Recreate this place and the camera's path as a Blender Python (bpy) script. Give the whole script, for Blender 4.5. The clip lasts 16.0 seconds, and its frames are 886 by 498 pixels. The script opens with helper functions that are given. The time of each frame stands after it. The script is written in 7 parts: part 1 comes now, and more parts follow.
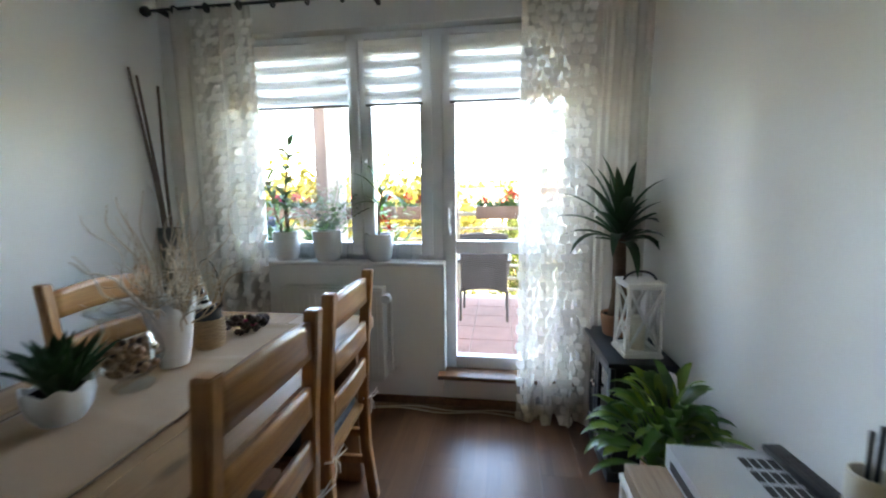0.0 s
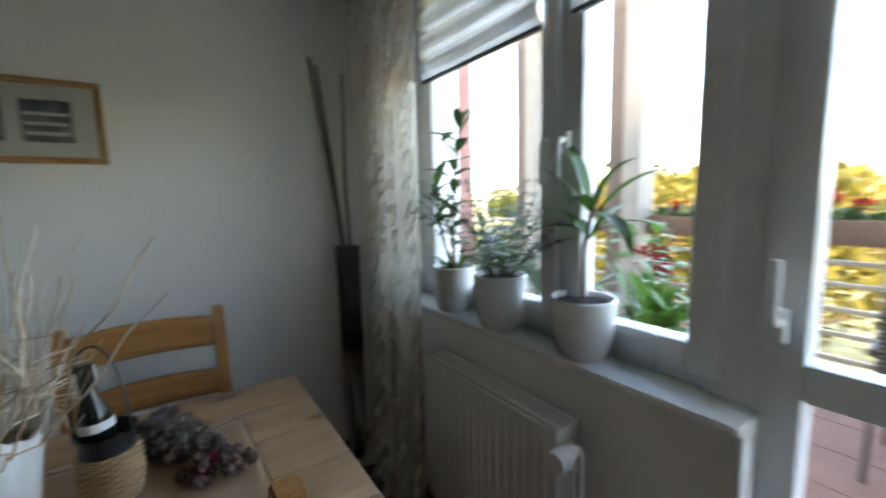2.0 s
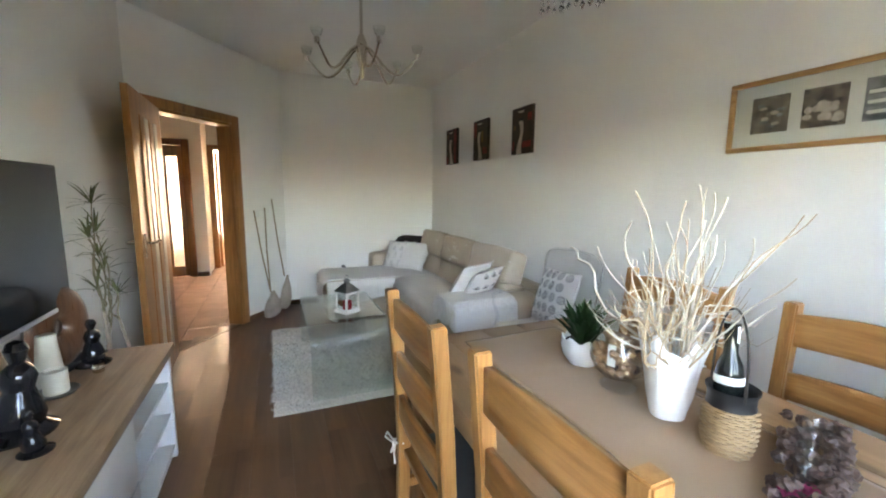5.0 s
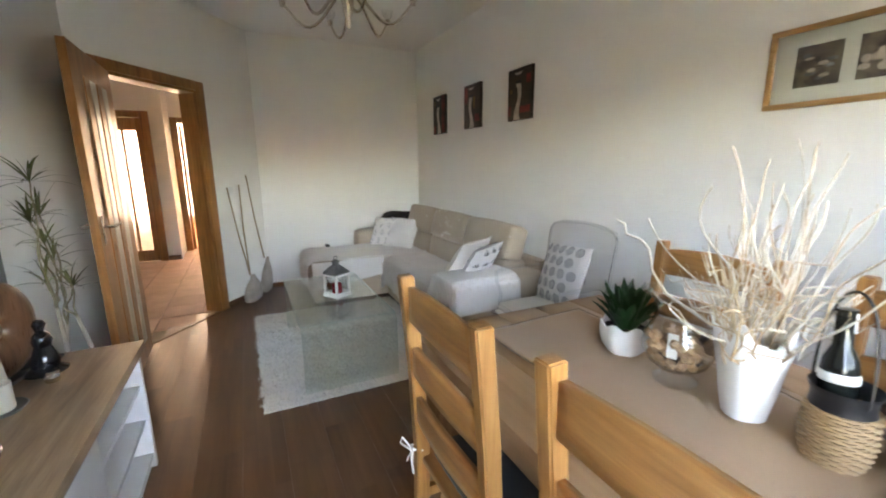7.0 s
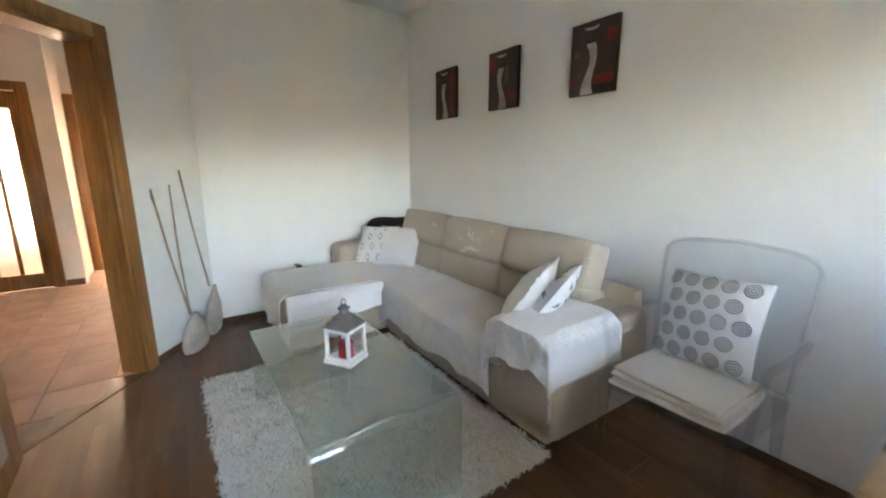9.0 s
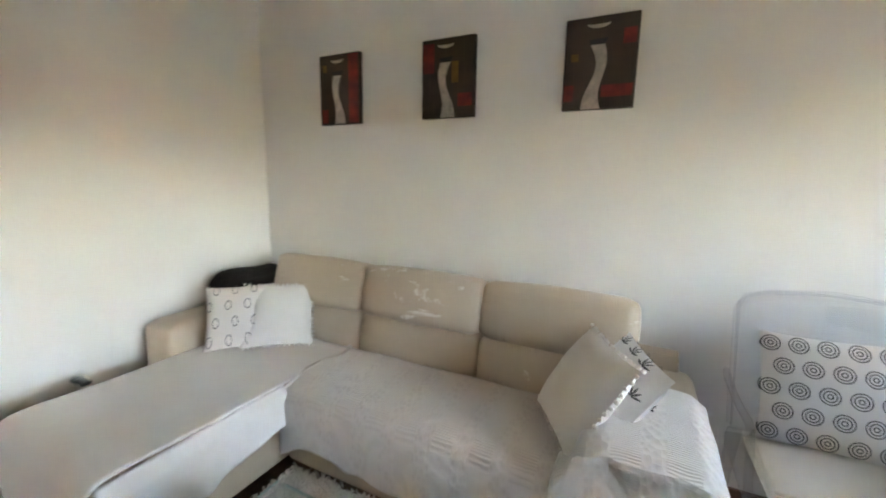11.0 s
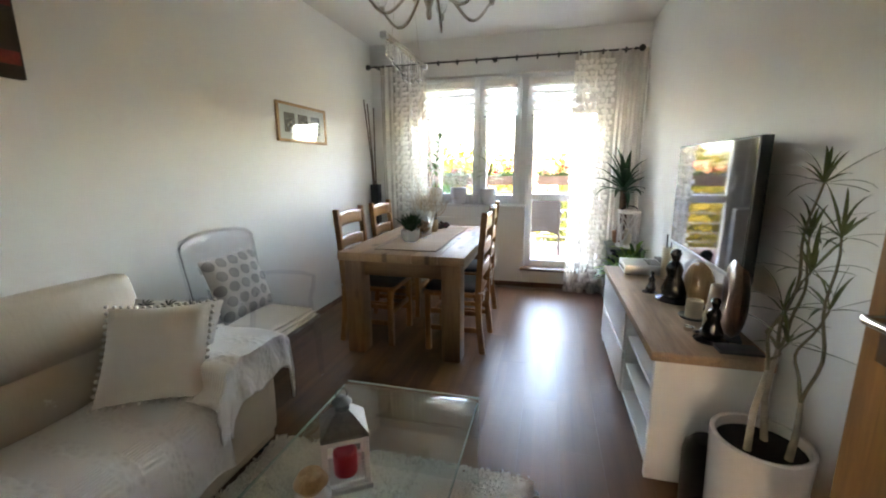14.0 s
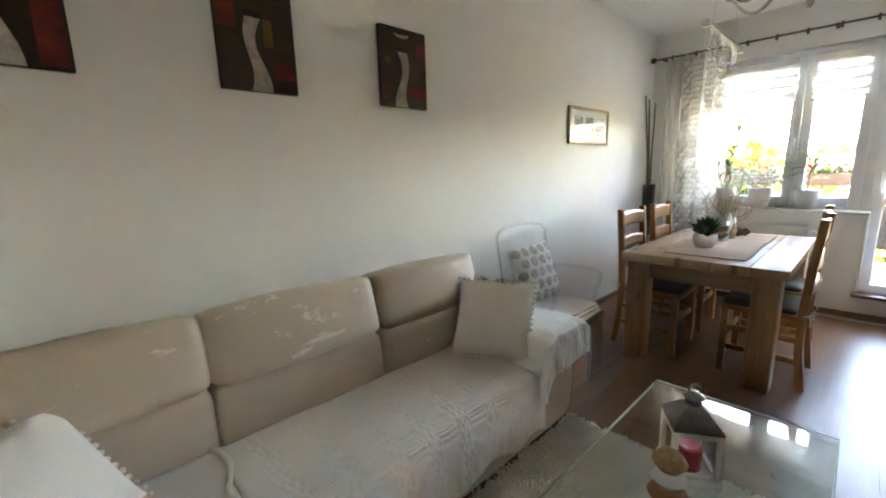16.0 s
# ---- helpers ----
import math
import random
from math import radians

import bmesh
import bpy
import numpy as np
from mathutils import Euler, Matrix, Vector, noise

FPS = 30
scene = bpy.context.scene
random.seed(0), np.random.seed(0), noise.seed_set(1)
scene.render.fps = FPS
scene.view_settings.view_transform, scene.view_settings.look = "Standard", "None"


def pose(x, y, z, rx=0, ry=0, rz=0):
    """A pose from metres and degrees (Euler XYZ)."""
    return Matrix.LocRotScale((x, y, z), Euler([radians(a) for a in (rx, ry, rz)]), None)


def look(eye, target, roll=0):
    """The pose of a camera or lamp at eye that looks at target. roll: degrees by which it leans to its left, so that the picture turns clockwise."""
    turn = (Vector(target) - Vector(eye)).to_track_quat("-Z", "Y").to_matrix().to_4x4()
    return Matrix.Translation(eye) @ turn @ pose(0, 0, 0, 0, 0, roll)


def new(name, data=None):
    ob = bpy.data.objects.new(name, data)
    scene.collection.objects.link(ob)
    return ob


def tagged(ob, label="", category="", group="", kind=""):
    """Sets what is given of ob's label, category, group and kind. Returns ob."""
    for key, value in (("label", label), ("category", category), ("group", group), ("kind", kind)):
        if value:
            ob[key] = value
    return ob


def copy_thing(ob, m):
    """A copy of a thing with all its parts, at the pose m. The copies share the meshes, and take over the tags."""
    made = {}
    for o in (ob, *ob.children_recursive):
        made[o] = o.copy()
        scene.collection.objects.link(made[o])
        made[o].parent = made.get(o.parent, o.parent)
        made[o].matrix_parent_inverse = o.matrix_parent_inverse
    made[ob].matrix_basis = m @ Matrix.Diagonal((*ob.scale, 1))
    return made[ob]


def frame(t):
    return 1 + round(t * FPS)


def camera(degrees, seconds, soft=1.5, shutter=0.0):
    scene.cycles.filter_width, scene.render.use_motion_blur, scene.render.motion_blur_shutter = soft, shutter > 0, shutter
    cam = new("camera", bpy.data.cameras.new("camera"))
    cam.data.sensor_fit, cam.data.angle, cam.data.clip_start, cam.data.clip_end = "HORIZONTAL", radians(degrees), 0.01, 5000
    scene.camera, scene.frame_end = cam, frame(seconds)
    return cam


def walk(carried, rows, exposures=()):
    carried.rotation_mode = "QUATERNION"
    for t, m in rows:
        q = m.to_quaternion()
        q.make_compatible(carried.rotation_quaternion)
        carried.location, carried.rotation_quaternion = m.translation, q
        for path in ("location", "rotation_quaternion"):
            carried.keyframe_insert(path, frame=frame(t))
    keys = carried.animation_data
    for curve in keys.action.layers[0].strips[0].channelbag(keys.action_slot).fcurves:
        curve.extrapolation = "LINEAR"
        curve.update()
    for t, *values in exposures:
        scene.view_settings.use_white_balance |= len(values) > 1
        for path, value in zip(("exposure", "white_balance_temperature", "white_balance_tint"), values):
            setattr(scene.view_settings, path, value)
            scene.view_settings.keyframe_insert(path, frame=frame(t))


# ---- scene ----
cam = camera(95.4, 16.0, soft=2.0, shutter=0.4)
PATH = [
    (0, (0.292, 0.51, 1.346), (0.019, 2.472, 1.074), -0.6),
    (0.5, (0.337, 0.936, 1.358), (-0.006, 2.883, 1.059), -1.3),
    (1, (0.353, 1.357, 1.348), (-0.131, 3.275, 1.05), -2.0),
    (1.5, (0.286, 1.709, 1.322), (-0.567, 3.506, 1.117), -1.7),
    (2, (0.252, 2.01, 1.391), (-1.393, 3.12, 1.136), -1.5),
    (2.5, (0.125, 2.245, 1.361), (-1.826, 2.581, 1.075), -2.7),
    (3, (0.052, 2.361, 1.37), (-1.871, 1.886, 1.091), -1.8),
    (3.5, (0.054, 2.42, 1.369), (-1.48, 1.162, 1.118), 0.1),
    (4, (0.106, 2.427, 1.376), (-0.984, 0.768, 1.134), 0.31),
    (4.5, (0.136, 2.416, 1.369), (-0.625, 0.583, 1.124), 0.58),
    (7, (0.176, 2.152, 1.339), (-0.676, 0.388, 0.937), -0.48),
    (7.5, (0.193, 1.932, 1.302), (-0.589, 0.135, 0.899), -0.2),
    (8, (0.243, 1.653, 1.298), (-0.595, -0.111, 0.865), 0.2),
    (8.5, (0.265, 1.338, 1.32), (-0.731, -0.335, 0.863), -0.3),
    (9, (0.235, 0.981, 1.31), (-0.856, -0.643, 0.896), -0.2),
    (11.5, (0.139, -0.623, 1.387), (-1.801, -0.958, 1.035), -0.3),
    (12, (0.089, -0.903, 1.389), (-1.818, -0.451, 0.994), -0.7),
    (12.5, (0.062, -1.062, 1.35), (-1.426, 0.226, 0.995), 0.2),
    (13, (0.11, -1.254, 1.38), (-0.727, 0.527, 1.021), -0.1),
    (13.5, (0.167, -1.434, 1.365), (-0.394, 0.451, 0.999), -0.3),
    (14, (0.206, -1.619, 1.344), (-0.289, 0.277, 0.947), -0.4),
    (14.5, (0.147, -1.742, 1.342), (-0.532, 0.095, 0.935), -0.9),
    (15, (0.02, -1.834, 1.333), (-1.033, -0.177, 0.954), -1.2),
    (15.5, (-0.037, -1.906, 1.333), (-1.399, -0.489, 0.963), -1.2),
    (16, (-0.057, -1.946, 1.356), (-1.487, -0.599, 0.978), -1.6),
]
EXPOSURES = [
    (0.0, 5.37, 7150, 14), (0.5, 5.27, 7150, 14), (1.0, 4.92, 7150, 14), (1.5, 4.37, 7150, 14), (2.0, 4.42, 7350, 14), (2.5, 5.08, 7750, 16),
    (3.0, 5.55, 8050, 19), (3.5, 6.12, 7950, 19), (4.5, 6.27, 7600, 19), (7.0, 6.35, 7950, 22), (7.5, 6.45, 7800, 22), (8.5, 6.68, 7300, 20),
    (9.0, 6.7, 7300, 19), (11.5, 6.8, 7950, 21), (12.0, 6.6, 7950, 20), (13.0, 6.27, 7900, 19), (14.0, 6.25, 8050, 19), (16.0, 6.45, 8050, 19),
]
walk(cam, [(t, look(eye, target, roll)) for t, eye, target, roll in PATH], EXPOSURES)

# ---- light ----
world = bpy.data.worlds.new("sky")
scene.world = world
world.use_nodes = True
wn = world.node_tree
sky = wn.nodes.new("ShaderNodeTexSky")
sky.sky_type, sky.sun_disc = "NISHITA", False
SUN_EL, SUN_AZ = 32.0, 168.0
sky.sun_elevation, sky.sun_rotation = radians(SUN_EL), radians(SUN_AZ)
sky.air_density, sky.dust_density = 1.0, 1.8
bg = wn.nodes["Background"]
bg.inputs["Strength"].default_value = 0.15
wn.links.new(sky.outputs[0], bg.inputs[0])
sun = new("sun", bpy.data.lights.new("sun", "SUN"))
sun.data.energy, sun.data.angle, sun.data.color = 3.2, radians(1), (1.0, 0.9, 0.76)
az, el = radians(SUN_AZ), radians(SUN_EL)
sun.matrix_world = look((0, 0, 30), (-math.sin(az) * math.cos(el), -math.cos(az) * math.cos(el), 30 - math.sin(el)))


# ---- materials ----
def nodes_of(name):
    m = bpy.data.materials.new(name)
    m.use_nodes = True
    return m, m.node_tree, m.node_tree.nodes["Principled BSDF"]


def ramp(nt, fac, stops):
    r = nt.nodes.new("ShaderNodeValToRGB")
    els = r.color_ramp.elements
    while len(els) < len(stops):
        els.new(0.5)
    for e, (p, c) in zip(els, stops):
        e.position, e.color = p, (*c, 1)
    nt.links.new(fac, r.inputs[0])
    return r.outputs[0]


def coords(nt, scale=(1, 1, 1), kind="Object", spread=0.0, turn=0.0):
    tc, mp = nt.nodes.new("ShaderNodeTexCoord"), nt.nodes.new("ShaderNodeMapping")
    mp.inputs["Scale"].default_value = scale
    mp.inputs["Rotation"].default_value = (0, 0, turn)
    nt.links.new(tc.outputs[kind], mp.inputs[0])
    if spread:
        oi, mul = nt.nodes.new("ShaderNodeObjectInfo"), nt.nodes.new("ShaderNodeMath")
        mul.operation = "MULTIPLY"
        mul.inputs[1].default_value = spread
        nt.links.new(oi.outputs["Random"], mul.inputs[0])
        nt.links.new(mul.outputs[0], mp.inputs["Location"])
    return mp.outputs[0]


def noise_tex(nt, vec, scale, detail=4.0, rough=0.55, warp=0.0):
    n = nt.nodes.new("ShaderNodeTexNoise")
    n.inputs["Scale"].default_value, n.inputs["Detail"].default_value = scale, detail
    n.inputs["Roughness"].default_value, n.inputs["Distortion"].default_value = rough, warp
    nt.links.new(vec, n.inputs["Vector"])
    return n.outputs["Fac"]


def mixed(nt, a, b, fac, how="MIX"):
    x = nt.nodes.new("ShaderNodeMix")
    x.data_type, x.blend_type = "RGBA", how
    for s, v in ((6, a), (7, b)):
        if isinstance(v, tuple):
            x.inputs[s].default_value = (*v, 1)
        else:
            nt.links.new(v, x.inputs[s])
    if isinstance(fac, float):
        x.inputs[0].default_value = fac
    else:
        nt.links.new(fac, x.inputs[0])
    return x.outputs[2]


def bumped(nt, p, height, strength=0.2, dist=0.002):
    b = nt.nodes.new("ShaderNodeBump")
    b.inputs["Strength"].default_value, b.inputs["Distance"].default_value = strength, dist
    nt.links.new(height, b.inputs["Height"])
    nt.links.new(b.outputs[0], p.inputs["Normal"])


def surface(name, col, rough=0.5, var=0.12, big=2.0, fine=60.0, bump=0.15, dist=0.001, metal=0.0, kind="Object", sheen=0.0, rvar=0.08, spec=0.5):
    """A general surface: large stains and fine grain in colour, gloss and relief."""
    m, nt, p = nodes_of(name)
    vec = coords(nt, kind=kind, spread=13.0)
    a, b = noise_tex(nt, vec, big, 5.0), noise_tex(nt, vec, fine, 3.0)
    lo, hi = tuple(c * (1 - var) for c in col), tuple(min(1.0, c * (1 + var)) for c in col)
    base = ramp(nt, a, [(0.3, lo), (0.7, hi)])
    fine_c = ramp(nt, b, [(0.3, (1 - var * 0.6,) * 3), (0.7, (1, 1, 1))])
    nt.links.new(mixed(nt, base, fine_c, 1.0, "MULTIPLY"), p.inputs["Base Color"])
    rr = nt.nodes.new("ShaderNodeMapRange")
    rr.inputs["To Min"].default_value, rr.inputs["To Max"].default_value = max(0.02, rough - rvar), min(1.0, rough + rvar)
    nt.links.new(a, rr.inputs["Value"])
    nt.links.new(rr.outputs[0], p.inputs["Roughness"])
    p.inputs["Metallic"].default_value = metal
    p.inputs["Specular IOR Level"].default_value = spec
    if sheen:
        p.inputs["Sheen Weight"].default_value = sheen
    if bump:
        bumped(nt, p, b, bump, dist)
    return m


def timber(name, dark, mid, light, axis="y", scale=1.0, rough=0.4, knots=0.0, bump=0.12, tint=0.15, fine=0.8):
    """Planed wood with grain along one axis."""
    m, nt, p = nodes_of(name)
    st = {"x": (0.7, 9, 9), "y": (9, 0.7, 9), "z": (9, 9, 0.7)}[axis]
    vec = coords(nt, tuple(s * scale for s in st), spread=37.0)
    g = noise_tex(nt, vec, 1.6, 6.0, 0.6, 0.9)
    f = noise_tex(nt, vec, 9.0, 4.0, 0.6, 0.3)
    c = ramp(nt, g, [(0.28, dark), (0.5, mid), (0.72, light)])
    c = mixed(nt, c, ramp(nt, f, [(0.35, (0.78, 0.74, 0.7)), (0.6, (1, 1, 1))]), fine, "MULTIPLY")
    oi = nt.nodes.new("ShaderNodeObjectInfo")
    c = mixed(nt, c, ramp(nt, oi.outputs["Random"], [(0.0, (1 - tint,) * 3), (1.0, (1, 1, 1))]), 1.0, "MULTIPLY")
    if knots:
        v = nt.nodes.new("ShaderNodeTexVoronoi")
        v.inputs["Scale"].default_value = 1.0
        if axis == "y":
            v.voronoi_dimensions = "2D"
        nt.links.new(coords(nt, {"x": (2.6, 6, 6), "y": (6, 2.6, 6), "z": (6, 6, 2.6)}[axis]), v.inputs["Vector"])
        c = mixed(nt, tuple(d * 0.35 for d in dark), c, ramp(nt, v.outputs["Distance"], [(0.05, (1 - knots,) * 3), (0.16, (1, 1, 1))]))
    nt.links.new(c, p.inputs["Base Color"])
    nt.links.new(ramp(nt, f, [(0.2, (rough - 0.08 * fine,) * 3), (0.8, (rough + 0.1 * fine,) * 3)]), p.inputs["Roughness"])
    bumped(nt, p, f, bump, 0.001)
    return m


def leather(name, col, wear=0.66):
    m, nt, p = nodes_of(name)
    vec = coords(nt, spread=5.0)
    v = nt.nodes.new("ShaderNodeTexVoronoi")
    v.inputs["Scale"].default_value = 260.0
    nt.links.new(vec, v.inputs["Vector"])
    big, creases = noise_tex(nt, vec, 2.5, 5.0), noise_tex(nt, coords(nt, (4, 4, 1), spread=5.0), 5.0, 6.0, 0.65, 1.5)
    c = ramp(nt, big, [(0.3, tuple(x * 0.86 for x in col)), (0.7, col)])
    worn = noise_tex(nt, coords(nt, (1.0, 1.0, 2.6)), 3.4, 8.0, 0.72, 0.6)
    c = mixed(nt, c, (0.78, 0.75, 0.68), ramp(nt, worn, [(wear, (0, 0, 0)), (wear + 0.05, (0.8, 0.8, 0.8))]))
    nt.links.new(c, p.inputs["Base Color"])
    nt.links.new(ramp(nt, big, [(0.2, (0.36,) * 3), (0.8, (0.5,) * 3)]), p.inputs["Roughness"])
    add = nt.nodes.new("ShaderNodeMath")
    add.operation = "ADD"
    nt.links.new(creases, add.inputs[0])
    sc = nt.nodes.new("ShaderNodeMath")
    sc.operation = "MULTIPLY"
    sc.inputs[1].default_value = 0.12
    nt.links.new(v.outputs["Distance"], sc.inputs[0])
    nt.links.new(sc.outputs[0], add.inputs[1])
    bumped(nt, p, add.outputs[0], 0.3, 0.006)
    return m


def weave(name, col, scale=220.0, var=0.1, rough=0.9, cable=0.0, dist=0.002):
    """Woven or knitted cloth; cable adds the ribs and cable panels of a knit."""
    m, nt, p = nodes_of(name)
    vec = coords(nt)
    h = mixed(nt, noise_tex(nt, coords(nt, (1.0, 0.25, 1.0)), scale, 2.0), noise_tex(nt, coords(nt, (0.25, 1.0, 1.0)), scale, 2.0), 0.5)
    if cable:
        wv = {}
        for ax, sc, ds in (("X", 30.0, 1.2), ("Y", 2.1, 1.0)):
            w = nt.nodes.new("ShaderNodeTexWave")
            w.bands_direction = ax
            w.inputs["Scale"].default_value, w.inputs["Distortion"].default_value = sc, ds
            nt.links.new(vec, w.inputs["Vector"])
            wv[ax] = w.outputs["Fac"]
        vv = nt.nodes.new("ShaderNodeTexVoronoi")
        vv.inputs["Scale"].default_value = 1.0
        nt.links.new(coords(nt, (34, 52, 34)), vv.inputs["Vector"])
        ribs = mixed(nt, h, wv["X"], 0.55)
        h = mixed(nt, ribs, vv.outputs["Distance"], ramp(nt, wv["Y"], [(0.45, (0, 0, 0)), (0.65, (1, 1, 1))]))
    big = noise_tex(nt, vec, 3.0, 5.0)
    c = ramp(nt, big, [(0.3, tuple(x * (1 - var) for x in col)), (0.7, col)])
    nt.links.new(mixed(nt, c, ramp(nt, h, [(0.1, (0.70, 0.67, 0.64)), (0.6, (1, 1, 1))]), 0.27 if cable else 0.3, "MULTIPLY"), p.inputs["Base Color"])
    p.inputs["Roughness"].default_value = rough
    p.inputs["Sheen Weight"].default_value = 0.2
    bumped(nt, p, h, 0.65 if cable else 0.3, 0.005 if cable else dist)
    return m


def clear(name, col=(1, 1, 1), rough=0.0, ior=1.45):
    m, nt, p = nodes_of(name)
    p.inputs["Base Color"].default_value = (*col, 1)
    p.inputs["Transmission Weight"].default_value = 1.0
    p.inputs["Roughness"].default_value, p.inputs["IOR"].default_value = rough, ior
    return m


def thin_clear(name, col=(0.96, 0.97, 0.97), gloss=0.04, edge=0.7):
    """Thin clear sheet: light passes straight through, with a mirror's gloss towards its edges."""
    m, nt, p = nodes_of(name)
    out = nt.nodes["Material Output"]
    nt.nodes.remove(p)
    t, g, lw, po, ad, mx = (nt.nodes.new("ShaderNode" + k) for k in ("BsdfTransparent", "BsdfGlossy", "LayerWeight", "Math", "Math", "MixShader"))
    t.inputs[0].default_value = (*col, 1)
    g.inputs["Roughness"].default_value = 0.02
    lw.inputs[0].default_value = 0.5
    po.operation, ad.operation = "POWER", "MULTIPLY_ADD"
    po.inputs[1].default_value = 4.0
    ad.inputs[1].default_value, ad.inputs[2].default_value = edge, gloss
    nt.links.new(lw.outputs["Facing"], po.inputs[0])
    nt.links.new(po.outputs[0], ad.inputs[0])
    nt.links.new(ad.outputs[0], mx.inputs[0])
    nt.links.new(t.outputs[0], mx.inputs[1])
    nt.links.new(g.outputs[0], mx.inputs[2])
    nt.links.new(mx.outputs[0], out.inputs[0])
    return m


def voile(name, col, through_it=0.35, glow=0.45):
    """Thin cloth: part of the light goes straight through, part is scattered through it."""
    m, nt, p = nodes_of(name)
    out = nt.nodes["Material Output"]
    nt.nodes.remove(p)
    d, t, s = (nt.nodes.new("ShaderNodeBsdf" + k) for k in ("Diffuse", "Translucent", "Transparent"))
    vec = coords(nt)
    c = ramp(nt, noise_tex(nt, vec, 9.0), [(0.3, tuple(x * 0.88 for x in col)), (0.7, col)])
    nt.links.new(c, d.inputs[0])
    nt.links.new(c, t.inputs[0])
    a, b = nt.nodes.new("ShaderNodeMixShader"), nt.nodes.new("ShaderNodeMixShader")
    a.inputs[0].default_value = glow
    nt.links.new(d.outputs[0], a.inputs[1])
    nt.links.new(t.outputs[0], a.inputs[2])
    threads = noise_tex(nt, vec, 400.0, 2.0)
    nt.links.new(ramp(nt, threads, [(0.3, (1 - through_it * 1.3,) * 3), (0.7, (1 - through_it * 0.7,) * 3)]), b.inputs[0])
    nt.links.new(s.outputs[0], b.inputs[1])
    nt.links.new(a.outputs[0], b.inputs[2])
    nt.links.new(b.outputs[0], out.inputs[0])
    return m


def leafy(name, col, rough=0.4, var=0.35):
    m, nt, p = nodes_of(name)
    oi = nt.nodes.new("ShaderNodeObjectInfo")
    geo = nt.nodes.new("ShaderNodeNewGeometry")
    vec = coords(nt)
    a = noise_tex(nt, vec, 14.0, 4.0)
    c = ramp(nt, a, [(0.3, tuple(x * (1 - var) for x in col)), (0.75, tuple(min(1, x * (1 + var)) for x in col))])
    c = mixed(nt, c, ramp(nt, geo.outputs["Random Per Island"], [(0.0, (0.65, 0.7, 0.6)), (1.0, (1.0, 1.0, 0.9))]), 1.0, "MULTIPLY")
    c = mixed(nt, c, ramp(nt, oi.outputs["Random"], [(0.0, (0.8, 0.8, 0.8)), (1.0, (1.0, 1.0, 1.0))]), 1.0, "MULTIPLY")
    nt.links.new(c, p.inputs["Base Color"])
    p.inputs["Roughness"].default_value = rough
    p.inputs["Specular IOR Level"].default_value = 0.5 if rough < 0.55 else 0.1
    t = nt.nodes.new("ShaderNodeBsdfTranslucent")
    mx = nt.nodes.new("ShaderNodeMixShader")
    mx.inputs[0].default_value = 0.4
    nt.links.new(c, t.inputs[0])
    nt.links.new(p.outputs[0], mx.inputs[1])
    nt.links.new(t.outputs[0], mx.inputs[2])
    nt.links.new(mx.outputs[0], nt.nodes["Material Output"].inputs[0])
    return m


M = {}
M["wall"] = surface("wall_paint", (0.88, 0.87, 0.84), 0.75, 0.03, 0.9, 140.0, 0.12, 0.0008)
M["ceiling"] = surface("ceiling_paint", (0.88, 0.87, 0.85), 0.85, 0.025, 0.7, 120.0, 0.1, 0.0008)
M["hall"] = surface("hall_paint", (0.80, 0.755, 0.70), 0.8, 0.03, 0.9, 140.0, 0.12)
M["laminate"] = timber("laminate", (0.14, 0.064, 0.029), (0.195, 0.092, 0.043), (0.245, 0.12, 0.058), "y", 0.5, 0.33, 0.0, 0.0, 0.14, 0.3)
# laminate boards carry three printed strips
lam = M["laminate"].node_tree
lp = lam.nodes["Principled BSDF"]
old_col = lp.inputs["Base Color"].links[0].from_socket
strips = lam.nodes.new("ShaderNodeTexBrick")
strips.inputs["Color1"].default_value, strips.inputs["Color2"].default_value, strips.inputs["Mortar"].default_value = (1, 1, 1, 1), (0.74, 0.72, 0.70, 1), (0.7, 0.68, 0.66, 1)
strips.inputs["Scale"].default_value, strips.inputs["Mortar Size"].default_value = 1.0, 0.0006
strips.inputs["Brick Width"].default_value, strips.inputs["Row Height"].default_value = 0.41, 0.0645
tc_l, mp_l, oi_l, ad_l = (lam.nodes.new("ShaderNode" + k) for k in ("TexCoord", "Mapping", "ObjectInfo", "VectorMath"))
mp_l.inputs["Rotation"].default_value = (0, 0, math.pi / 2)
lam.links.new(tc_l.outputs["Object"], ad_l.inputs[0])
ad_l.inputs[1].default_value = (0.0968, 0.0, 0.0)
mul_l = lam.nodes.new("ShaderNodeVectorMath")
mul_l.operation = "MULTIPLY_ADD"
mul_l.inputs[1].default_value = (0.0, 7.3, 0.0)
lam.links.new(oi_l.outputs["Random"], mul_l.inputs[0])
lam.links.new(ad_l.outputs[0], mul_l.inputs[2])
lam.links.new(mul_l.outputs[0], mp_l.inputs[0])
lam.links.new(mp_l.outputs[0], strips.inputs["Vector"])
lam.links.new(mixed(lam, old_col, strips.outputs["Color"], 0.8, "MULTIPLY"), lp.inputs["Base Color"])
M["oak"] = timber("oak_veneer", (0.25, 0.15, 0.08), (0.36, 0.23, 0.13), (0.44, 0.30, 0.18), "y", 1.3, 0.45, 0.25, 0.06, 0.05)
M["pine_x"] = timber("honey_pine_x", (0.25, 0.10, 0.026), (0.39, 0.18, 0.056), (0.48, 0.25, 0.085), "y", 1.2, 0.32, 0.0, 0.06, 0.1)
M["pine_z"] = timber("honey_pine_z", (0.24, 0.10, 0.028), (0.39, 0.18, 0.056), (0.48, 0.25, 0.085), "z", 1.2, 0.32, 0.0, 0.06, 0.1)
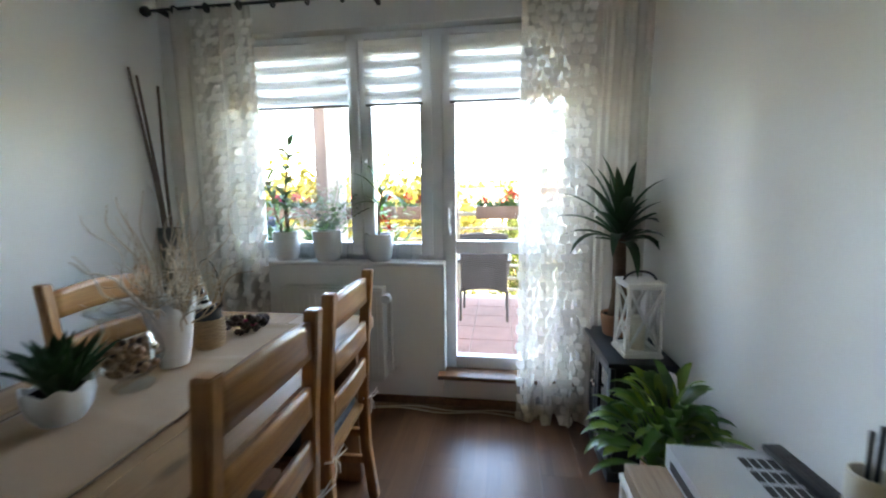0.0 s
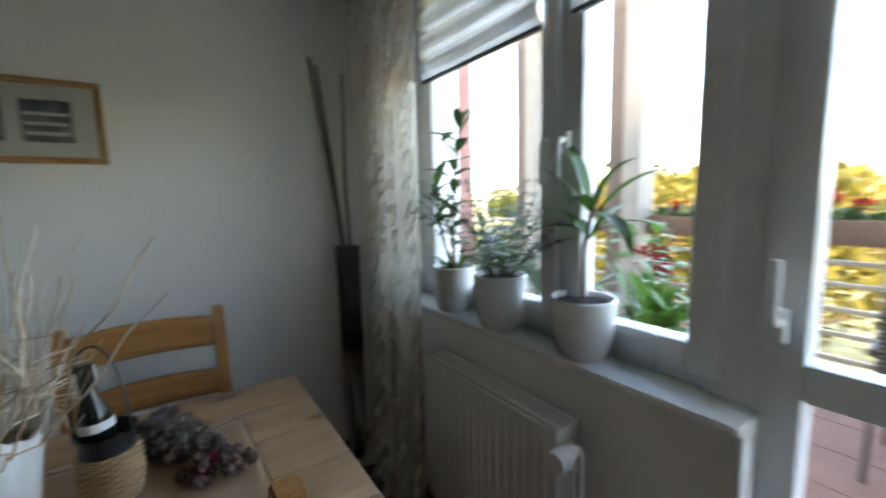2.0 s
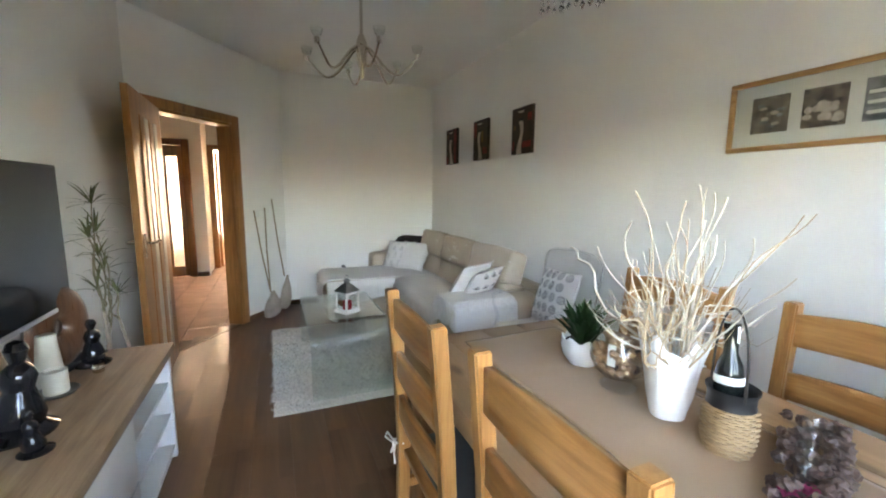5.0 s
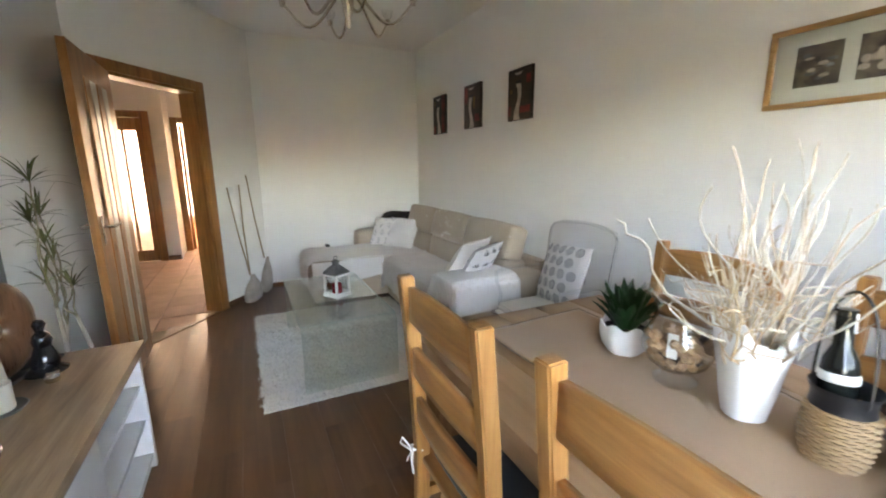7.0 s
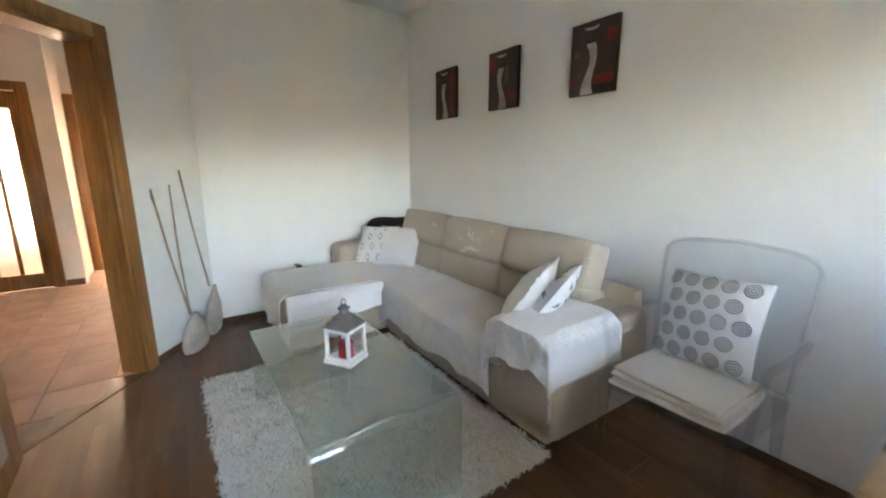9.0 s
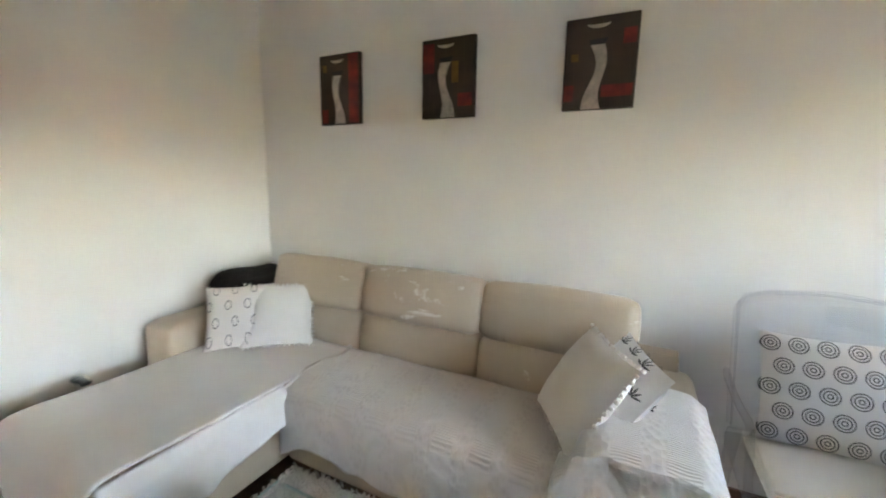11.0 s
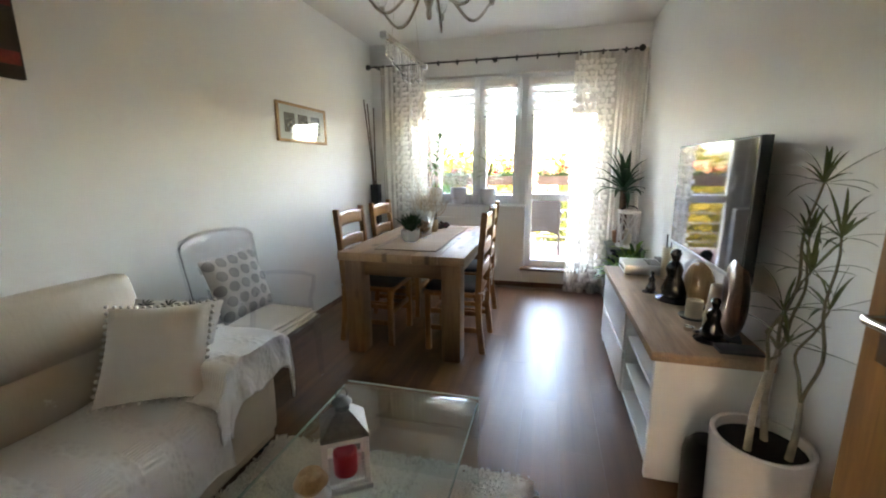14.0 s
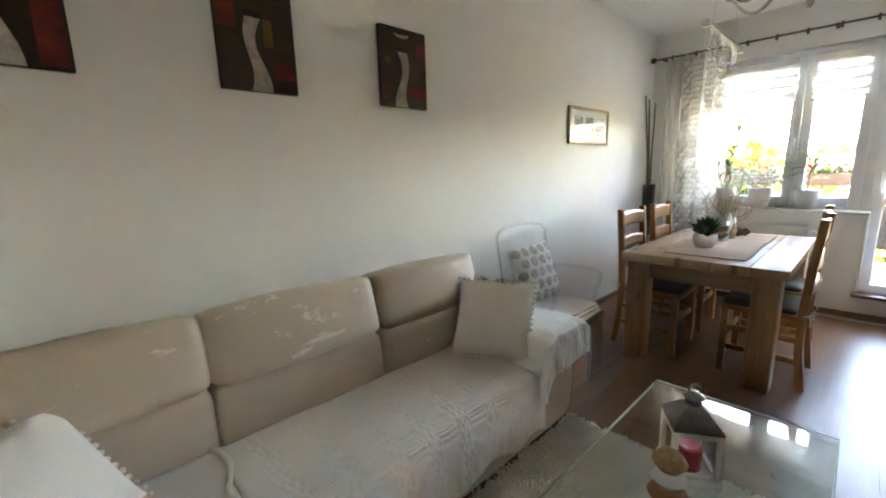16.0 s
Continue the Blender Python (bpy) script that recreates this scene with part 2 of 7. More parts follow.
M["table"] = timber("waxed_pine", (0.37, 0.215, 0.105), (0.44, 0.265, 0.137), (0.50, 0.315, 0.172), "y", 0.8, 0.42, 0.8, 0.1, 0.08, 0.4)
M["sill"] = surface("sill_laminate", (0.78, 0.78, 0.77), 0.5, 0.04, 2.0, 60.0, 0.05)
# white post's front face, colour darkened to grey to stand off the sky
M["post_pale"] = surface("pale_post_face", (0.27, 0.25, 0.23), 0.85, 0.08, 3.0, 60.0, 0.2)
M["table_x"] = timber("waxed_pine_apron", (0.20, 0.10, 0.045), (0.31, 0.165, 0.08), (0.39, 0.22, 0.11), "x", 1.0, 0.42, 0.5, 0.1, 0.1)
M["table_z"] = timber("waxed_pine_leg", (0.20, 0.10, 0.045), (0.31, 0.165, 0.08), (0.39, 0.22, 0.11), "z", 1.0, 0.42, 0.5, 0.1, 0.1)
M["door"] = timber("door_veneer", (0.20, 0.082, 0.022), (0.34, 0.15, 0.045), (0.43, 0.20, 0.065), "z", 1.0, 0.33, 0.0, 0.05, 0.08)
M["skirting"] = timber("skirting_veneer", (0.10, 0.045, 0.02), (0.16, 0.08, 0.035), (0.21, 0.11, 0.05), "y", 1.0, 0.4, 0.0, 0.05, 0.05)
M["pvc"] = surface("white_pvc", (0.80, 0.81, 0.82), 0.28, 0.02, 1.5, 50.0, 0.02)
M["white"] = surface("white_lacquer", (0.80, 0.80, 0.79), 0.35, 0.03, 2.0, 80.0, 0.03)
M["radiator"] = surface("radiator_enamel", (0.78, 0.77, 0.74), 0.33, 0.03, 2.0, 80.0, 0.03)
# opaque pale tone painted for light reflected in the door's ribbed glass
M["glass_strip"] = surface("ribbed_glass_reflection", (0.50, 0.46, 0.40), 0.3, 0.08, 4.0, 60.0, 0.1)
# greenish polished glass edge, with its bright highlight put into the colour
M["edge"] = surface("glass_edge_highlight", (0.55, 0.68, 0.62), 0.08, 0.05, 4.0, 60.0, 0.0)
M["ceramic"] = surface("white_ceramic", (0.80, 0.80, 0.79), 0.22, 0.05, 6.0, 60.0, 0.08, 0.002)
M["soil"] = surface("potting_soil", (0.018, 0.012, 0.008), 0.95, 0.5, 30.0, 160.0, 1.0, 0.01)
M["terracotta"] = surface("terracotta_glaze", (0.42, 0.20, 0.10), 0.5, 0.15, 8.0, 70.0, 0.15)
M["tile"] = surface("balcony_tile", (0.17, 0.088, 0.068), 0.8, 0.16, 6.0, 60.0, 0.15, spec=0.15)
M["hall_tile"] = surface("hall_tile", (0.40, 0.25, 0.185), 0.72, 0.16, 5.0, 60.0, 0.12, spec=0.15)
M["grout"] = surface("grout", (0.22, 0.15, 0.11), 0.9, 0.2, 9.0, 90.0, 0.3)
M["glass"] = thin_clear("window_glass", (0.98, 0.985, 0.98), 0.02, 0.6)
M["table_glass"] = thin_clear("green_table_glass", (0.93, 0.96, 0.94), 0.08, 0.9)
M["clear_plastic"] = thin_clear("clear_polycarbonate", (0.965, 0.97, 0.975), 0.045, 0.85)
M["clear_glass"] = thin_clear("clear_glass", (0.972, 0.98, 0.976), 0.05, 0.85)
M["crystal"] = clear("crystal", (1, 1, 1), 0.0, 1.6)
M["frosted"] = clear("frosted_glass", (0.30, 0.285, 0.265), 0.35)
M["leather"] = leather("cream_leather", (0.58, 0.475, 0.355))
M["leather_worn"] = leather("scuffed_cream_leather", (0.58, 0.475, 0.355), 0.58)
M["knit"] = weave("cream_knit", (0.82, 0.78, 0.73), 190.0, 0.1, 0.92, 1.0)
M["cotton"] = weave("cream_cotton", (0.83, 0.785, 0.71), 500.0, 0.08, 0.9, 0.0)
M["cotton_white"] = weave("white_cotton", (0.82, 0.79, 0.755), 500.0, 0.06, 0.9, 0.0)
M["jute"] = weave("jute_cloth", (0.40, 0.245, 0.125), 420.0, 0.14, 0.95, 0.0, 0.002)
M["seatpad"] = weave("grey_seat_pad", (0.07, 0.068, 0.07), 400.0, 0.15, 0.95)
M["petal"] = voile("petal_voile", (0.86, 0.82, 0.755), 0.06, 0.45)
M["voile"] = voile("sheer_voile", (0.88, 0.83, 0.75), 0.30, 0.46)
M["blind"] = voile("blind_cloth", (0.80, 0.79, 0.77), 0.02, 0.24)
M["blind_side"] = voile("blind_cloth_dense", (0.84, 0.83, 0.81), 0.04, 0.50)
M["shag"] = surface("shag_wool", (0.86, 0.825, 0.75), 0.95, 0.06, 5.0, 60.0, 0.15, 0.003, sheen=0.2)
M["black_gloss"] = surface("black_glaze", (0.012, 0.011, 0.012), 0.1, 0.2, 4.0, 40.0, 0.03)
M["black"] = surface("black_plastic", (0.014, 0.014, 0.015), 0.4, 0.2, 4.0, 90.0, 0.05)
M["screen"] = surface("tv_screen", (0.010, 0.012, 0.014), 0.04, 0.05, 1.0, 10.0, 0.0, rvar=0.01)
M["silver"] = surface("silver_paint", (0.62, 0.63, 0.64), 0.32, 0.05, 5.0, 200.0, 0.05, metal=0.6)
M["chrome"] = surface("brushed_nickel", (0.62, 0.58, 0.52), 0.2, 0.06, 5.0, 80.0, 0.03, metal=1.0)
M["dark_metal"] = surface("dark_metal", (0.06, 0.055, 0.05), 0.45, 0.2, 8.0, 90.0, 0.1, metal=0.6)
M["cabinet_black"] = surface("black_stained_cabinet", (0.018, 0.022, 0.026), 0.42, 0.3, 5.0, 60.0, 0.12)
M["lantern_white"] = surface("chalk_white_paint", (0.74, 0.72, 0.68), 0.65, 0.1, 12.0, 90.0, 0.2)
M["zinc"] = surface("weathered_zinc", (0.22, 0.22, 0.21), 0.5, 0.3, 14.0, 90.0, 0.25, metal=0.7)
M["red_wax"] = surface("red_wax", (0.45, 0.02, 0.03), 0.45, 0.1, 10.0, 60.0, 0.05)
M["wax"] = surface("ivory_wax", (0.74, 0.68, 0.55), 0.45, 0.06, 10.0, 60.0, 0.05)
M["carved"] = timber("carved_brown_wood", (0.07, 0.03, 0.015), (0.15, 0.066, 0.032), (0.23, 0.115, 0.06), "z", 2.0, 0.3, 0.0, 0.1, 0.1)
M["pale_wood"] = timber("pale_wood", (0.40, 0.24, 0.12), (0.55, 0.36, 0.2), (0.62, 0.44, 0.27), "z", 2.0, 0.4, 0.0, 0.1, 0.1)
M["branch"] = surface("bleached_branch", (0.64, 0.56, 0.45), 0.8, 0.25, 9.0, 90.0, 0.4, 0.002)
M["branch_tan"] = surface("tan_branch", (0.52, 0.38, 0.24), 0.8, 0.25, 9.0, 90.0, 0.4, 0.002)
M["wicker"] = surface("wicker_cane", (0.37, 0.235, 0.115), 0.55, 0.25, 25.0, 120.0, 0.3)
M["bamboo"] = surface("brown_cane", (0.15, 0.11, 0.085), 0.55, 0.25, 9.0, 90.0, 0.2)
M["clay"] = surface("pale_clay", (0.46, 0.40, 0.33), 0.85, 0.2, 9.0, 110.0, 0.4, 0.002)
M["reed"] = surface("reed_stem", (0.36, 0.27, 0.17), 0.75, 0.2, 20.0, 120.0, 0.3)
M["dark_vase"] = surface("dark_vase", (0.05, 0.052, 0.048), 0.5, 0.3, 6.0, 60.0, 0.2)
M["nut"] = surface("nut_shell", (0.40, 0.235, 0.13), 0.55, 0.3, 40.0, 160.0, 0.5, 0.002)
M["cone"] = surface("cone_scale", (0.10, 0.058, 0.042), 0.6, 0.4, 40.0, 160.0, 0.4, 0.002)
M["bottle"] = surface("dark_bottle_glass", (0.012, 0.014, 0.012), 0.08, 0.1, 4.0, 40.0, 0.0)
M["paper"] = surface("paper_label", (0.78, 0.76, 0.72), 0.7, 0.05, 12.0, 90.0, 0.05)
M["canvas"] = surface("dark_canvas", (0.055, 0.034, 0.022), 0.75, 0.3, 9.0, 260.0, 0.4, 0.001)
M["paint_red"] = surface("red_paint", (0.20, 0.022, 0.014), 0.65, 0.55, 14.0, 200.0, 0.4, 0.001)
M["paint_ochre"] = surface("ochre_paint", (0.20, 0.12, 0.02), 0.65, 0.4, 14.0, 200.0, 0.4, 0.001)
M["paint_pale"] = surface("pale_paint", (0.55, 0.49, 0.42), 0.7, 0.3, 24.0, 200.0, 0.5, 0.001)
M["paint_black"] = surface("black_paint", (0.012, 0.009, 0.009), 0.6, 0.3, 14.0, 200.0, 0.4, 0.001)
M["frame_wood"] = timber("frame_wood", (0.34, 0.17, 0.06), (0.48, 0.27, 0.11), (0.56, 0.34, 0.16), "y", 2.0, 0.35, 0.0, 0.05, 0.1)
M["mount"] = surface("mount_board", (0.62, 0.62, 0.57), 0.9, 0.03, 6.0, 200.0, 0.05)
M["photo_tan"] = surface("sepia_print", (0.15, 0.12, 0.09), 0.7, 0.85, 22.0, 40.0, 0.0)
M["photo_grey"] = surface("grey_print", (0.20, 0.21, 0.22), 0.7, 0.8, 16.0, 30.0, 0.0)
M["rattan"] = surface("brown_rattan", (0.055, 0.042, 0.036), 0.6, 0.3, 30.0, 160.0, 0.8, 0.003)
M["rail"] = surface("cream_rail_paint", (0.26, 0.22, 0.165), 0.5, 0.08, 4.0, 60.0, 0.1)
M["box"] = surface("brown_flower_box", (0.11, 0.06, 0.04), 0.7, 0.2, 6.0, 60.0, 0.2)
M["render_white"] = surface("white_render", (0.74, 0.71, 0.66), 0.9, 0.06, 3.0, 90.0, 0.4, 0.003)
M["render_pink"] = surface("pink_render", (0.34, 0.17, 0.15), 0.9, 0.08, 3.0, 90.0, 0.4, 0.003)
# the post's shaded side, its shade put into a brown colour
M["post_shade_side"] = surface("shaded_post_side", (0.11, 0.08, 0.07), 0.8, 0.12, 3.0, 60.0, 0.2)
M["cable"] = surface("pale_cable", (0.55, 0.50, 0.42), 0.5, 0.05, 6.0, 60.0, 0.0)
M["yucca"] = leafy("yucca_leaf", (0.028, 0.075, 0.032), 0.35)
M["lily"] = leafy("lily_leaf", (0.10, 0.21, 0.04), 0.32)
# cloth of the added sheet that scatters daylight into the hall
M["light_sheet"] = voile("light_sheet_cloth", (0.74, 0.68, 0.60), 0.0, 0.42)
M["lime"] = leafy("lime_leaf", (0.24, 0.36, 0.05), 0.4)
M["succulent"] = leafy("succulent_leaf", (0.03, 0.085, 0.03), 0.35)
M["green"] = leafy("soft_leaf", (0.075, 0.15, 0.05), 0.4)
M["olive"] = leafy("olive_leaf", (0.14, 0.155, 0.055), 0.4)
M["bark"] = surface("stem_bark", (0.14, 0.09, 0.055), 0.85, 0.3, 20.0, 120.0, 0.6, 0.003)
M["fleece"] = surface("dark_fleece", (0.022, 0.014, 0.011), 0.95, 0.4, 20.0, 200.0, 0.8, 0.006)
M["olive_stem"] = surface("olive_stem", (0.20, 0.17, 0.10), 0.7, 0.25, 20.0, 120.0, 0.3, 0.002)
M["pale_bark"] = surface("pale_stem", (0.46, 0.40, 0.31), 0.8, 0.2, 20.0, 120.0, 0.4, 0.003)
M["geranium"] = leafy("geranium_petal", (0.36, 0.006, 0.012), 0.6, 0.3)
M["pinkflower"] = leafy("pink_petal", (0.60, 0.09, 0.22), 0.6, 0.3)
M["blueflower"] = leafy("blue_petal", (0.16, 0.18, 0.42), 0.6, 0.3)
M["crown_gold"] = leafy("golden_foliage", (0.088, 0.074, 0.014), 0.7, 0.4)
M["crown_green"] = leafy("green_foliage", (0.040, 0.050, 0.012), 0.7, 0.4)
M["field"] = surface("meadow", (0.16, 0.15, 0.06), 0.95, 0.4, 0.05, 1.2, 0.2)
M["house"] = surface("house_render", (0.42, 0.37, 0.32), 0.9, 0.1, 0.5, 8.0, 0.1)
M["roof"] = surface("roof_tiles", (0.17, 0.06, 0.035), 0.85, 0.2, 0.6, 9.0, 0.3)
M["housewin"] = surface("house_window", (0.05, 0.06, 0.07), 0.2, 0.1, 1.0, 9.0, 0.0)


# ---- mesh helpers ----
def part(name, bm, material, parent=None, label="", smooth=True, thick=0.0):
    """One mesh object from a bmesh, under a thing or a part."""
    me = bpy.data.meshes.new(name)
    bm.normal_update()
    bm.to_mesh(me)
    bm.free()
    me.materials.append(material)
    if smooth:
        me.shade_smooth()
        me.set_sharp_from_angle(angle=radians(38))
    ob = new(name, me)
    if parent is not None:
        ob.parent = parent
    if label:
        ob["label"] = label
    if thick:
        s = ob.modifiers.new("thickness", "SOLIDIFY")
        s.thickness, s.offset = thick, 0.0
    return ob


def thing(name, m, label, category, group="", kind=""):
    e = new(name)
    e.empty_display_size = 0.1
    e.matrix_basis = m
    return tagged(e, label, category, group, kind)


def box(bm, x0, x1, y0, y1, z0, z1, r=0.0, seg=2, m=None):
    got = bmesh.ops.create_cube(bm, size=1.0, matrix=Matrix.LocRotScale(((x0 + x1) / 2, (y0 + y1) / 2, (z0 + z1) / 2), None, (x1 - x0, y1 - y0, z1 - z0)))
    vs = got["verts"]
    if r:
        es = list({e for v in vs for e in v.link_edges})
        out = bmesh.ops.bevel(bm, geom=es, offset=r, segments=seg, profile=0.5, affect="EDGES")
        vs = list({v for f in out["faces"] for v in f.verts} | {v for v in vs if v.is_valid})
    if m is not None:
        bmesh.ops.transform(bm, matrix=m, verts=vs)
    return bm


def boxed(*a, **k):
    return box(bmesh.new(), *a, **k)


def tube(bm, pts, r, n=8, cap=True):
    """A tube along points; r is one radius or one for each point."""
    pts = [Vector(p) for p in pts]
    rs = [r] * len(pts) if isinstance(r, (int, float)) else list(r)
    rings, side = [], None
    for i, p in enumerate(pts):
        d = (pts[min(i + 1, len(pts) - 1)] - pts[max(i - 1, 0)]).normalized()
        if side is None:
            side = d.orthogonal().normalized()
        side = (side - d * side.dot(d)).normalized()
        up = d.cross(side)
        rings.append([bm.verts.new(p + (side * math.cos(2 * math.pi * k / n) + up * math.sin(2 * math.pi * k / n)) * rs[i]) for k in range(n)])
    for a, b in zip(rings, rings[1:]):
        for k in range(n):
            bm.faces.new((a[k], a[(k + 1) % n], b[(k + 1) % n], b[k]))
    if cap:
        bm.faces.new(rings[0][::-1])
        bm.faces.new(rings[-1])
    return bm


def lathe(bm, prof, n=32, c=(0, 0, 0), warp=None):
    """A turned body from (radius, height) pairs."""
    rings = []
    for r, z in prof:
        row = []
        for k in range(n):
            a = 2 * math.pi * k / n
            rr, zz = (r, z) if warp is None else warp(r, z, a)
            row.append(bm.verts.new((c[0] + rr * math.cos(a), c[1] + rr * math.sin(a), c[2] + zz)))
        rings.append(row)
    for a, b in zip(rings, rings[1:]):
        for k in range(n):
            bm.faces.new((a[k], a[(k + 1) % n], b[(k + 1) % n], b[k]))
    if prof[0][0] > 1e-5:
        bm.faces.new(rings[0][::-1])
    if prof[-1][0] > 1e-5:
        bm.faces.new(rings[-1])
    bmesh.ops.remove_doubles(bm, verts=[v for row in rings for v in row], dist=1e-6)
    return bm


def soft(bm, x0, x1, y0, y1, z0, z1, r=0.05, bulge=0.02, n=10, lump=0.0, m=None, seed=0.0):
    """An upholstered block: rounded edges and bulging faces."""
    c = Vector(((x0 + x1) / 2, (y0 + y1) / 2, (z0 + z1) / 2))
    h = Vector(((x1 - x0) / 2, (y1 - y0) / 2, (z1 - z0) / 2))
    r = min(r, *h)
    made = {}

    def vert(u):
        key = tuple(round(q, 5) for q in u)
        if key not in made:
            p = Vector(u[i] * h[i] for i in range(3))
            core = Vector(max(-(h[i] - r), min(h[i] - r, p[i])) for i in range(3))
            d = p - core
            q = core + d.normalized() * r if d.length > 1e-9 else p
            for i in range(3):
                j, k = (i + 1) % 3, (i + 2) % 3
                w = max(0.0, 1 - u[j] ** 2) * max(0.0, 1 - u[k] ** 2)
                q[i] += u[i] * bulge * w
            if lump:
                q += Vector(noise.noise_vector(q * 5 + Vector((seed, 0, 0)))) * lump
            q += c
            made[key] = bm.verts.new(m @ q if m is not None else q)
        return made[key]

    def lin(i):
        t = -1 + 2 * i / n
        return math.sin(t * math.pi / 2) * 0.35 + t * 0.65

    for ax in range(3):
        for s in (-1, 1):
            for i in range(n):
                for j in range(n):
                    quad = []
                    for a, b in ((i, j), (i + 1, j), (i + 1, j + 1), (i, j + 1)):
                        u = [0, 0, 0]
                        u[ax], u[(ax + 1) % 3], u[(ax + 2) % 3] = s, lin(a), lin(b)
                        quad.append(vert(u))
                    bm.faces.new(quad if s > 0 else quad[::-1])
    return bm


def pillow(bm, w, h, d, n=16, pinch=0.06):
    """A scatter cushion standing in its x-z plane, thick along y."""
    rows = {}
    for s in (-1, 1):
        for i in range(n + 1):
            for j in range(n + 1):
                u, v = -1 + 2 * i / n, -1 + 2 * j / n
                edge = i in (0, n) or j in (0, n)
                if edge and s == 1:
                    rows[s, i, j] = rows[-1, i, j]
                    continue
                x = u * (1 - pinch * (1 - v * v) * abs(u)) * w / 2
                z = v * (1 - pinch * (1 - u * u) * abs(v)) * h / 2
                t = (max(0, 1 - u ** 2) ** 0.45) * (max(0, 1 - v ** 2) ** 0.45)
                wob = noise.noise(Vector((x * 9, z * 9, s))) * 0.012 * t
                rows[s, i, j] = bm.verts.new((x, s * (t * d / 2 + wob), z + h / 2))
        for i in range(n):
            for j in range(n):
                q = [rows[s, i, j], rows[s, i + 1, j], rows[s, i + 1, j + 1], rows[s, i, j + 1]]
                bm.faces.new(q if s < 0 else q[::-1])
    return bm


def sheet(bm, f, nu, nv):
    """A cloth from f(u, v) with u and v from 0 to 1."""
    g = [[bm.verts.new(f(i / nu, j / nv)) for j in range(nv + 1)] for i in range(nu + 1)]
    for i in range(nu):
        for j in range(nv):
            bm.faces.new((g[i][j], g[i + 1][j], g[i + 1][j + 1], g[i][j + 1]))
    return bm


def blade(bm, base, yaw, rise, length, width, droop=0.5, segs=6, fold=0.25, tip=0.0, wide=0.4):
    """A long leaf that leaves base in direction yaw, at rise degrees above level, and bends down by droop."""
    p = Vector(base)
    a = radians(rise)
    out = Vector((math.cos(yaw), math.sin(yaw), 0))
    side = Vector((-math.sin(yaw), math.cos(yaw), 0))
    rows = []
    for i in range(segs + 1):
        t = i / segs
        k = math.sin(math.pi / 2 * t / wide) if t < wide else math.cos(math.pi / 2 * (t - wide) / (1 - wide))
        w = width / 2 * max(k ** 0.75 if k > 0 else 0.0, 0.22 * (1 - t), tip)
        up = Vector((0, 0, 1)) * math.cos(a) - out * math.sin(a)
        rows.append((bm.verts.new(p - side * w + up * w * fold), bm.verts.new(p), bm.verts.new(p + side * w + up * w * fold)))
        a -= droop * 2 * t / segs * 1.6
        p = p + (out * math.cos(a) + Vector((0, 0, 1)) * math.sin(a)) * (length / segs)
    for r0, r1 in zip(rows, rows[1:]):
        bm.faces.new((r0[0], r0[1], r1[1], r1[0]))
        bm.faces.new((r0[1], r0[2], r1[2], r1[1]))
    return p


def rnd(a, b):
    return random.uniform(a, b)


# ---- the room ----
XL, XR, YW, YB, H = -1.82, 1.10, 2.92, -2.68, 2.69
DA, DB = Vector((0.03, YB, 0)), Vector((XR, -1.275, 0))      # the slanted wall with the door
DDIR = (DB - DA).normalized()
DLEN = (DB - DA).length
DM = Matrix.Translation(DA) @ Matrix.Rotation(math.atan2(DDIR.y, DDIR.x), 4, "Z")   # x along the wall, y into the room
O0, O1, OH = 0.755, 1.61, 2.0                                # the doorway along that wall

bm = bmesh.new()
box(bm, XL - 0.25, XL, YB - 0.25, YW + 0.33, 0, H)
tagged(part("wall_west", bm, M["wall"], smooth=False), "long white painted plaster wall", "wall", kind="structure")
bm = bmesh.new()
box(bm, XR, XR + 0.2, -1.275, YW + 0.33, 0, H)
tagged(part("wall_east", bm, M["wall"], smooth=False), "white painted plaster wall behind the television", "wall", kind="structure")
bm = bmesh.new()
box(bm, XL, 0.03, YB - 0.2, YB, 0, H)
tagged(part("wall_south", bm, M["wall"], smooth=False), "white painted plaster wall behind the sofa", "wall", kind="structure")
bm = bmesh.new()
for a in ((0, O0, 0, H), (O1, DLEN + 0.12, 0, H), (O0, O1, OH, H)):
    box(bm, a[0], a[1], -0.14, 0, a[2], a[3], m=DM)
tagged(part("wall_slanted", bm, M["wall"], smooth=False), "slanted white wall with the hall doorway", "wall", kind="structure")
# window wall: window x -1.42..-0.09, balcony door x -0.09..0.78
WX0, WX1, DX1, WTOP = -1.42, -0.09, 0.78, 2.31
bm = bmesh.new()
box(bm, XL, WX0, YW, 3.25, 0, H)
box(bm, DX1, XR, YW, 3.25, 0, H)
box(bm, WX0, DX1, YW, 3.25, WTOP, H)
box(bm, WX0, -0.05, YW, 3.25, 0, 0.905)
box(bm, -0.05, DX1, YW + 0.04, 3.25, 0, 0.20)
tagged(part("wall_north", bm, M["wall"], smooth=False), "white painted wall with window and balcony door", "wall", kind="structure")
bm = bmesh.new()
box(bm, XL - 0.25, 3.4, -7.6, 3.25, H, H + 0.25)
tagged(part("ceiling", bm, M["ceiling"], smooth=False), "plain white painted ceiling", "ceiling", kind="structure")
bm = bmesh.new()
box(bm, XL, 3.2, -7.5, 3.25, -0.2, -0.012)
floor = tagged(part("floor", bm, M["grout"], smooth=False), "brown wood laminate floor with a satin shine", "floor", kind="structure")

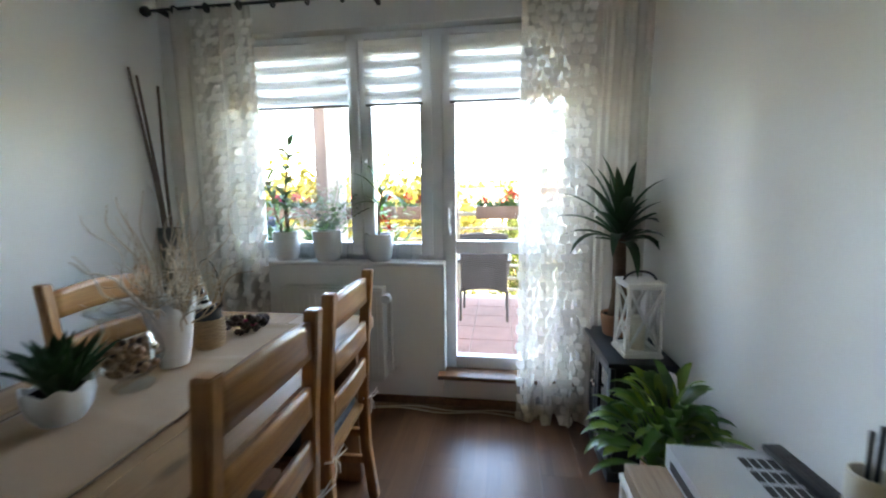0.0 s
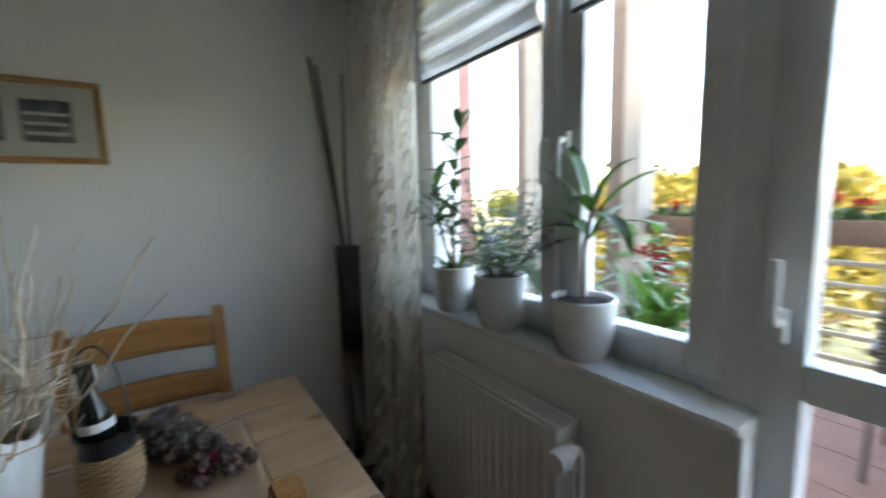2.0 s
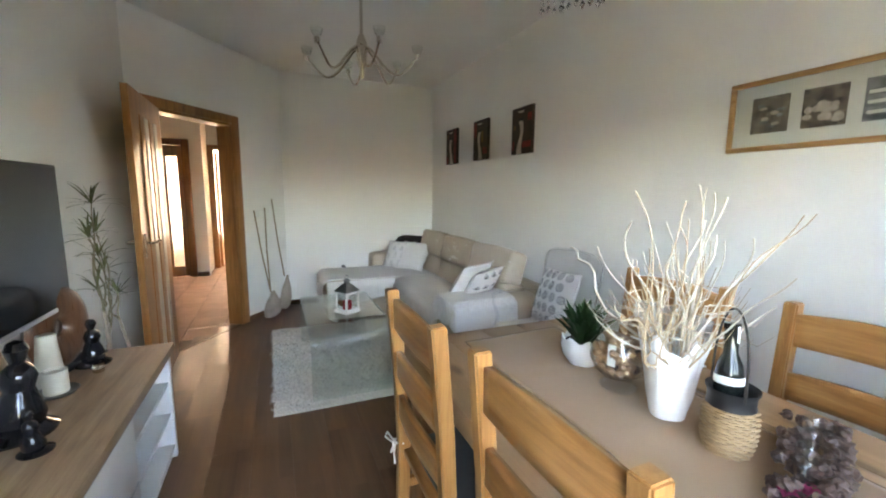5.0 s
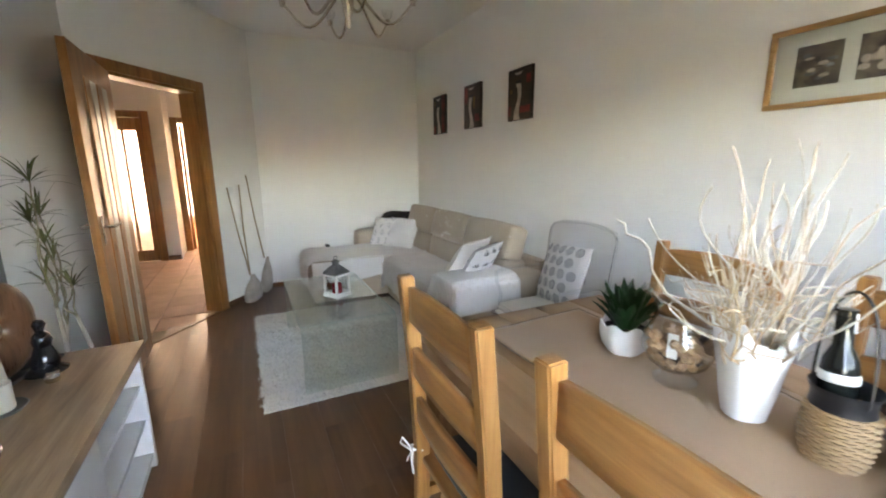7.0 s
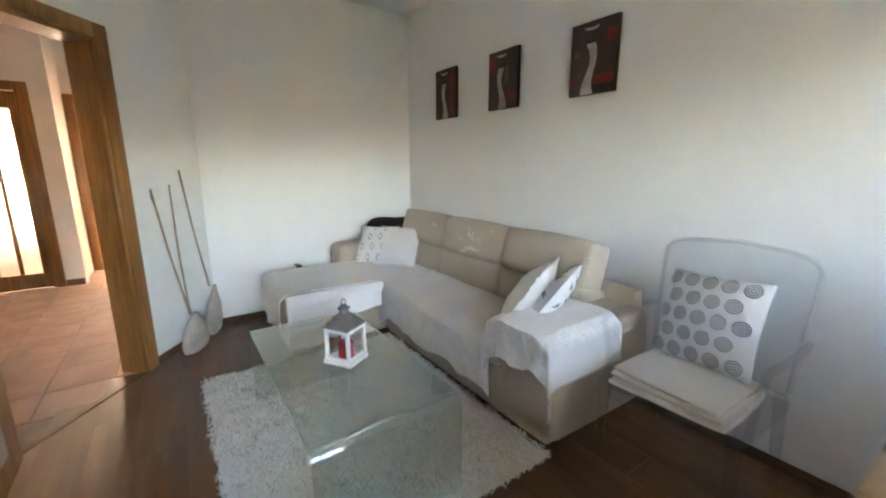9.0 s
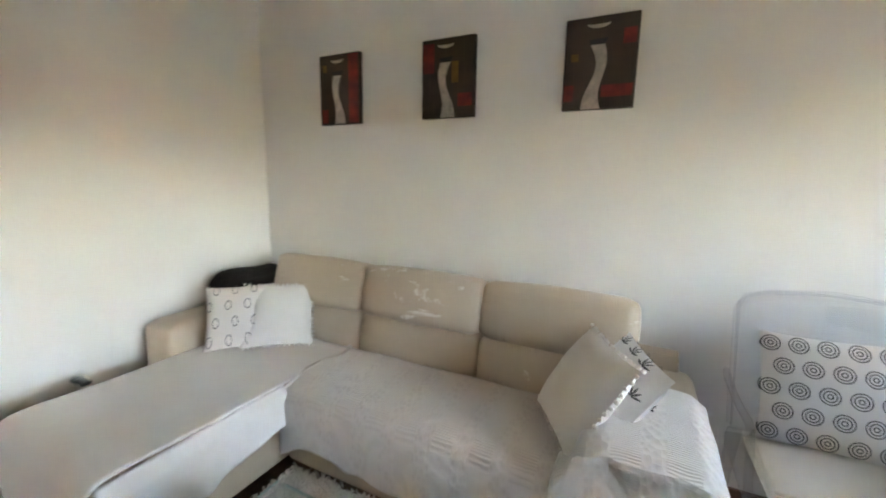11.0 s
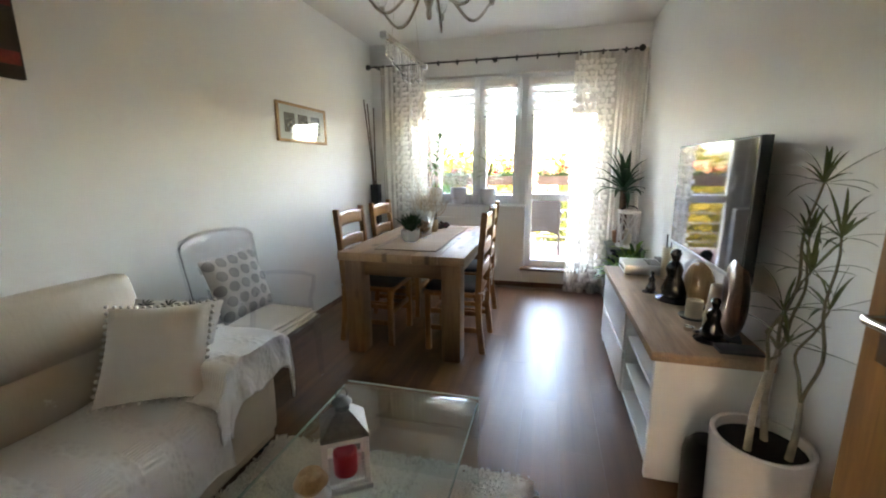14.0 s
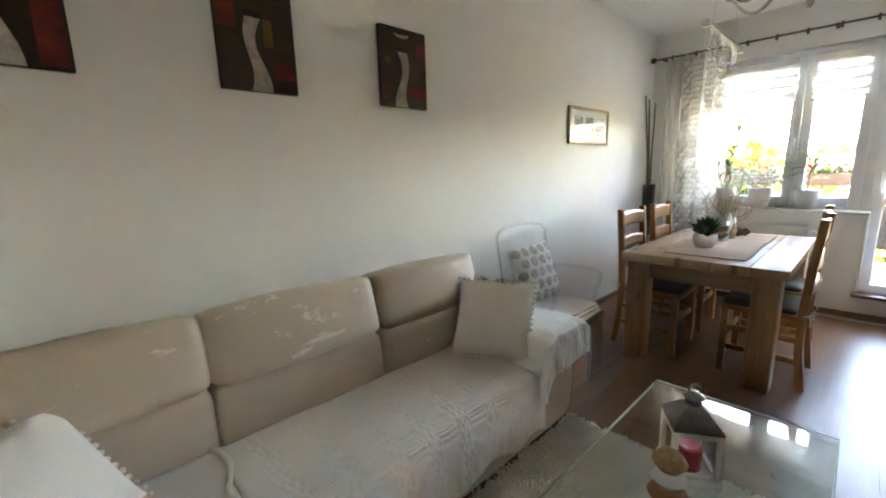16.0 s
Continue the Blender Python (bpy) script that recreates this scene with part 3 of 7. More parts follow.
# skirting boards
def skirt(name, x0, x1, y0, y1, m=None):
    b = bmesh.new()
    box(b, x0, x1, y0, y1, 0, 0.055, 0.004, 1, m=m)
    return tagged(part(name, b, M["skirting"]), "brown veneered skirting board along the wall", "skirting", kind="structure")
skirt("baseboard_west", XL, XL + 0.016, YB, YW)
skirt("baseboard_east", XR - 0.016, XR, -1.2, YW)
skirt("baseboard_south", XL + 0.016, 0.03, YB, YB + 0.016)
skirt("baseboard_north", XL + 0.016, XR - 0.016, YW - 0.016, YW)
skirt("baseboard_slanted", 0.0, O0 - 0.075, 0.0, 0.016, DM)

# doorway lining and casing, with the open leaf
dw = thing("door_1", DM, "open honey-brown veneered door with ribbed panels in its casing", "door", kind="structure")
for nm, a in (("jamb", (O0, O0 + 0.03, -0.15, 0.01, 0, OH)), ("jamb", (O1 - 0.03, O1, -0.15, 0.01, 0, OH)), ("head", (O0, O1, -0.15, 0.01, OH - 0.03, OH))):
    part(nm, boxed(*a, r=0.003, seg=1), M["door"], dw)
for nm, a in (("casing", (O0 - 0.075, O0 + 0.008, 0.0, 0.022, 0, OH + 0.07)), ("casing", (O1 - 0.008, O1 + 0.075, 0.0, 0.022, 0, OH + 0.07)), ("casing", (O0 + 0.008, O1 - 0.008, 0.0, 0.022, OH - 0.008, OH + 0.07)),
              ("casing", (O0 - 0.075, O0 + 0.008, -0.165, -0.14, 0, OH + 0.07)), ("casing", (O1 - 0.008, O1 + 0.075, -0.165, -0.14, 0, OH + 0.07)), ("casing", (O0 + 0.008, O1 - 0.008, -0.165, -0.14, OH - 0.008, OH + 0.07))):
    part(nm, boxed(*a, r=0.005, seg=2), M["door"], dw)
part("threshold", boxed(O0 + 0.03, O1 - 0.03, -0.03, 0.012, -0.01, 0.006, r=0.003, seg=1), M["skirting"], dw)
LW = 0.83
hinge = DM @ Vector((O1 - 0.02, 0.035, 0))
leaf_m = DM.inverted() @ Matrix.Translation(hinge) @ Matrix.Rotation(radians(91.8), 4, "Z")
leaf = part("leaf", boxed(0, LW, 0, 0.04, 0.012, 1.975, r=0.003, seg=1), M["door"], dw, "door leaf with long ribbed glazing strips")
leaf.matrix_basis = leaf_m
for k in range(4):
    b = bmesh.new()
    box(b, 0.17 + k * 0.125, 0.265 + k * 0.125, 0.036, 0.046, 0.14, 1.83, 0.004, 1)
    part("rib", b, M["door" if k % 2 else "glass_strip"], leaf)
b = bmesh.new()
tube(b, [(0.765, 0.03, 1.03), (0.765, 0.09, 1.03), (0.75, 0.095, 1.03), (0.64, 0.095, 1.03)], 0.009, 10)
box(b, 0.748, 0.782, 0.038, 0.046, 0.93, 1.09, 0.004, 1)
part("handle", b, M["chrome"], leaf, "brushed nickel lever handle")
b = bmesh.new()
tube(b, [(0.765, 0.01, 1.03), (0.765, -0.05, 1.03), (0.75, -0.055, 1.03), (0.64, -0.055, 1.03)], 0.009, 10)
part("handle", b, M["chrome"], leaf, "brushed nickel lever handle")
sw = part("light_switch", boxed(0.44, 0.52, 0.0, 0.012, 1.08, 1.16, r=0.004, seg=2), M["white"])
sw.matrix_basis = DM
tagged(sw, "white rocker light switch on the slanted wall", "light switch")

# window and balcony door
win = thing("window_1", Matrix.Identity(4), "white plastic two-sash window over the sill", "window", kind="structure")
def sash(owner, x0, x1, z0, z1, fw, y0=2.992, y1=3.06, name="sash_frame"):
    b = bmesh.new()
    box(b, x0, x0 + fw, y0, y1, z0, z1, 0.006, 2)
    box(b, x1 - fw, x1, y0, y1, z0, z1, 0.006, 2)
    box(b, x0 + fw, x1 - fw, y0 + 0.002, y1 - 0.002, z0, z0 + fw, 0.006, 2)
    box(b, x0 + fw, x1 - fw, y0 + 0.002, y1 - 0.002, z1 - fw, z1, 0.006, 2)
    f = part(name, b, M["pvc"], owner)
    return f
def pane(owner, x0, x1, z0, z1):
    g = part("pane", boxed(x0 - 0.01, x1 + 0.01, 3.028, 3.032, z0 - 0.01, z1 + 0.01), M["glass"], owner, smooth=False)
    g.visible_shadow = False
b = bmesh.new()
box(b, WX0, WX0 + 0.06, 3.01, 3.08, 0.931, WTOP, 0.004, 1)
box(b, WX0 + 0.06, WX1, 3.012, 3.078, 0.931, 0.965, 0.004, 1)
box(b, WX0 + 0.06, WX1, 3.012, 3.078, WTOP - 0.05, WTOP, 0.004, 1)
box(b, WX1 - 0.06, WX1 + 0.06, 3.003, 3.082, 0.20, WTOP, 0.004, 1)
part("outer_frame", b, M["pvc"], win)
sash(win, -1.345, -0.565, 0.962, 2.27, 0.078)
pane(win, -1.267, -0.643, 1.04, 2.192)
part("mullion", boxed(-0.615, -0.565, 2.975, 2.992, 0.962, 2.27, r=0.006), M["pvc"], win)
sash(win, -0.562, -0.115, 0.962, 2.27, 0.074)
pane(win, -0.488, -0.189, 1.036, 2.196)
for hx in (-0.59, -0.53):
    b = bmesh.new()
    box(b, hx - 0.012, hx + 0.012, 2.965, 2.99, 1.50, 1.57, 0.004, 1)
    tube(b, [(hx, 2.97, 1.545), (hx, 2.945, 1.545), (hx, 2.938, 1.53), (hx, 2.938, 1.42)], 0.009, 8)
    part("window_handle", b, M["pvc"], win)
b = bmesh.new()
box(b, XL, -0.035, 2.885, 3.075, 0.905, 0.93, 0.008, 2)
tagged(part("window_sill", b, M["sill"]), "white laminate window sill with rounded front edge", "window sill", kind="structure")
bd = thing("door_2", Matrix.Identity(4), "white plastic glazed balcony door with mid rail", "balcony door", kind="structure")
b = bmesh.new()
box(b, WX1, WX1 + 0.05, 3.005, 3.085, 0.20, WTOP, 0.004, 1)
box(b, DX1 - 0.05, DX1, 3.005, 3.085, 0.20, WTOP, 0.004, 1)
box(b, WX1 + 0.05, DX1 - 0.05, 3.007, 3.083, WTOP - 0.05, WTOP, 0.004, 1)
box(b, WX1 + 0.05, DX1 - 0.05, 3.007, 3.083, 0.20, 0.23, 0.004, 1)
part("outer_frame", b, M["pvc"], bd)
sash(bd, -0.05, 0.74, 0.225, 2.27, 0.078)
part("mid_rail", boxed(0.028, 0.662, 2.994, 3.058, 0.975, 1.052, r=0.006), M["pvc"], bd)
pane(bd, 0.028, 0.662, 0.303, 0.975)
pane(bd, 0.028, 0.662, 1.052, 2.192)
b = bmesh.new()
box(b, -0.025, 0.0, 2.965, 2.99, 1.09, 1.16, 0.004, 1)
tube(b, [(-0.012, 2.97, 1.135), (-0.012, 2.94, 1.135), (-0.012, 2.935, 1.15), (-0.012, 2.935, 1.26)], 0.009, 8)
part("door_handle", b, M["pvc"], bd, "white lever handle")
b = bmesh.new()
box(b, -0.075, 0.80, 2.84, 2.985, 0.205, 0.232, 0.006, 2)
tagged(part("door_sill", b, M["skirting"]), "brown wooden sill step below the balcony door", "door sill", kind="structure")
b = bmesh.new()
box(b, -0.049, -0.034, 2.91, 3.005, 0.232, 0.905, 0.004, 1)
tagged(part("trim", b, M["pvc"]), "white corner trim beside the balcony door", "trim", kind="structure")

# ---- hall beyond the doorway ----
HW = M["hall"]
def wall_piece(name, *bx):
    b = bmesh.new()
    for q in bx:
        box(b, *q)
    tagged(part(name, b, HW, smooth=False), "warm cream painted hall wall", "wall", kind="structure")
wall_piece("wall_hall_far", (1.13, 1.37, -5.05, -4.90, 0, H), (2.07, 3.0, -5.05, -4.90, 0, H), (1.37, 2.07, -5.05, -4.90, 2.06, H))
wall_piece("wall_hall_nook", (1.15, 1.27, -5.6, -5.05, 0, H))
wall_piece("wall_hall_end", (1.08, 1.15, -5.75, -5.60, 0, H), (-0.12, 0.28, -5.75, -5.60, 0, H), (0.28, 1.08, -5.75, -5.60, 2.06, H))
wall_piece("wall_hall_west", (-0.12, 0.0, -5.6, -2.88, 0, H))
wall_piece("wall_hall_east", (3.0, 3.12, -5.05, -1.2, 0, H))
wall_piece("wall_hall_north", (1.30, 3.0, -1.35, -1.2, 0, H))
def hall_door(name, x0, x1, y, label, panes):
    d = thing(name, Matrix.Identity(4), label, "door", kind="structure")
    for a in ((x0 - 0.07, x0 + 0.03, 0, 2.12), (x1 - 0.03, x1 + 0.066, 0, 2.12), (x0 + 0.03, x1 - 0.03, 2.03, 2.12)):
        part("casing", boxed(a[0], a[1], y - 0.02, y + 0.03, a[2], a[3], r=0.006), M["door"], d)
    if panes:
        third = (x1 - x0 - 0.26) / 3
        for a in ((x0 + 0.03, x0 + 0.10, 0.01, 2.03), (x1 - 0.10, x1 - 0.03, 0.01, 2.03), (x0 + 0.10, x1 - 0.10, 0.01, 0.17), (x0 + 0.10, x1 - 0.10, 1.86, 2.03),
                  (x0 + 0.10 + third, x0 + 0.13 + third, 0.17, 1.86), (x0 + 0.13 + 2 * third, x0 + 0.16 + 2 * third, 0.17, 1.86)):
            part("stile", boxed(a[0], a[1], y - 0.06, y - 0.02, a[2], a[3], r=0.004), M["door"], d)
        for a in [(x0 + 0.10 + q * (third + 0.03), x0 + 0.10 + third + q * (third + 0.03)) for q in range(3)]:
            g = part("pane", boxed(a[0] - 0.005, a[1] + 0.005, y - 0.045, y - 0.038, 0.165, 1.865), M["frosted"], d, "frosted glass pane", smooth=False)
            g.visible_shadow = False
    return d
hall_door("door_3", 1.37, 2.07, -4.90, "closed brown door with tall frosted panes", True)
hd4 = hall_door("door_4", 0.28, 1.08, -5.60, "open honey-brown door in its casing in the sunlit hall", False)
lf = part("leaf", boxed(1.012, 1.052, -6.46, -5.66, 0.01, 2.02, r=0.003, seg=1), M["door"], hd4)
for k in range(2):
    part("panel", boxed(1.006, 1.013, -6.36 + 0.33 * k, -6.09 + 0.33 * k, 0.18, 1.88, r=0.003, seg=1), M["door"], lf)
part("handle", tube(bmesh.new(), [(1.02, -6.38, 1.03), (0.965, -6.38, 1.03), (0.96, -6.36, 1.03), (0.96, -6.27, 1.03)], 0.009, 8), M["chrome"], lf, "brushed nickel lever handle")
b = bmesh.new()
box(b, 1.14, 1.298, -4.90, -4.885, 0, 0.07, 0.003, 1)
tagged(part("baseboard_hall", b, M["skirting"]), "brown skirting in the hall", "skirting", kind="structure")

# unseen room added behind the hall; its one window opening feeds the hall light
wall_piece("wall_back_room", (-0.12, 0.35, -7.6, -7.45, -0.2, H), (2.85, 3.12, -7.6, -7.45, -0.2, H), (0.35, 2.85, -7.6, -7.45, 2.35, H), (0.35, 2.85, -7.6, -7.45, -0.2, 0.45),
           (-0.24, -0.12, -7.6, -5.6, -0.2, H), (3.12, 3.24, -7.6, -5.05, -0.2, H), (3.0, 3.12, -5.6, -5.05, -0.2, H))
# unseen sheet over that opening, added to diffuse the sun
b = bmesh.new()
sheet(b, lambda u, v: (0.30 + 2.6 * u, -7.40 + 0.012 * math.sin(u * 100), 0.40 + 2.0 * v), 60, 4)
tagged(part("roller_blind", b, M["light_sheet"]), "unseen pale cloth added to soften the sun into the hall", "blind")


# ---- dining corner ----
TX0, TX1, TY0, TY1, TZ = -1.222, -0.305, 0.885, 2.334, 0.765
table = thing("dining_table", pose((TX0 + TX1) / 2, (TY0 + TY1) / 2, 0), "heavy waxed pine dining table with knots, square legs", "table")
hw, hl = (TX1 - TX0) / 2, (TY1 - TY0) / 2
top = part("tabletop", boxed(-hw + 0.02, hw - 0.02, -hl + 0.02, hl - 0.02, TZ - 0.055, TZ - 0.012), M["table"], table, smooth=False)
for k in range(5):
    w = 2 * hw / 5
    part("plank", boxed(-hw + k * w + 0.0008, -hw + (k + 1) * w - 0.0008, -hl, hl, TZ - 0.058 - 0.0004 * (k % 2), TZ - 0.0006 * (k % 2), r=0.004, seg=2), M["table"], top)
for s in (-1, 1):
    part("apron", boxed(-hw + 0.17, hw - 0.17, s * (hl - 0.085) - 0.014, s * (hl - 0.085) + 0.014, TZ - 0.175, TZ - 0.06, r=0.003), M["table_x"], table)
    part("apron", boxed(s * (hw - 0.085) - 0.014, s * (hw - 0.085) + 0.014, -hl + 0.17, hl - 0.17, TZ - 0.175, TZ - 0.06, r=0.003), M["table"], table)
    for q in (-1, 1):
        cx, cy = s * (hw - 0.10), q * (hl - 0.10)
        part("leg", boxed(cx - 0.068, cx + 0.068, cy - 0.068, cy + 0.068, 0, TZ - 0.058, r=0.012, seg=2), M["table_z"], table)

def dining_chair(m, label):
    """Ladder-back chair; it faces -x, its back at x = 0."""
    c = thing("dining_chair", m, label, "chair", "chairs round the table")
    w, hb = 0.205, 1.038
    for s in (-1, 1):
        b = bmesh.new()
        pts = [(0.03, 0), (0.0, 0.25), (-0.005, 0.45), (0.01, 0.75), (0.035, hb)]
        rows = []
        for x, z in pts:
            rows.append([b.verts.new((x + dx, s * w + dy, z)) for dx, dy in ((-0.021, -0.019), (0.021, -0.019), (0.021, 0.019), (-0.021, 0.019))])
        for r0, r1 in zip(rows, rows[1:]):
            for k in range(4):
                b.faces.new((r0[k], r0[(k + 1) % 4], r1[(k + 1) % 4], r1[k]))
        b.faces.new(rows[0][::-1])
        b.faces.new(rows[-1])
        bmesh.ops.bevel(b, geom=[e for e in b.edges], offset=0.004, segments=2, affect="EDGES")
        part("back_post", b, M["pine_z"], c)
        part("leg", boxed(-0.40, -0.36, s * w - 0.02, s * w + 0.02, 0, 0.44, r=0.004), M["pine_z"], c)
        part("stretcher", boxed(-0.36, 0.0, s * w - 0.011, s * w + 0.011, 0.16, 0.195, r=0.003), M["pine_z"], c)
        part("stretcher", boxed(-0.36, 0.0, s * w - 0.011, s * w + 0.011, 0.29, 0.325, r=0.003), M["pine_z"], c)
    for z, hgt, arch in ((0.905, 0.10, 0.016), (0.735, 0.085, 0.012), (0.58, 0.08, 0.01)):
        xo = 0.004 + max(0, (z - 0.5)) * 0.05
        b = bmesh.new()
        def slat(u, v, z=z, hgt=hgt, arch=arch, xo=xo):
            y = (-1 + 2 * u) * (w - 0.012)
            return (xo + 0.012 * math.sin(math.pi * u), y, z + v * hgt + (arch * math.sin(math.pi * u) if v > 0.5 else arch * 0.4 * math.sin(math.pi * u)))
        sheet(b, slat, 10, 4)
        part("back_slat", b, M["pine_x"], c, thick=0.018)
    part("seat", boxed(-0.41, 0.0, -w - 0.012, w + 0.012, 0.425, 0.452, r=0.006), M["pine_x"], c)
    part("cross_rail", boxed(-0.385, -0.365, -w + 0.018, w - 0.018, 0.23, 0.265, r=0.003), M["pine_x"], c)
    b = bmesh.new()
    soft(b, -0.405, -0.03, -0.195, 0.195, 0.452, 0.49, 0.018, 0.006, 8)
    pad = part("seat_pad", b, M["seatpad"], c, "dark grey tied seat pad")
    for s in (-1, 1):
        b = bmesh.new()
        y0 = s * w
        tube(b, [(0.0, y0 - s * 0.02, 0.475), (0.022, y0, 0.47), (0.026, y0 + s * 0.022, 0.472), (0.0, y0 + s * 0.024, 0.468)], 0.004, 6)
        tube(b, [(0.026, y0, 0.47), (0.045, y0 + 0.035, 0.50), (0.05, y0 + 0.05, 0.475), (0.03, y0 + 0.004, 0.468)], 0.003, 6)
        tube(b, [(0.026, y0, 0.47), (0.045, y0 - 0.04, 0.495), (0.05, y0 - 0.05, 0.47), (0.03, y0 - 0.004, 0.468)], 0.003, 6)
        tube(b, [(0.026, y0, 0.47), (0.036, y0 + 0.015, 0.44), (0.034, y0 + 0.02, 0.405)], 0.003, 6)
        tube(b, [(0.026, y0, 0.47), (0.036, y0 - 0.015, 0.44), (0.035, y0 - 0.03, 0.415)], 0.003, 6)
        part("tie", b, M["cotton_white"], pad, "white cotton tie in a bow")
    return c
ch = dining_chair(pose(-0.243, 1.315, 0), "honey pine ladder-back chair with tied dark seat pad")
copy_thing(ch, pose(-0.276, 1.895, 0, 0, 0, 1.5))
copy_thing(ch, pose(-1.295, 1.30, 0, 0, 0, 180))
copy_thing(ch, pose(-1.290, 1.915, 0, 0, 0, 181))

M["hem"] = weave("jute_hem", (0.22, 0.14, 0.08), 420.0, 0.14, 0.95)
# table runner
b = bmesh.new()
def run_f(u, v):
    x, y = -0.985 + 0.452 * u + 0.006 * math.sin(v * 9), 1.01 + 1.13 * v + 0.02 * (u - 0.5)
    fold = 0.006 * math.exp(-((v - 0.985) / 0.012) ** 2) + 0.004 * math.exp(-((v - 0.62 - 0.05 * u) / 0.012) ** 2) + 0.003 * math.exp(-((v - 0.36 + 0.08 * u) / 0.015) ** 2) + 0.0025 * (1 + noise.noise(Vector((x * 7, y * 7, 0.3))))
    return (x, y, TZ + 0.003 + fold)
sheet(b, run_f, 26, 60)
rn = thing("table_runner", pose(0, 0, 0), "brown jute runner lying along the pine table", "table runner")
part("cloth", b, M["jute"], rn, thick=0.003)
for u0 in (0.0, 1.0):
    part("hem", tube(bmesh.new(), [Vector(run_f(u0, i / 60)) + Vector((0, 0, 0.001)) for i in range(61)], 0.0026, 5), M["hem"], rn, "darker stitched hem")
for v0 in (0.0, 1.0):
    part("hem", tube(bmesh.new(), [Vector(run_f(i / 26, v0)) + Vector((0, 0, 0.001)) for i in range(27)], 0.0026, 5), M["hem"], rn, "darker stitched hem")

RT = TZ + 0.008
# succulent in a white bowl
su = thing("potted_succulent", pose(-0.832, 1.348, RT), "dark green spiky succulent in a white petal-edged bowl", "potted plant")
def petal_edge(r, z, a, k=7, amp=0.010, zmin=0.07):
    f = max(0.0, (z - zmin) / 0.03)
    return r * (1 + 0.03 * math.sin(k * a)), z + amp * f * math.sin(k * a)
b = bmesh.new()
lathe(b, [(0.0, 0.0), (0.045, 0.0), (0.066, 0.03), (0.074, 0.065), (0.072, 0.095), (0.066, 0.094), (0.067, 0.065), (0.06, 0.05), (0.0, 0.048)], 40, warp=lambda r, z, a: petal_edge(r, z, a))
part("bowl", b, M["ceramic"], su)
part("soil", lathe(bmesh.new(), [(0.0, 0.078), (0.066, 0.076), (0.06, 0.05)], 20), M["soil"], su)
random.seed(5)
for k in range(46):
    b = bmesh.new()
    rr = rnd(0, 0.035)
    an = k * 2.4
    blade(b, (rr * math.cos(an), rr * math.sin(an), 0.08), an, 86 - 44 * (k / 46), rnd(0.105, 0.155), 0.034, rnd(0.0, 0.25), 5, 0.5, 0, 0.35)
    part("leaf", b, M["succulent"], su)

# glass bowl with nuts
gb = thing("glass_bowl", pose(-0.807, 1.533, RT), "clear footed glass bowl filled with nuts and small cones", "glass bowl")
b = bmesh.new()
pr = [(0.0, 0.0), (0.052, 0.0), (0.054, 0.008), (0.034, 0.022), (0.04, 0.034), (0.072, 0.06), (0.088, 0.095), (0.085, 0.13), (0.066, 0.165), (0.060, 0.195), (0.07, 0.225), (0.098, 0.245)]
pin = [(r - 0.0025 if r > 0.01 else r, z + 0.002) for r, z in pr[4:]][::-1]
lathe(b, pr + pin + [(0.0, 0.034)], 44)
part("bowl", b, M["clear_glass"], gb)
random.seed(7)
for k in range(120):
    b = bmesh.new()
    a, z = rnd(0, 6.28), rnd(0.05, 0.130)
    R = {0: 0.048, 1: 0.066, 2: 0.074}[min(2, int((z - 0.05) / 0.022))] * math.sqrt(rnd(0.1, 1))
    bmesh.ops.create_icosphere(b, subdivisions=1, radius=rnd(0.011, 0.0145), matrix=pose(R * math.cos(a), R * math.sin(a), z, rnd(0, 90), rnd(0, 90)) @ Matrix.Diagonal((1, 1, 1.3, 1)))
    part("nut", b, M["nut" if k % 7 else "cone"], gb)
tg = boxed(0.058, 0.0595, -0.012, 0.012, 0.085, 0.15, m=Matrix.Rotation(radians(20), 4, "Z"))
part("tag", tg, M["paper"], gb, "white paper tag")

# tall white vase with bleached branches
vs = thing("vase", pose(-0.812, 1.698, RT), "tall white ruffled ceramic vase full of bleached curly branches", "vase")
b = bmesh.new()
def ruffle(r, z, a):
    f = max(0.0, z / 0.205) ** 2
    crumple = 0.05 * noise.noise(Vector((math.cos(a) * 2.2, math.sin(a) * 2.2, z * 22))) + 0.03 * noise.noise(Vector((math.cos(a) * 5, math.sin(a) * 5, z * 55)))
    return r * (1 + 0.10 * f * math.sin(6 * a + 0.6) + crumple), z + (0.022 * f * math.sin(6 * a + 0.3) + 0.010 * f * math.sin(11 * a)) * (z > 0.15)
out_p = [(0.0, 0.0), (0.043, 0.0), (0.047, 0.02), (0.055, 0.06), (0.061, 0.10), (0.067, 0.14), (0.073, 0.175), (0.079, 0.207)]
lathe(b, out_p + [(r - 0.005 if r > 0.01 else 0, z + (0.006 if r < 0.01 else 0.0)) for r, z in out_p[::-1][:-1]] + [(0.0, 0.01)], 60, warp=ruffle)
part("body", b, M["ceramic"], vs)
random.seed(11)
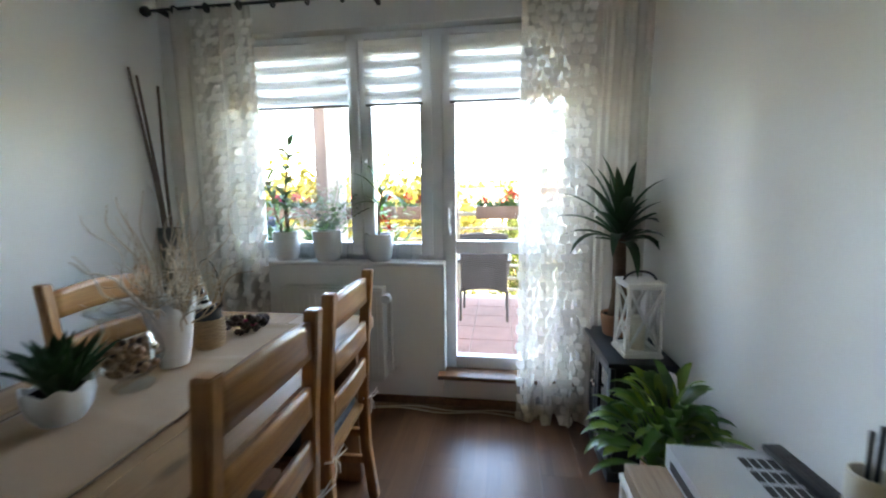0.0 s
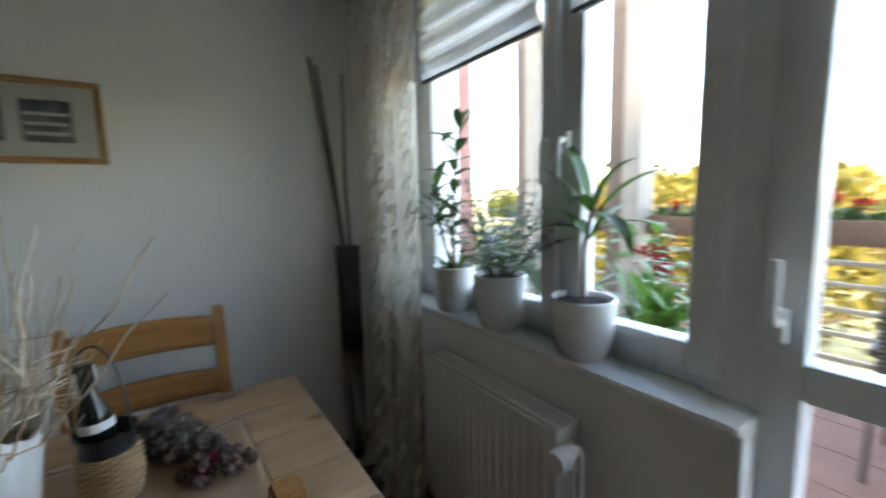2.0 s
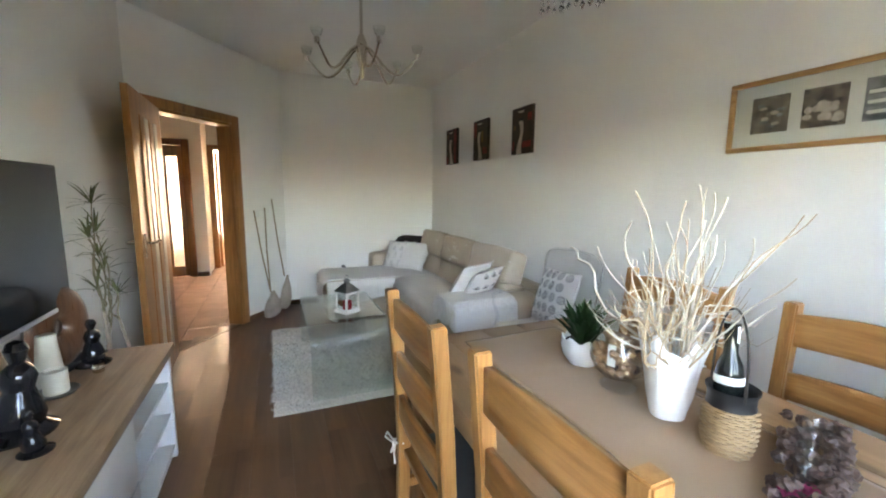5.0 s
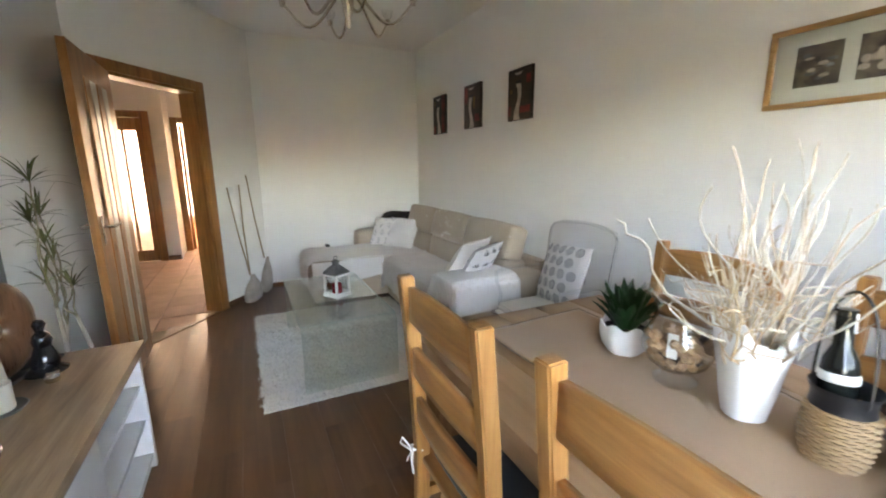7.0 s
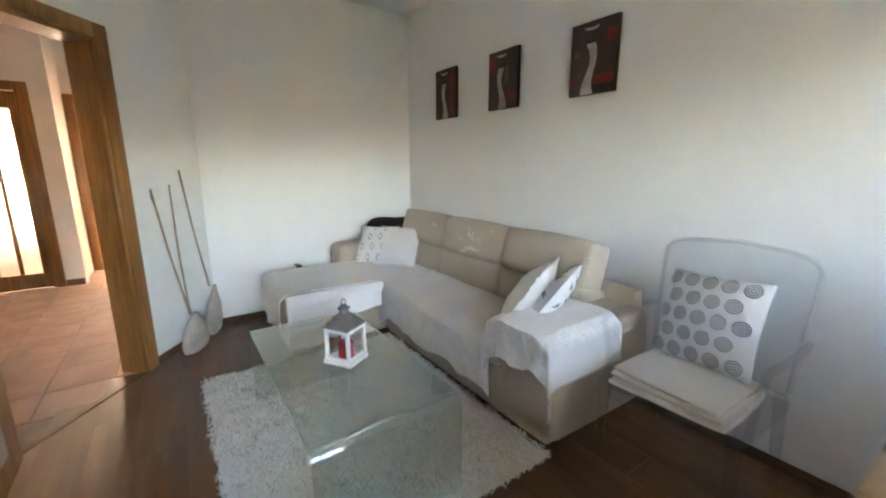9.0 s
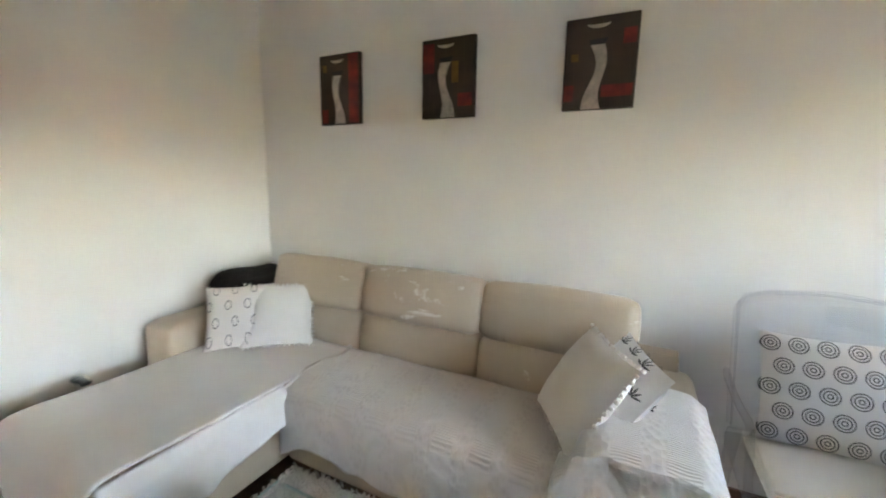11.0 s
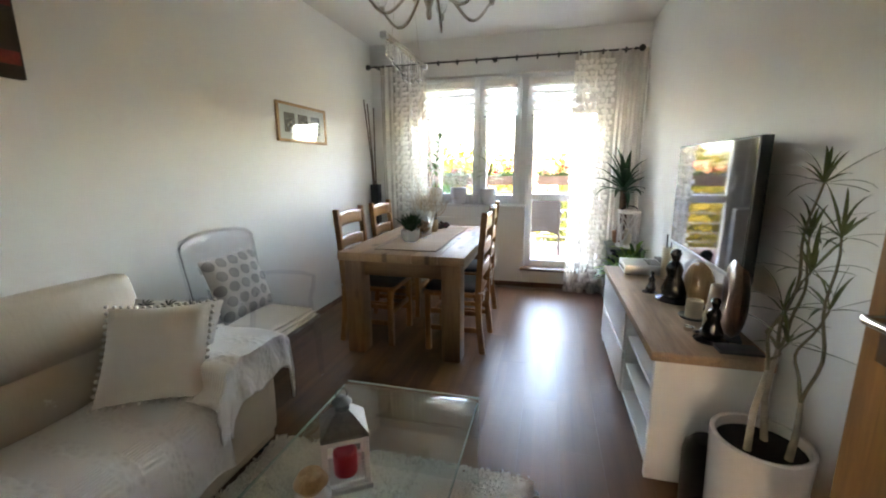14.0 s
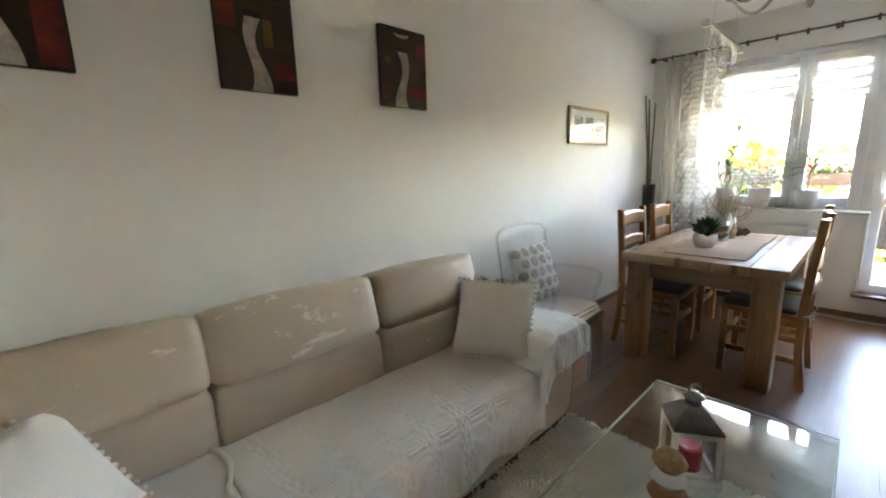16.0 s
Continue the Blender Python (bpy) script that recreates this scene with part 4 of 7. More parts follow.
for k in range(44):
    b = bmesh.new()
    a = rnd(0, 6.28)
    lean = rnd(0.02, 0.22) if k % 4 else rnd(0.25, 0.75)
    p = Vector((0.035 * math.cos(a), 0.035 * math.sin(a), 0.10))
    d = Vector((math.cos(a) * lean, math.sin(a) * lean, 1)).normalized()
    L, pts, n = (rnd(0.26, 0.42) if k % 3 else rnd(0.40, 0.54)), [], 18
    ph, fr = rnd(0, 6), rnd(7, 13)
    o1 = d.orthogonal().normalized()
    o2 = d.cross(o1)
    for i in range(n + 1):
        t = i / n
        amp = (0.012 if k % 2 else 0.02) * min(1, t * 2.5)
        wig = noise.noise_vector(Vector((t * 5, k * 3.1, 0))) * 0.012 * t
        pts.append(p + d * L * t + o1 * amp * math.sin(ph + fr * t) + o2 * amp * math.cos(ph * 1.7 + fr * 0.8 * t) + Vector((math.cos(a), math.sin(a), -0.3)) * (0.10 * lean * t * t) + wig)
    r0 = rnd(0.0020, 0.0041)
    tube(b, pts, [r0 * (1 - 0.55 * i / n) for i in range(n + 1)], 5)
    for q in range(1 + k % 3):
        s0 = pts[5 + 3 * q]
        w = o1 * math.cos(k + q) + o2 * math.sin(k + q)
        tube(b, [s0, s0 + (d * 0.6 + w) * 0.02, s0 + (d + w * 0.6) * 0.045, s0 + (d * 0.7 + w * 1.1) * 0.075, s0 + (d + w * 1.0) * 0.10], [r0 * 0.6, r0 * 0.55, r0 * 0.5, r0 * 0.4, r0 * 0.2], 4)
    part("branch", b, M["branch" if k % 5 > 1 else "branch_tan"], vs)
b = bmesh.new()
pts = [(0.02, -0.03, 0.17), (0.06, -0.10, 0.22), (0.07, -0.17, 0.25), (0.075, -0.21, 0.30), (0.06, -0.235, 0.35), (0.05, -0.27, 0.37), (0.06, -0.31, 0.38), (0.05, -0.325, 0.405), (0.06, -0.345, 0.415)]
tube(b, pts, [0.004, 0.004, 0.0036, 0.0034, 0.003, 0.003, 0.0028, 0.0026, 0.002], 6)
part("branch", b, M["branch"], vs)

# wicker bottle basket with a bottle
bk = thing("bottle_basket", pose(-0.803, 1.860, RT), "round wicker basket with black metal rim and wire handle", "basket")
b = bmesh.new()
prof = [(0.043, 0.0), (0.050, 0.018), (0.055, 0.055), (0.054, 0.09), (0.050, 0.118)]
part("lining", lathe(bmesh.new(), [(0.0, 0.004)] + [(r - 0.005, z + 0.002) for r, z in prof], 24), M["wicker"], bk)
def prof_r(z):
    for (r0, z0), (r1, z1) in zip(prof, prof[1:]):
        if z <= z1:
            return r0 + (r1 - r0) * (z - z0) / (z1 - z0)
    return prof[-1][0]
nrow = 18
for k in range(nrow):
    b = bmesh.new()
    z = 0.004 + k * 0.113 / nrow
    r = prof_r(z)
    tube(b, [((r + 0.0022 * math.sin(i * math.pi / 2 + k * math.pi)) * math.cos(i * math.pi / 24), (r + 0.0022 * math.sin(i * math.pi / 2 + k * math.pi)) * math.sin(i * math.pi / 24), z) for i in range(49)], 0.0032, 5, False)
    part("cane", b, M["wicker"], bk)
b = bmesh.new()
lathe(b, [(0.050, 0.113), (0.048, 0.122), (0.049, 0.142), (0.054, 0.152), (0.054, 0.156), (0.048, 0.149), (0.045, 0.122), (0.047, 0.113)], 32)
part("rim", b, M["black"], bk, "black metal rim")
b = bmesh.new()
tube(b, [(0.052 * math.cos(a), -0.012, 0.14 + 0.20 * max(0.0, math.sin(a)) ** 0.75) for a in [math.pi * i / 20 for i in range(21)]], 0.0028, 6)
hd = part("handle", b, M["dark_metal"], bk, "thin dark wire handle")
hd.matrix_basis = pose(0, 0, 0, 0, 0, 70)
bt = thing("wine_bottle", pose(-0.803, 1.856, RT + 0.014, 4, -3, 0), "dark glass wine bottle with white neck label", "bottle")
part("glass", lathe(bmesh.new(), [(0.0, 0.0), (0.028, 0.0), (0.030, 0.01), (0.030, 0.160), (0.026, 0.188), (0.015, 0.215), (0.0145, 0.27), (0.017, 0.272), (0.017, 0.285), (0.0, 0.287)], 28), M["bottle"], bt)
part("label", lathe(bmesh.new(), [(0.0303, 0.146), (0.0307, 0.147), (0.0307, 0.160), (0.0300, 0.164)], 28), M["paper"], bt, "white paper label")
part("cap", boxed(-0.003, 0.003, 0.0165, 0.0175, 0.242, 0.28, m=Matrix.Rotation(radians(-10), 4, "Z")), M["paper"], bt, "white seal strip")

# cone garland with glass tealight cups
ga = thing("cone_garland", pose(-0.875, 1.992, RT, 0, 0, 22), "oval table garland of dark cones and dried roses", "table decoration")
random.seed(3)
for k in range(130):
    x, y = -0.19 + 0.38 * (k / 129), rnd(-0.062, 0.062)
    z = 0.016 + rnd(0, 0.042) * (1 - (y / 0.085) ** 4)
    b = bmesh.new()
    bmesh.ops.create_icosphere(b, subdivisions=2, radius=rnd(0.011, 0.014))
    for v in b.verts:
        turn = math.atan2(v.co.y, v.co.x) * 5 + v.co.z * 420
        v.co *= 0.82 + 0.42 * max(0.0, math.sin(turn)) + 0.12 * noise.noise(v.co * 300)
        v.co.z *= 1.25
    bmesh.ops.transform(b, matrix=pose(x, y, z, rnd(-70, 70), rnd(-70, 70), rnd(0, 90)), verts=b.verts)
    part("cone", b, M["cone"], ga, smooth=False)
for k in range(3):
    b = bmesh.new()
    for q in range(14):
        blade(b, (0.15 - 0.02 * k, -0.03 + 0.025 * k, 0.03), q * 2.4, 70 - q * 4, 0.022, 0.016, 0.4, 3, 0.5)
    part("dried_rose", b, M["pinkflower"], ga, "faded pink dried rose")
for k in range(4):
    b = bmesh.new()
    lathe(b, [(0.0, 0.028), (0.020, 0.028), (0.028, 0.065), (0.031, 0.080), (0.029, 0.080), (0.025, 0.06), (0.0, 0.032)], 20, c=(-0.11 + 0.072 * k, 0, 0))
    part("tealight_cup", b, M["clear_glass"], ga, "clear glass tealight cup")

# crystal bar lamp over the table
cl = thing("pendant_lamp", pose(-0.837, 1.38, 2.165), "chrome bar pendant hung with strings of crystal drops", "pendant lamp")
part("bar", boxed(-0.02, 0.02, -0.45, 0.45, -0.014, 0.014, r=0.004), M["chrome"], cl)
for y in (-0.43, 0.43):
    part("end_cap", boxed(-0.022, 0.022, y - 0.02, y + 0.02, -0.022, 0.016, r=0.004), M["silver"], cl)
for y in (-0.3, 0.3):
    part("cable", tube(bmesh.new(), [(0, y, 0.01), (0, y * 0.5, H - 2.165)], 0.0012, 5), M["chrome"], cl)
part("canopy", boxed(-0.035, 0.035, -0.2, 0.2, H - 2.165 - 0.03, H - 2.165, r=0.005), M["chrome"], cl)
random.seed(21)
drop_mesh = []
for rr, hh in ((0.006, 0.012), (0.009, 0.030)):
    b = lathe(bmesh.new(), [(0.0, 0.0), (rr, -hh * 0.5), (0.0, -hh)], 6)
    me = bpy.data.meshes.new("crystal_drop")
    b.to_mesh(me)
    b.free()
    me.materials.append(M["crystal"])
    drop_mesh.append(me)
for k in range(26):
    y = -0.38 + 0.76 * k / 25
    ln = 0.10 + 0.11 * (1 - abs(y) / 0.45)
    x = rnd(-0.012, 0.012)
    string = part("crystal_string", tube(bmesh.new(), [(x, y, -0.012), (x, y, -ln)], 0.0008, 4), M["chrome"], cl, "fine wire with clear crystal drops")
    z = -0.016
    while z > -ln:
        big = z < -ln + 0.03
        d = new("crystal_drop", drop_mesh[1 if big else 0])
        d.parent = string
        d.location = (x, y, z)
        z -= (0.030 if big else 0.012) + 0.006

# chandelier
cd = thing("chandelier", pose(-0.315, 0.17, 0), "brushed nickel chandelier with curved arms and small glass cups", "chandelier")
part("rod", tube(bmesh.new(), [(0, 0, 2.16), (0, 0, H - 0.04)], 0.008, 10), M["chrome"], cd)
part("canopy", lathe(bmesh.new(), [(0.0, H - 0.05), (0.03, H - 0.045), (0.055, H - 0.01), (0.055, H), (0.0, H)], 24), M["chrome"], cd)
part("hub", lathe(bmesh.new(), [(0.0, 1.955), (0.009, 1.958), (0.013, 1.975), (0.010, 2.0), (0.022, 2.03), (0.030, 2.09), (0.026, 2.14), (0.012, 2.175), (0.0, 2.18)], 20), M["chrome"], cd)
for k in range(6):
    a = k * math.pi / 3 + 0.25
    pts = []
    for i in range(13):
        t = i / 12
        r = 0.018 + 0.275 * (t ** 0.75)
        z = 2.13 - 0.075 * t - 0.115 * math.sin(math.pi * min(1, t * 1.05)) ** 1.1 - (0.01 if t < 1 else 0)
        swirl = a + 0.35 * math.sin(t * math.pi * 0.5)
        pts.append((r * math.cos(swirl), r * math.sin(swirl), z))
    arm = part("arm", tube(bmesh.new(), pts, [0.008 - 0.003 * i / 12 for i in range(13)], 8), M["chrome"], cd)
    ex, ey, ez = pts[-1]
    part("candle_cup", lathe(bmesh.new(), [(0.0, ez - 0.008), (0.012, ez - 0.006), (0.014, ez + 0.016), (0.0, ez + 0.018)], 14, c=(ex, ey, 0)), M["chrome"], arm)
    part("shade", lathe(bmesh.new(), [(0.010, ez + 0.018), (0.022, ez + 0.03), (0.030, ez + 0.058), (0.028, ez + 0.058), (0.020, ez + 0.032), (0.008, ez + 0.021)], 18, c=(ex, ey, 0)), M["clear_glass"], arm, "clear glass tulip shade")

# ---- wall pictures ----
def canvas(y0, y1, z0, z1, hip, blocks, label):
    c = thing("canvas_picture", pose(XL, (y0 + y1) / 2, z0), label, "picture", "three canvas pictures")
    w, h = y1 - y0, z1 - z0
    part("canvas", boxed(0.0, 0.028, -w / 2, w / 2, 0, h, r=0.003, seg=1), M["canvas"], c)
    for ya, yb, za, zb, mt in blocks:
        part("colour_block", boxed(0.0275, 0.0290, -w / 2 + ya * w, -w / 2 + yb * w, za * h, zb * h), M[mt], c, smooth=False)
    def flat(pts, name, mt, lift):
        b = bmesh.new()
        lo = [b.verts.new((0.028, (p[0] - 0.5) * w, p[1] * h)) for p in pts]
        hi = [b.verts.new((lift, (p[0] - 0.5) * w, p[1] * h)) for p in pts]
        b.faces.new(hi)
        for i in range(len(pts)):
            j = (i + 1) % len(pts)
            b.faces.new((lo[i], lo[j], hi[j], hi[i]))
        bmesh.ops.recalc_face_normals(b, faces=b.faces[:])
        part(name, b, M[mt], c, smooth=False)
    L, R = [], []
    for i in range(13):
        t = i / 12
        cx = 0.46 + hip * 0.07 * math.sin(t * math.pi * 1.7) * (1 - 0.2 * t)
        half = 0.10 - 0.035 * math.sin(t * math.pi) + (0.07 * max(0, t - 0.45))
        z = 0.70 * (1 - t) + 0.004
        L.append((cx - half, z))
        R.append((cx + half, z))
    flat(L + R[::-1], "dress_shape", "paint_pale", 0.0298)
    flat([(0.36, 0.70), (0.56, 0.70), (0.60, 0.765), (0.34, 0.755)], "bodice_shape", "paint_black", 0.0302)
    brim = [(0.46 + 0.16 * math.cos(math.pi + math.pi * i / 10), 0.925 + 0.05 * math.sin(math.pi + math.pi * i / 10)) for i in range(11)]
    flat(brim + [(0.56, 0.915), (0.36, 0.915)], "hat_shape", "paint_pale", 0.0300)
    return c
canvas(-2.142, -1.845, 1.688, 2.083, -0.9, [(0.74, 0.97, 0.02, 0.98, "paint_red"), (0.04, 0.2, 0.02, 0.22, "paint_red"), (0.1, 0.18, 0.76, 0.86, "paint_ochre")], "dark canvas of a pale dress with red stripe")
canvas(-1.432, -1.133, 1.690, 2.080, -1.0, [(0.02, 0.24, 0.58, 0.95, "paint_red"), (0.70, 0.96, 0.14, 0.3, "paint_red"), (0.58, 0.7, 0.44, 0.7, "paint_ochre")], "dark canvas of a pale dress with ochre block")
canvas(-0.698, -0.400, 1.690, 2.072, 1.0, [(0.80, 0.97, 0.68, 0.84, "paint_red"), (0.02, 0.16, 0.1, 0.28, "paint_red"), (0.55, 0.97, 0.13, 0.26, "paint_red"), (0.1, 0.2, 0.54, 0.62, "paint_ochre")], "dark canvas of a pale dress with red corner")
pf = thing("picture_frame", pose(XL, 1.49, 1.552), "wide wood-framed picture with three small beach prints", "picture")
w, h = 0.348, 0.30
for a in ((-w, w, 0, 0.022), (-w, w, h - 0.022, h), (-w, -w + 0.022, 0.022, h - 0.022), (w - 0.022, w, 0.022, h - 0.022)):
    part("frame_rail", boxed(0.0, 0.024, a[0], a[1], a[2], a[3], r=0.003), M["frame_wood"], pf)
part("mount", boxed(0.002, 0.012, -w + 0.021, w - 0.021, 0.021, h - 0.021), M["mount"], pf, smooth=False)
for yc, mt in ((-0.185, "photo_tan"), (0.0, "photo_tan"), (0.185, "photo_grey")):
    part("print", boxed(0.012, 0.0126, yc - 0.07, yc + 0.07, 0.075, 0.225), M[mt], pf, smooth=False)
random.seed(17)
for k in range(16):
    b = bmesh.new()
    bmesh.ops.create_uvsphere(b, u_segments=10, v_segments=6, radius=1.0, matrix=Matrix.LocRotScale((0.0125, rnd(-0.055, 0.055), rnd(0.09, 0.16)), None, (0.0008, rnd(0.012, 0.02), rnd(0.01, 0.015))))
    part("printed_pebble", b, M["clay"], pf)
for k in range(9):
    b = bmesh.new()
    bmesh.ops.create_uvsphere(b, u_segments=12, v_segments=6, radius=1.0, matrix=Matrix.LocRotScale((0.0125, -0.185 + rnd(-0.045, 0.045), 0.10 + 0.011 * k), None, (0.0008, rnd(0.014, 0.024), rnd(0.005, 0.009))))
    part("printed_pebble", b, M["clay" if k % 2 else "photo_grey"], pf)
for q in range(3):
    part("printed_streak", boxed(0.0124, 0.0131, 0.125, 0.245, 0.10 + 0.035 * q, 0.112 + 0.035 * q, m=None), M["mount"], pf, smooth=False)
g = part("glazing", boxed(0.016, 0.018, -w + 0.021, w - 0.021, 0.021, h - 0.021), M["glass"], pf, "clear picture glass", smooth=False)
g.visible_shadow = False

# ---- sofa corner ----
sf = thing("corner_sofa", pose(0, 0, 0), "worn cream leather corner sofa with chaise and headrests", "sofa")
part("base", soft(bmesh.new(), -1.78, -1.055, -1.74, -0.10, 0.035, 0.30, 0.02, 0.004, 8), M["leather"], sf)
part("base", soft(bmesh.new(), -1.78, -0.325, -2.60, -1.75, 0.035, 0.30, 0.02, 0.004, 8), M["leather"], sf)
part("seat_cushion", soft(bmesh.new(), -1.62, -1.025, -1.735, -0.42, 0.28, 0.435, 0.05, 0.012, 12, 0.004), M["leather"], sf)
part("chaise_cushion", soft(bmesh.new(), -1.62, -0.31, -2.42, -1.735, 0.28, 0.435, 0.05, 0.012, 12, 0.004), M["leather"], sf)
ys = [-2.335, -1.66, -0.967, -0.295]
for k in range(3):
    a, c = ys[k] + 0.004, ys[k + 1] - 0.004
    tilt = Matrix.Translation((-1.60, 0, 0.40)) @ Matrix.Rotation(radians(-9), 4, "Y") @ Matrix.Translation((1.60, 0, -0.40))
    part("back_cushion", soft(bmesh.new(), -1.72, -1.475, a, c, 0.38, 0.640, 0.045, 0.012, 10, 0.004, tilt, k), M["leather"], sf)
    tilt = Matrix.Translation((-1.60, 0, 0.63)) @ Matrix.Rotation(radians(-15), 4, "Y") @ Matrix.Translation((1.60, 0, -0.63))
    part("headrest", soft(bmesh.new(), -1.69, -1.495, a - 0.002, c + 0.002, 0.625, 0.895, 0.04, 0.012, 10, 0.004, tilt, k + 9), M["leather_worn" if k < 2 else "leather"], sf)
part("back_frame", soft(bmesh.new(), -1.80, -1.70, -2.60, -0.12, 0.05, 0.66, 0.03, 0.0, 6), M["leather"], sf)
part("armrest", soft(bmesh.new(), -1.79, -1.045, -0.425, -0.06, 0.05, 0.575, 0.06, 0.012, 10, 0.004), M["leather"], sf)
part("armrest", soft(bmesh.new(), -1.79, -0.94, -2.66, -2.40, 0.20, 0.605, 0.05, 0.012, 10, 0.004), M["leather"], sf)
for x, y in ((-1.10, -0.16), (-1.72, -0.16), (-0.40, -2.5), (-0.40, -1.82), (-1.72, -2.52)):
    part("foot", boxed(x - 0.03, x + 0.03, y - 0.03, y + 0.03, 0, 0.04, r=0.004), M["black"], sf)

def draped(path, y0, y1, hem, wob, seed, thick=0.008):
    """A throw: path is a line of (x, z) points that the cloth follows; its last stretch hangs with an uneven hem."""
    ps = [Vector((p[0], 0, p[1])) for p in path]
    d = [0.0]
    for a, c in zip(ps, ps[1:]):
        d.append(d[-1] + (c - a).length)
    def f(u, v):
        s = u * d[-1]
        i = max(k for k in range(len(d) - 1) if d[k] <= s + 1e-9)
        t = (s - d[i]) / (d[i + 1] - d[i])
        p = ps[i].lerp(ps[i + 1], t)
        y = y0 + (y1 - y0) * v
        hang = max(0.0, (u - 0.6) / 0.4)
        n1 = noise.noise(Vector((p.x * 4 + seed, y * 4, p.z * 4)))
        n2 = noise.noise(Vector((seed * 2.0, y * 7, u * 2)))
        return (p.x + hang * wob * (n2 + 0.5), y + 0.014 * n1, p.z + 0.011 * n1 * (1 - hang) + 0.004 * abs(noise.noise(Vector((p.x * 9, y * 9 + p.x * 7, seed)))) + hang * hem * noise.noise(Vector((seed, y * 3.1, 7.0))) + 0.004)
    return f
tw = thing("throw_blanket", pose(0, 0, 0), "cream cable-knit throw spread over the sofa seat", "throw blanket", "throws on the sofa")
part("cloth", sheet(bmesh.new(), draped([(-1.47, 0.452), (-1.30, 0.455), (-1.08, 0.452), (-1.02, 0.43), (-1.0, 0.39), (-0.998, 0.30), (-1.0, 0.17)], -1.70, -0.44, 0.16, 0.028, 3.0), 50, 70), M["knit"], tw, thick=0.01)
tw = thing("throw_blanket", pose(0, 0, 0), "pale cotton throw spread over the sofa chaise", "throw blanket", "throws on the sofa")
def ridge(i):
    x = -1.48 + 0.50 * i / 30
    return (x, -1.695 + 0.020 * math.sin(x * 17) + 0.012 * noise.noise(Vector((x * 14, 0, 5))), 0.457 + 0.006 * noise.noise(Vector((x * 20, 3, 1))) - 0.02 * max(0.0, (i - 26) / 4) ** 2)
part("rolled_edge", tube(bmesh.new(), [ridge(i) for i in range(31)], [(0.009 + 0.004 * (1 + noise.noise(Vector((i * 0.6, 0, 0))))) * min(1.0, (31 - i) / 8) for i in range(31)], 10), M["knit"], tw, "bunched edge of the throw")
def chaise_f(u, v):
    g = draped([(-1.47, 0.452), (-1.0, 0.455), (-0.42, 0.455), (-0.335, 0.445), (-0.295, 0.40), (-0.288, 0.30), (-0.288, 0.20)], -2.39, -1.69, 0.10, 0.04, 8.0)
    return g(u, v)
part("cloth", sheet(bmesh.new(), chaise_f, 56, 44), M["cotton_white"], tw, thick=0.008)
def chaise_side(u, v):
    x = -0.31 - 0.70 * v
    n = noise.noise(Vector((x * 9, 2.0, u)))
    drop = 0.17 + 0.10 * (1 - v) + 0.03 * noise.noise(Vector((x * 4, 1, 1)))
    return (x, -1.69 + 0.02 * min(1, u * 4) + u * 0.03 * (n + 0.3), 0.455 - u * drop)
part("side_fall", sheet(bmesh.new(), chaise_side, 18, 40), M["cotton_white"], tw, thick=0.008)
tw = thing("throw_blanket", pose(0, 0, 0), "cream knitted throw hanging over the sofa armrest", "throw blanket", "throws on the sofa")
def arm_f(u, v):
    # v across the arm from the seat to the outer side, u from the back to the front fall
    line = [(-0.50, 0.455), (-0.45, 0.50), (-0.43, 0.575), (-0.36, 0.598), (-0.22, 0.602), (-0.10, 0.596), (-0.045, 0.56), (-0.035, 0.44), (-0.03, 0.38)]
    q = v * (len(line) - 1)
    i = min(int(q), len(line) - 2)
    y = line[i][0] + (line[i + 1][0] - line[i][0]) * (q - i)
    z = line[i][1] + (line[i + 1][1] - line[i][1]) * (q - i)
    s = u * 0.85
    x = -1.48 + min(s, 0.46)
    over = max(0.0, s - 0.46)
    n = noise.noise(Vector((x * 6, y * 9, 4.0)))
    if over > 0:
        ang = min(1.0, over / 0.06)
        x += 0.045 * math.sin(ang * math.pi / 2) + 0.025 * noise.noise(Vector((y * 16, 2.0, over * 3)))
        z = z - 0.02 * ang - max(0.0, over - 0.05) * (0.85 + 0.5 * noise.noise(Vector((y * 5, 9.0, 0)))) * (0.62 if z > 0.5 else 0.5)
    return (x, y + 0.01 * n - (0.0 if over == 0 else 0.02 * noise.noise(Vector((x * 5, y * 14, over * 6)))), z + 0.006 * n)
part("cloth", sheet(bmesh.new(), arm_f, 44, 46), M["knit"], tw, thick=0.009)

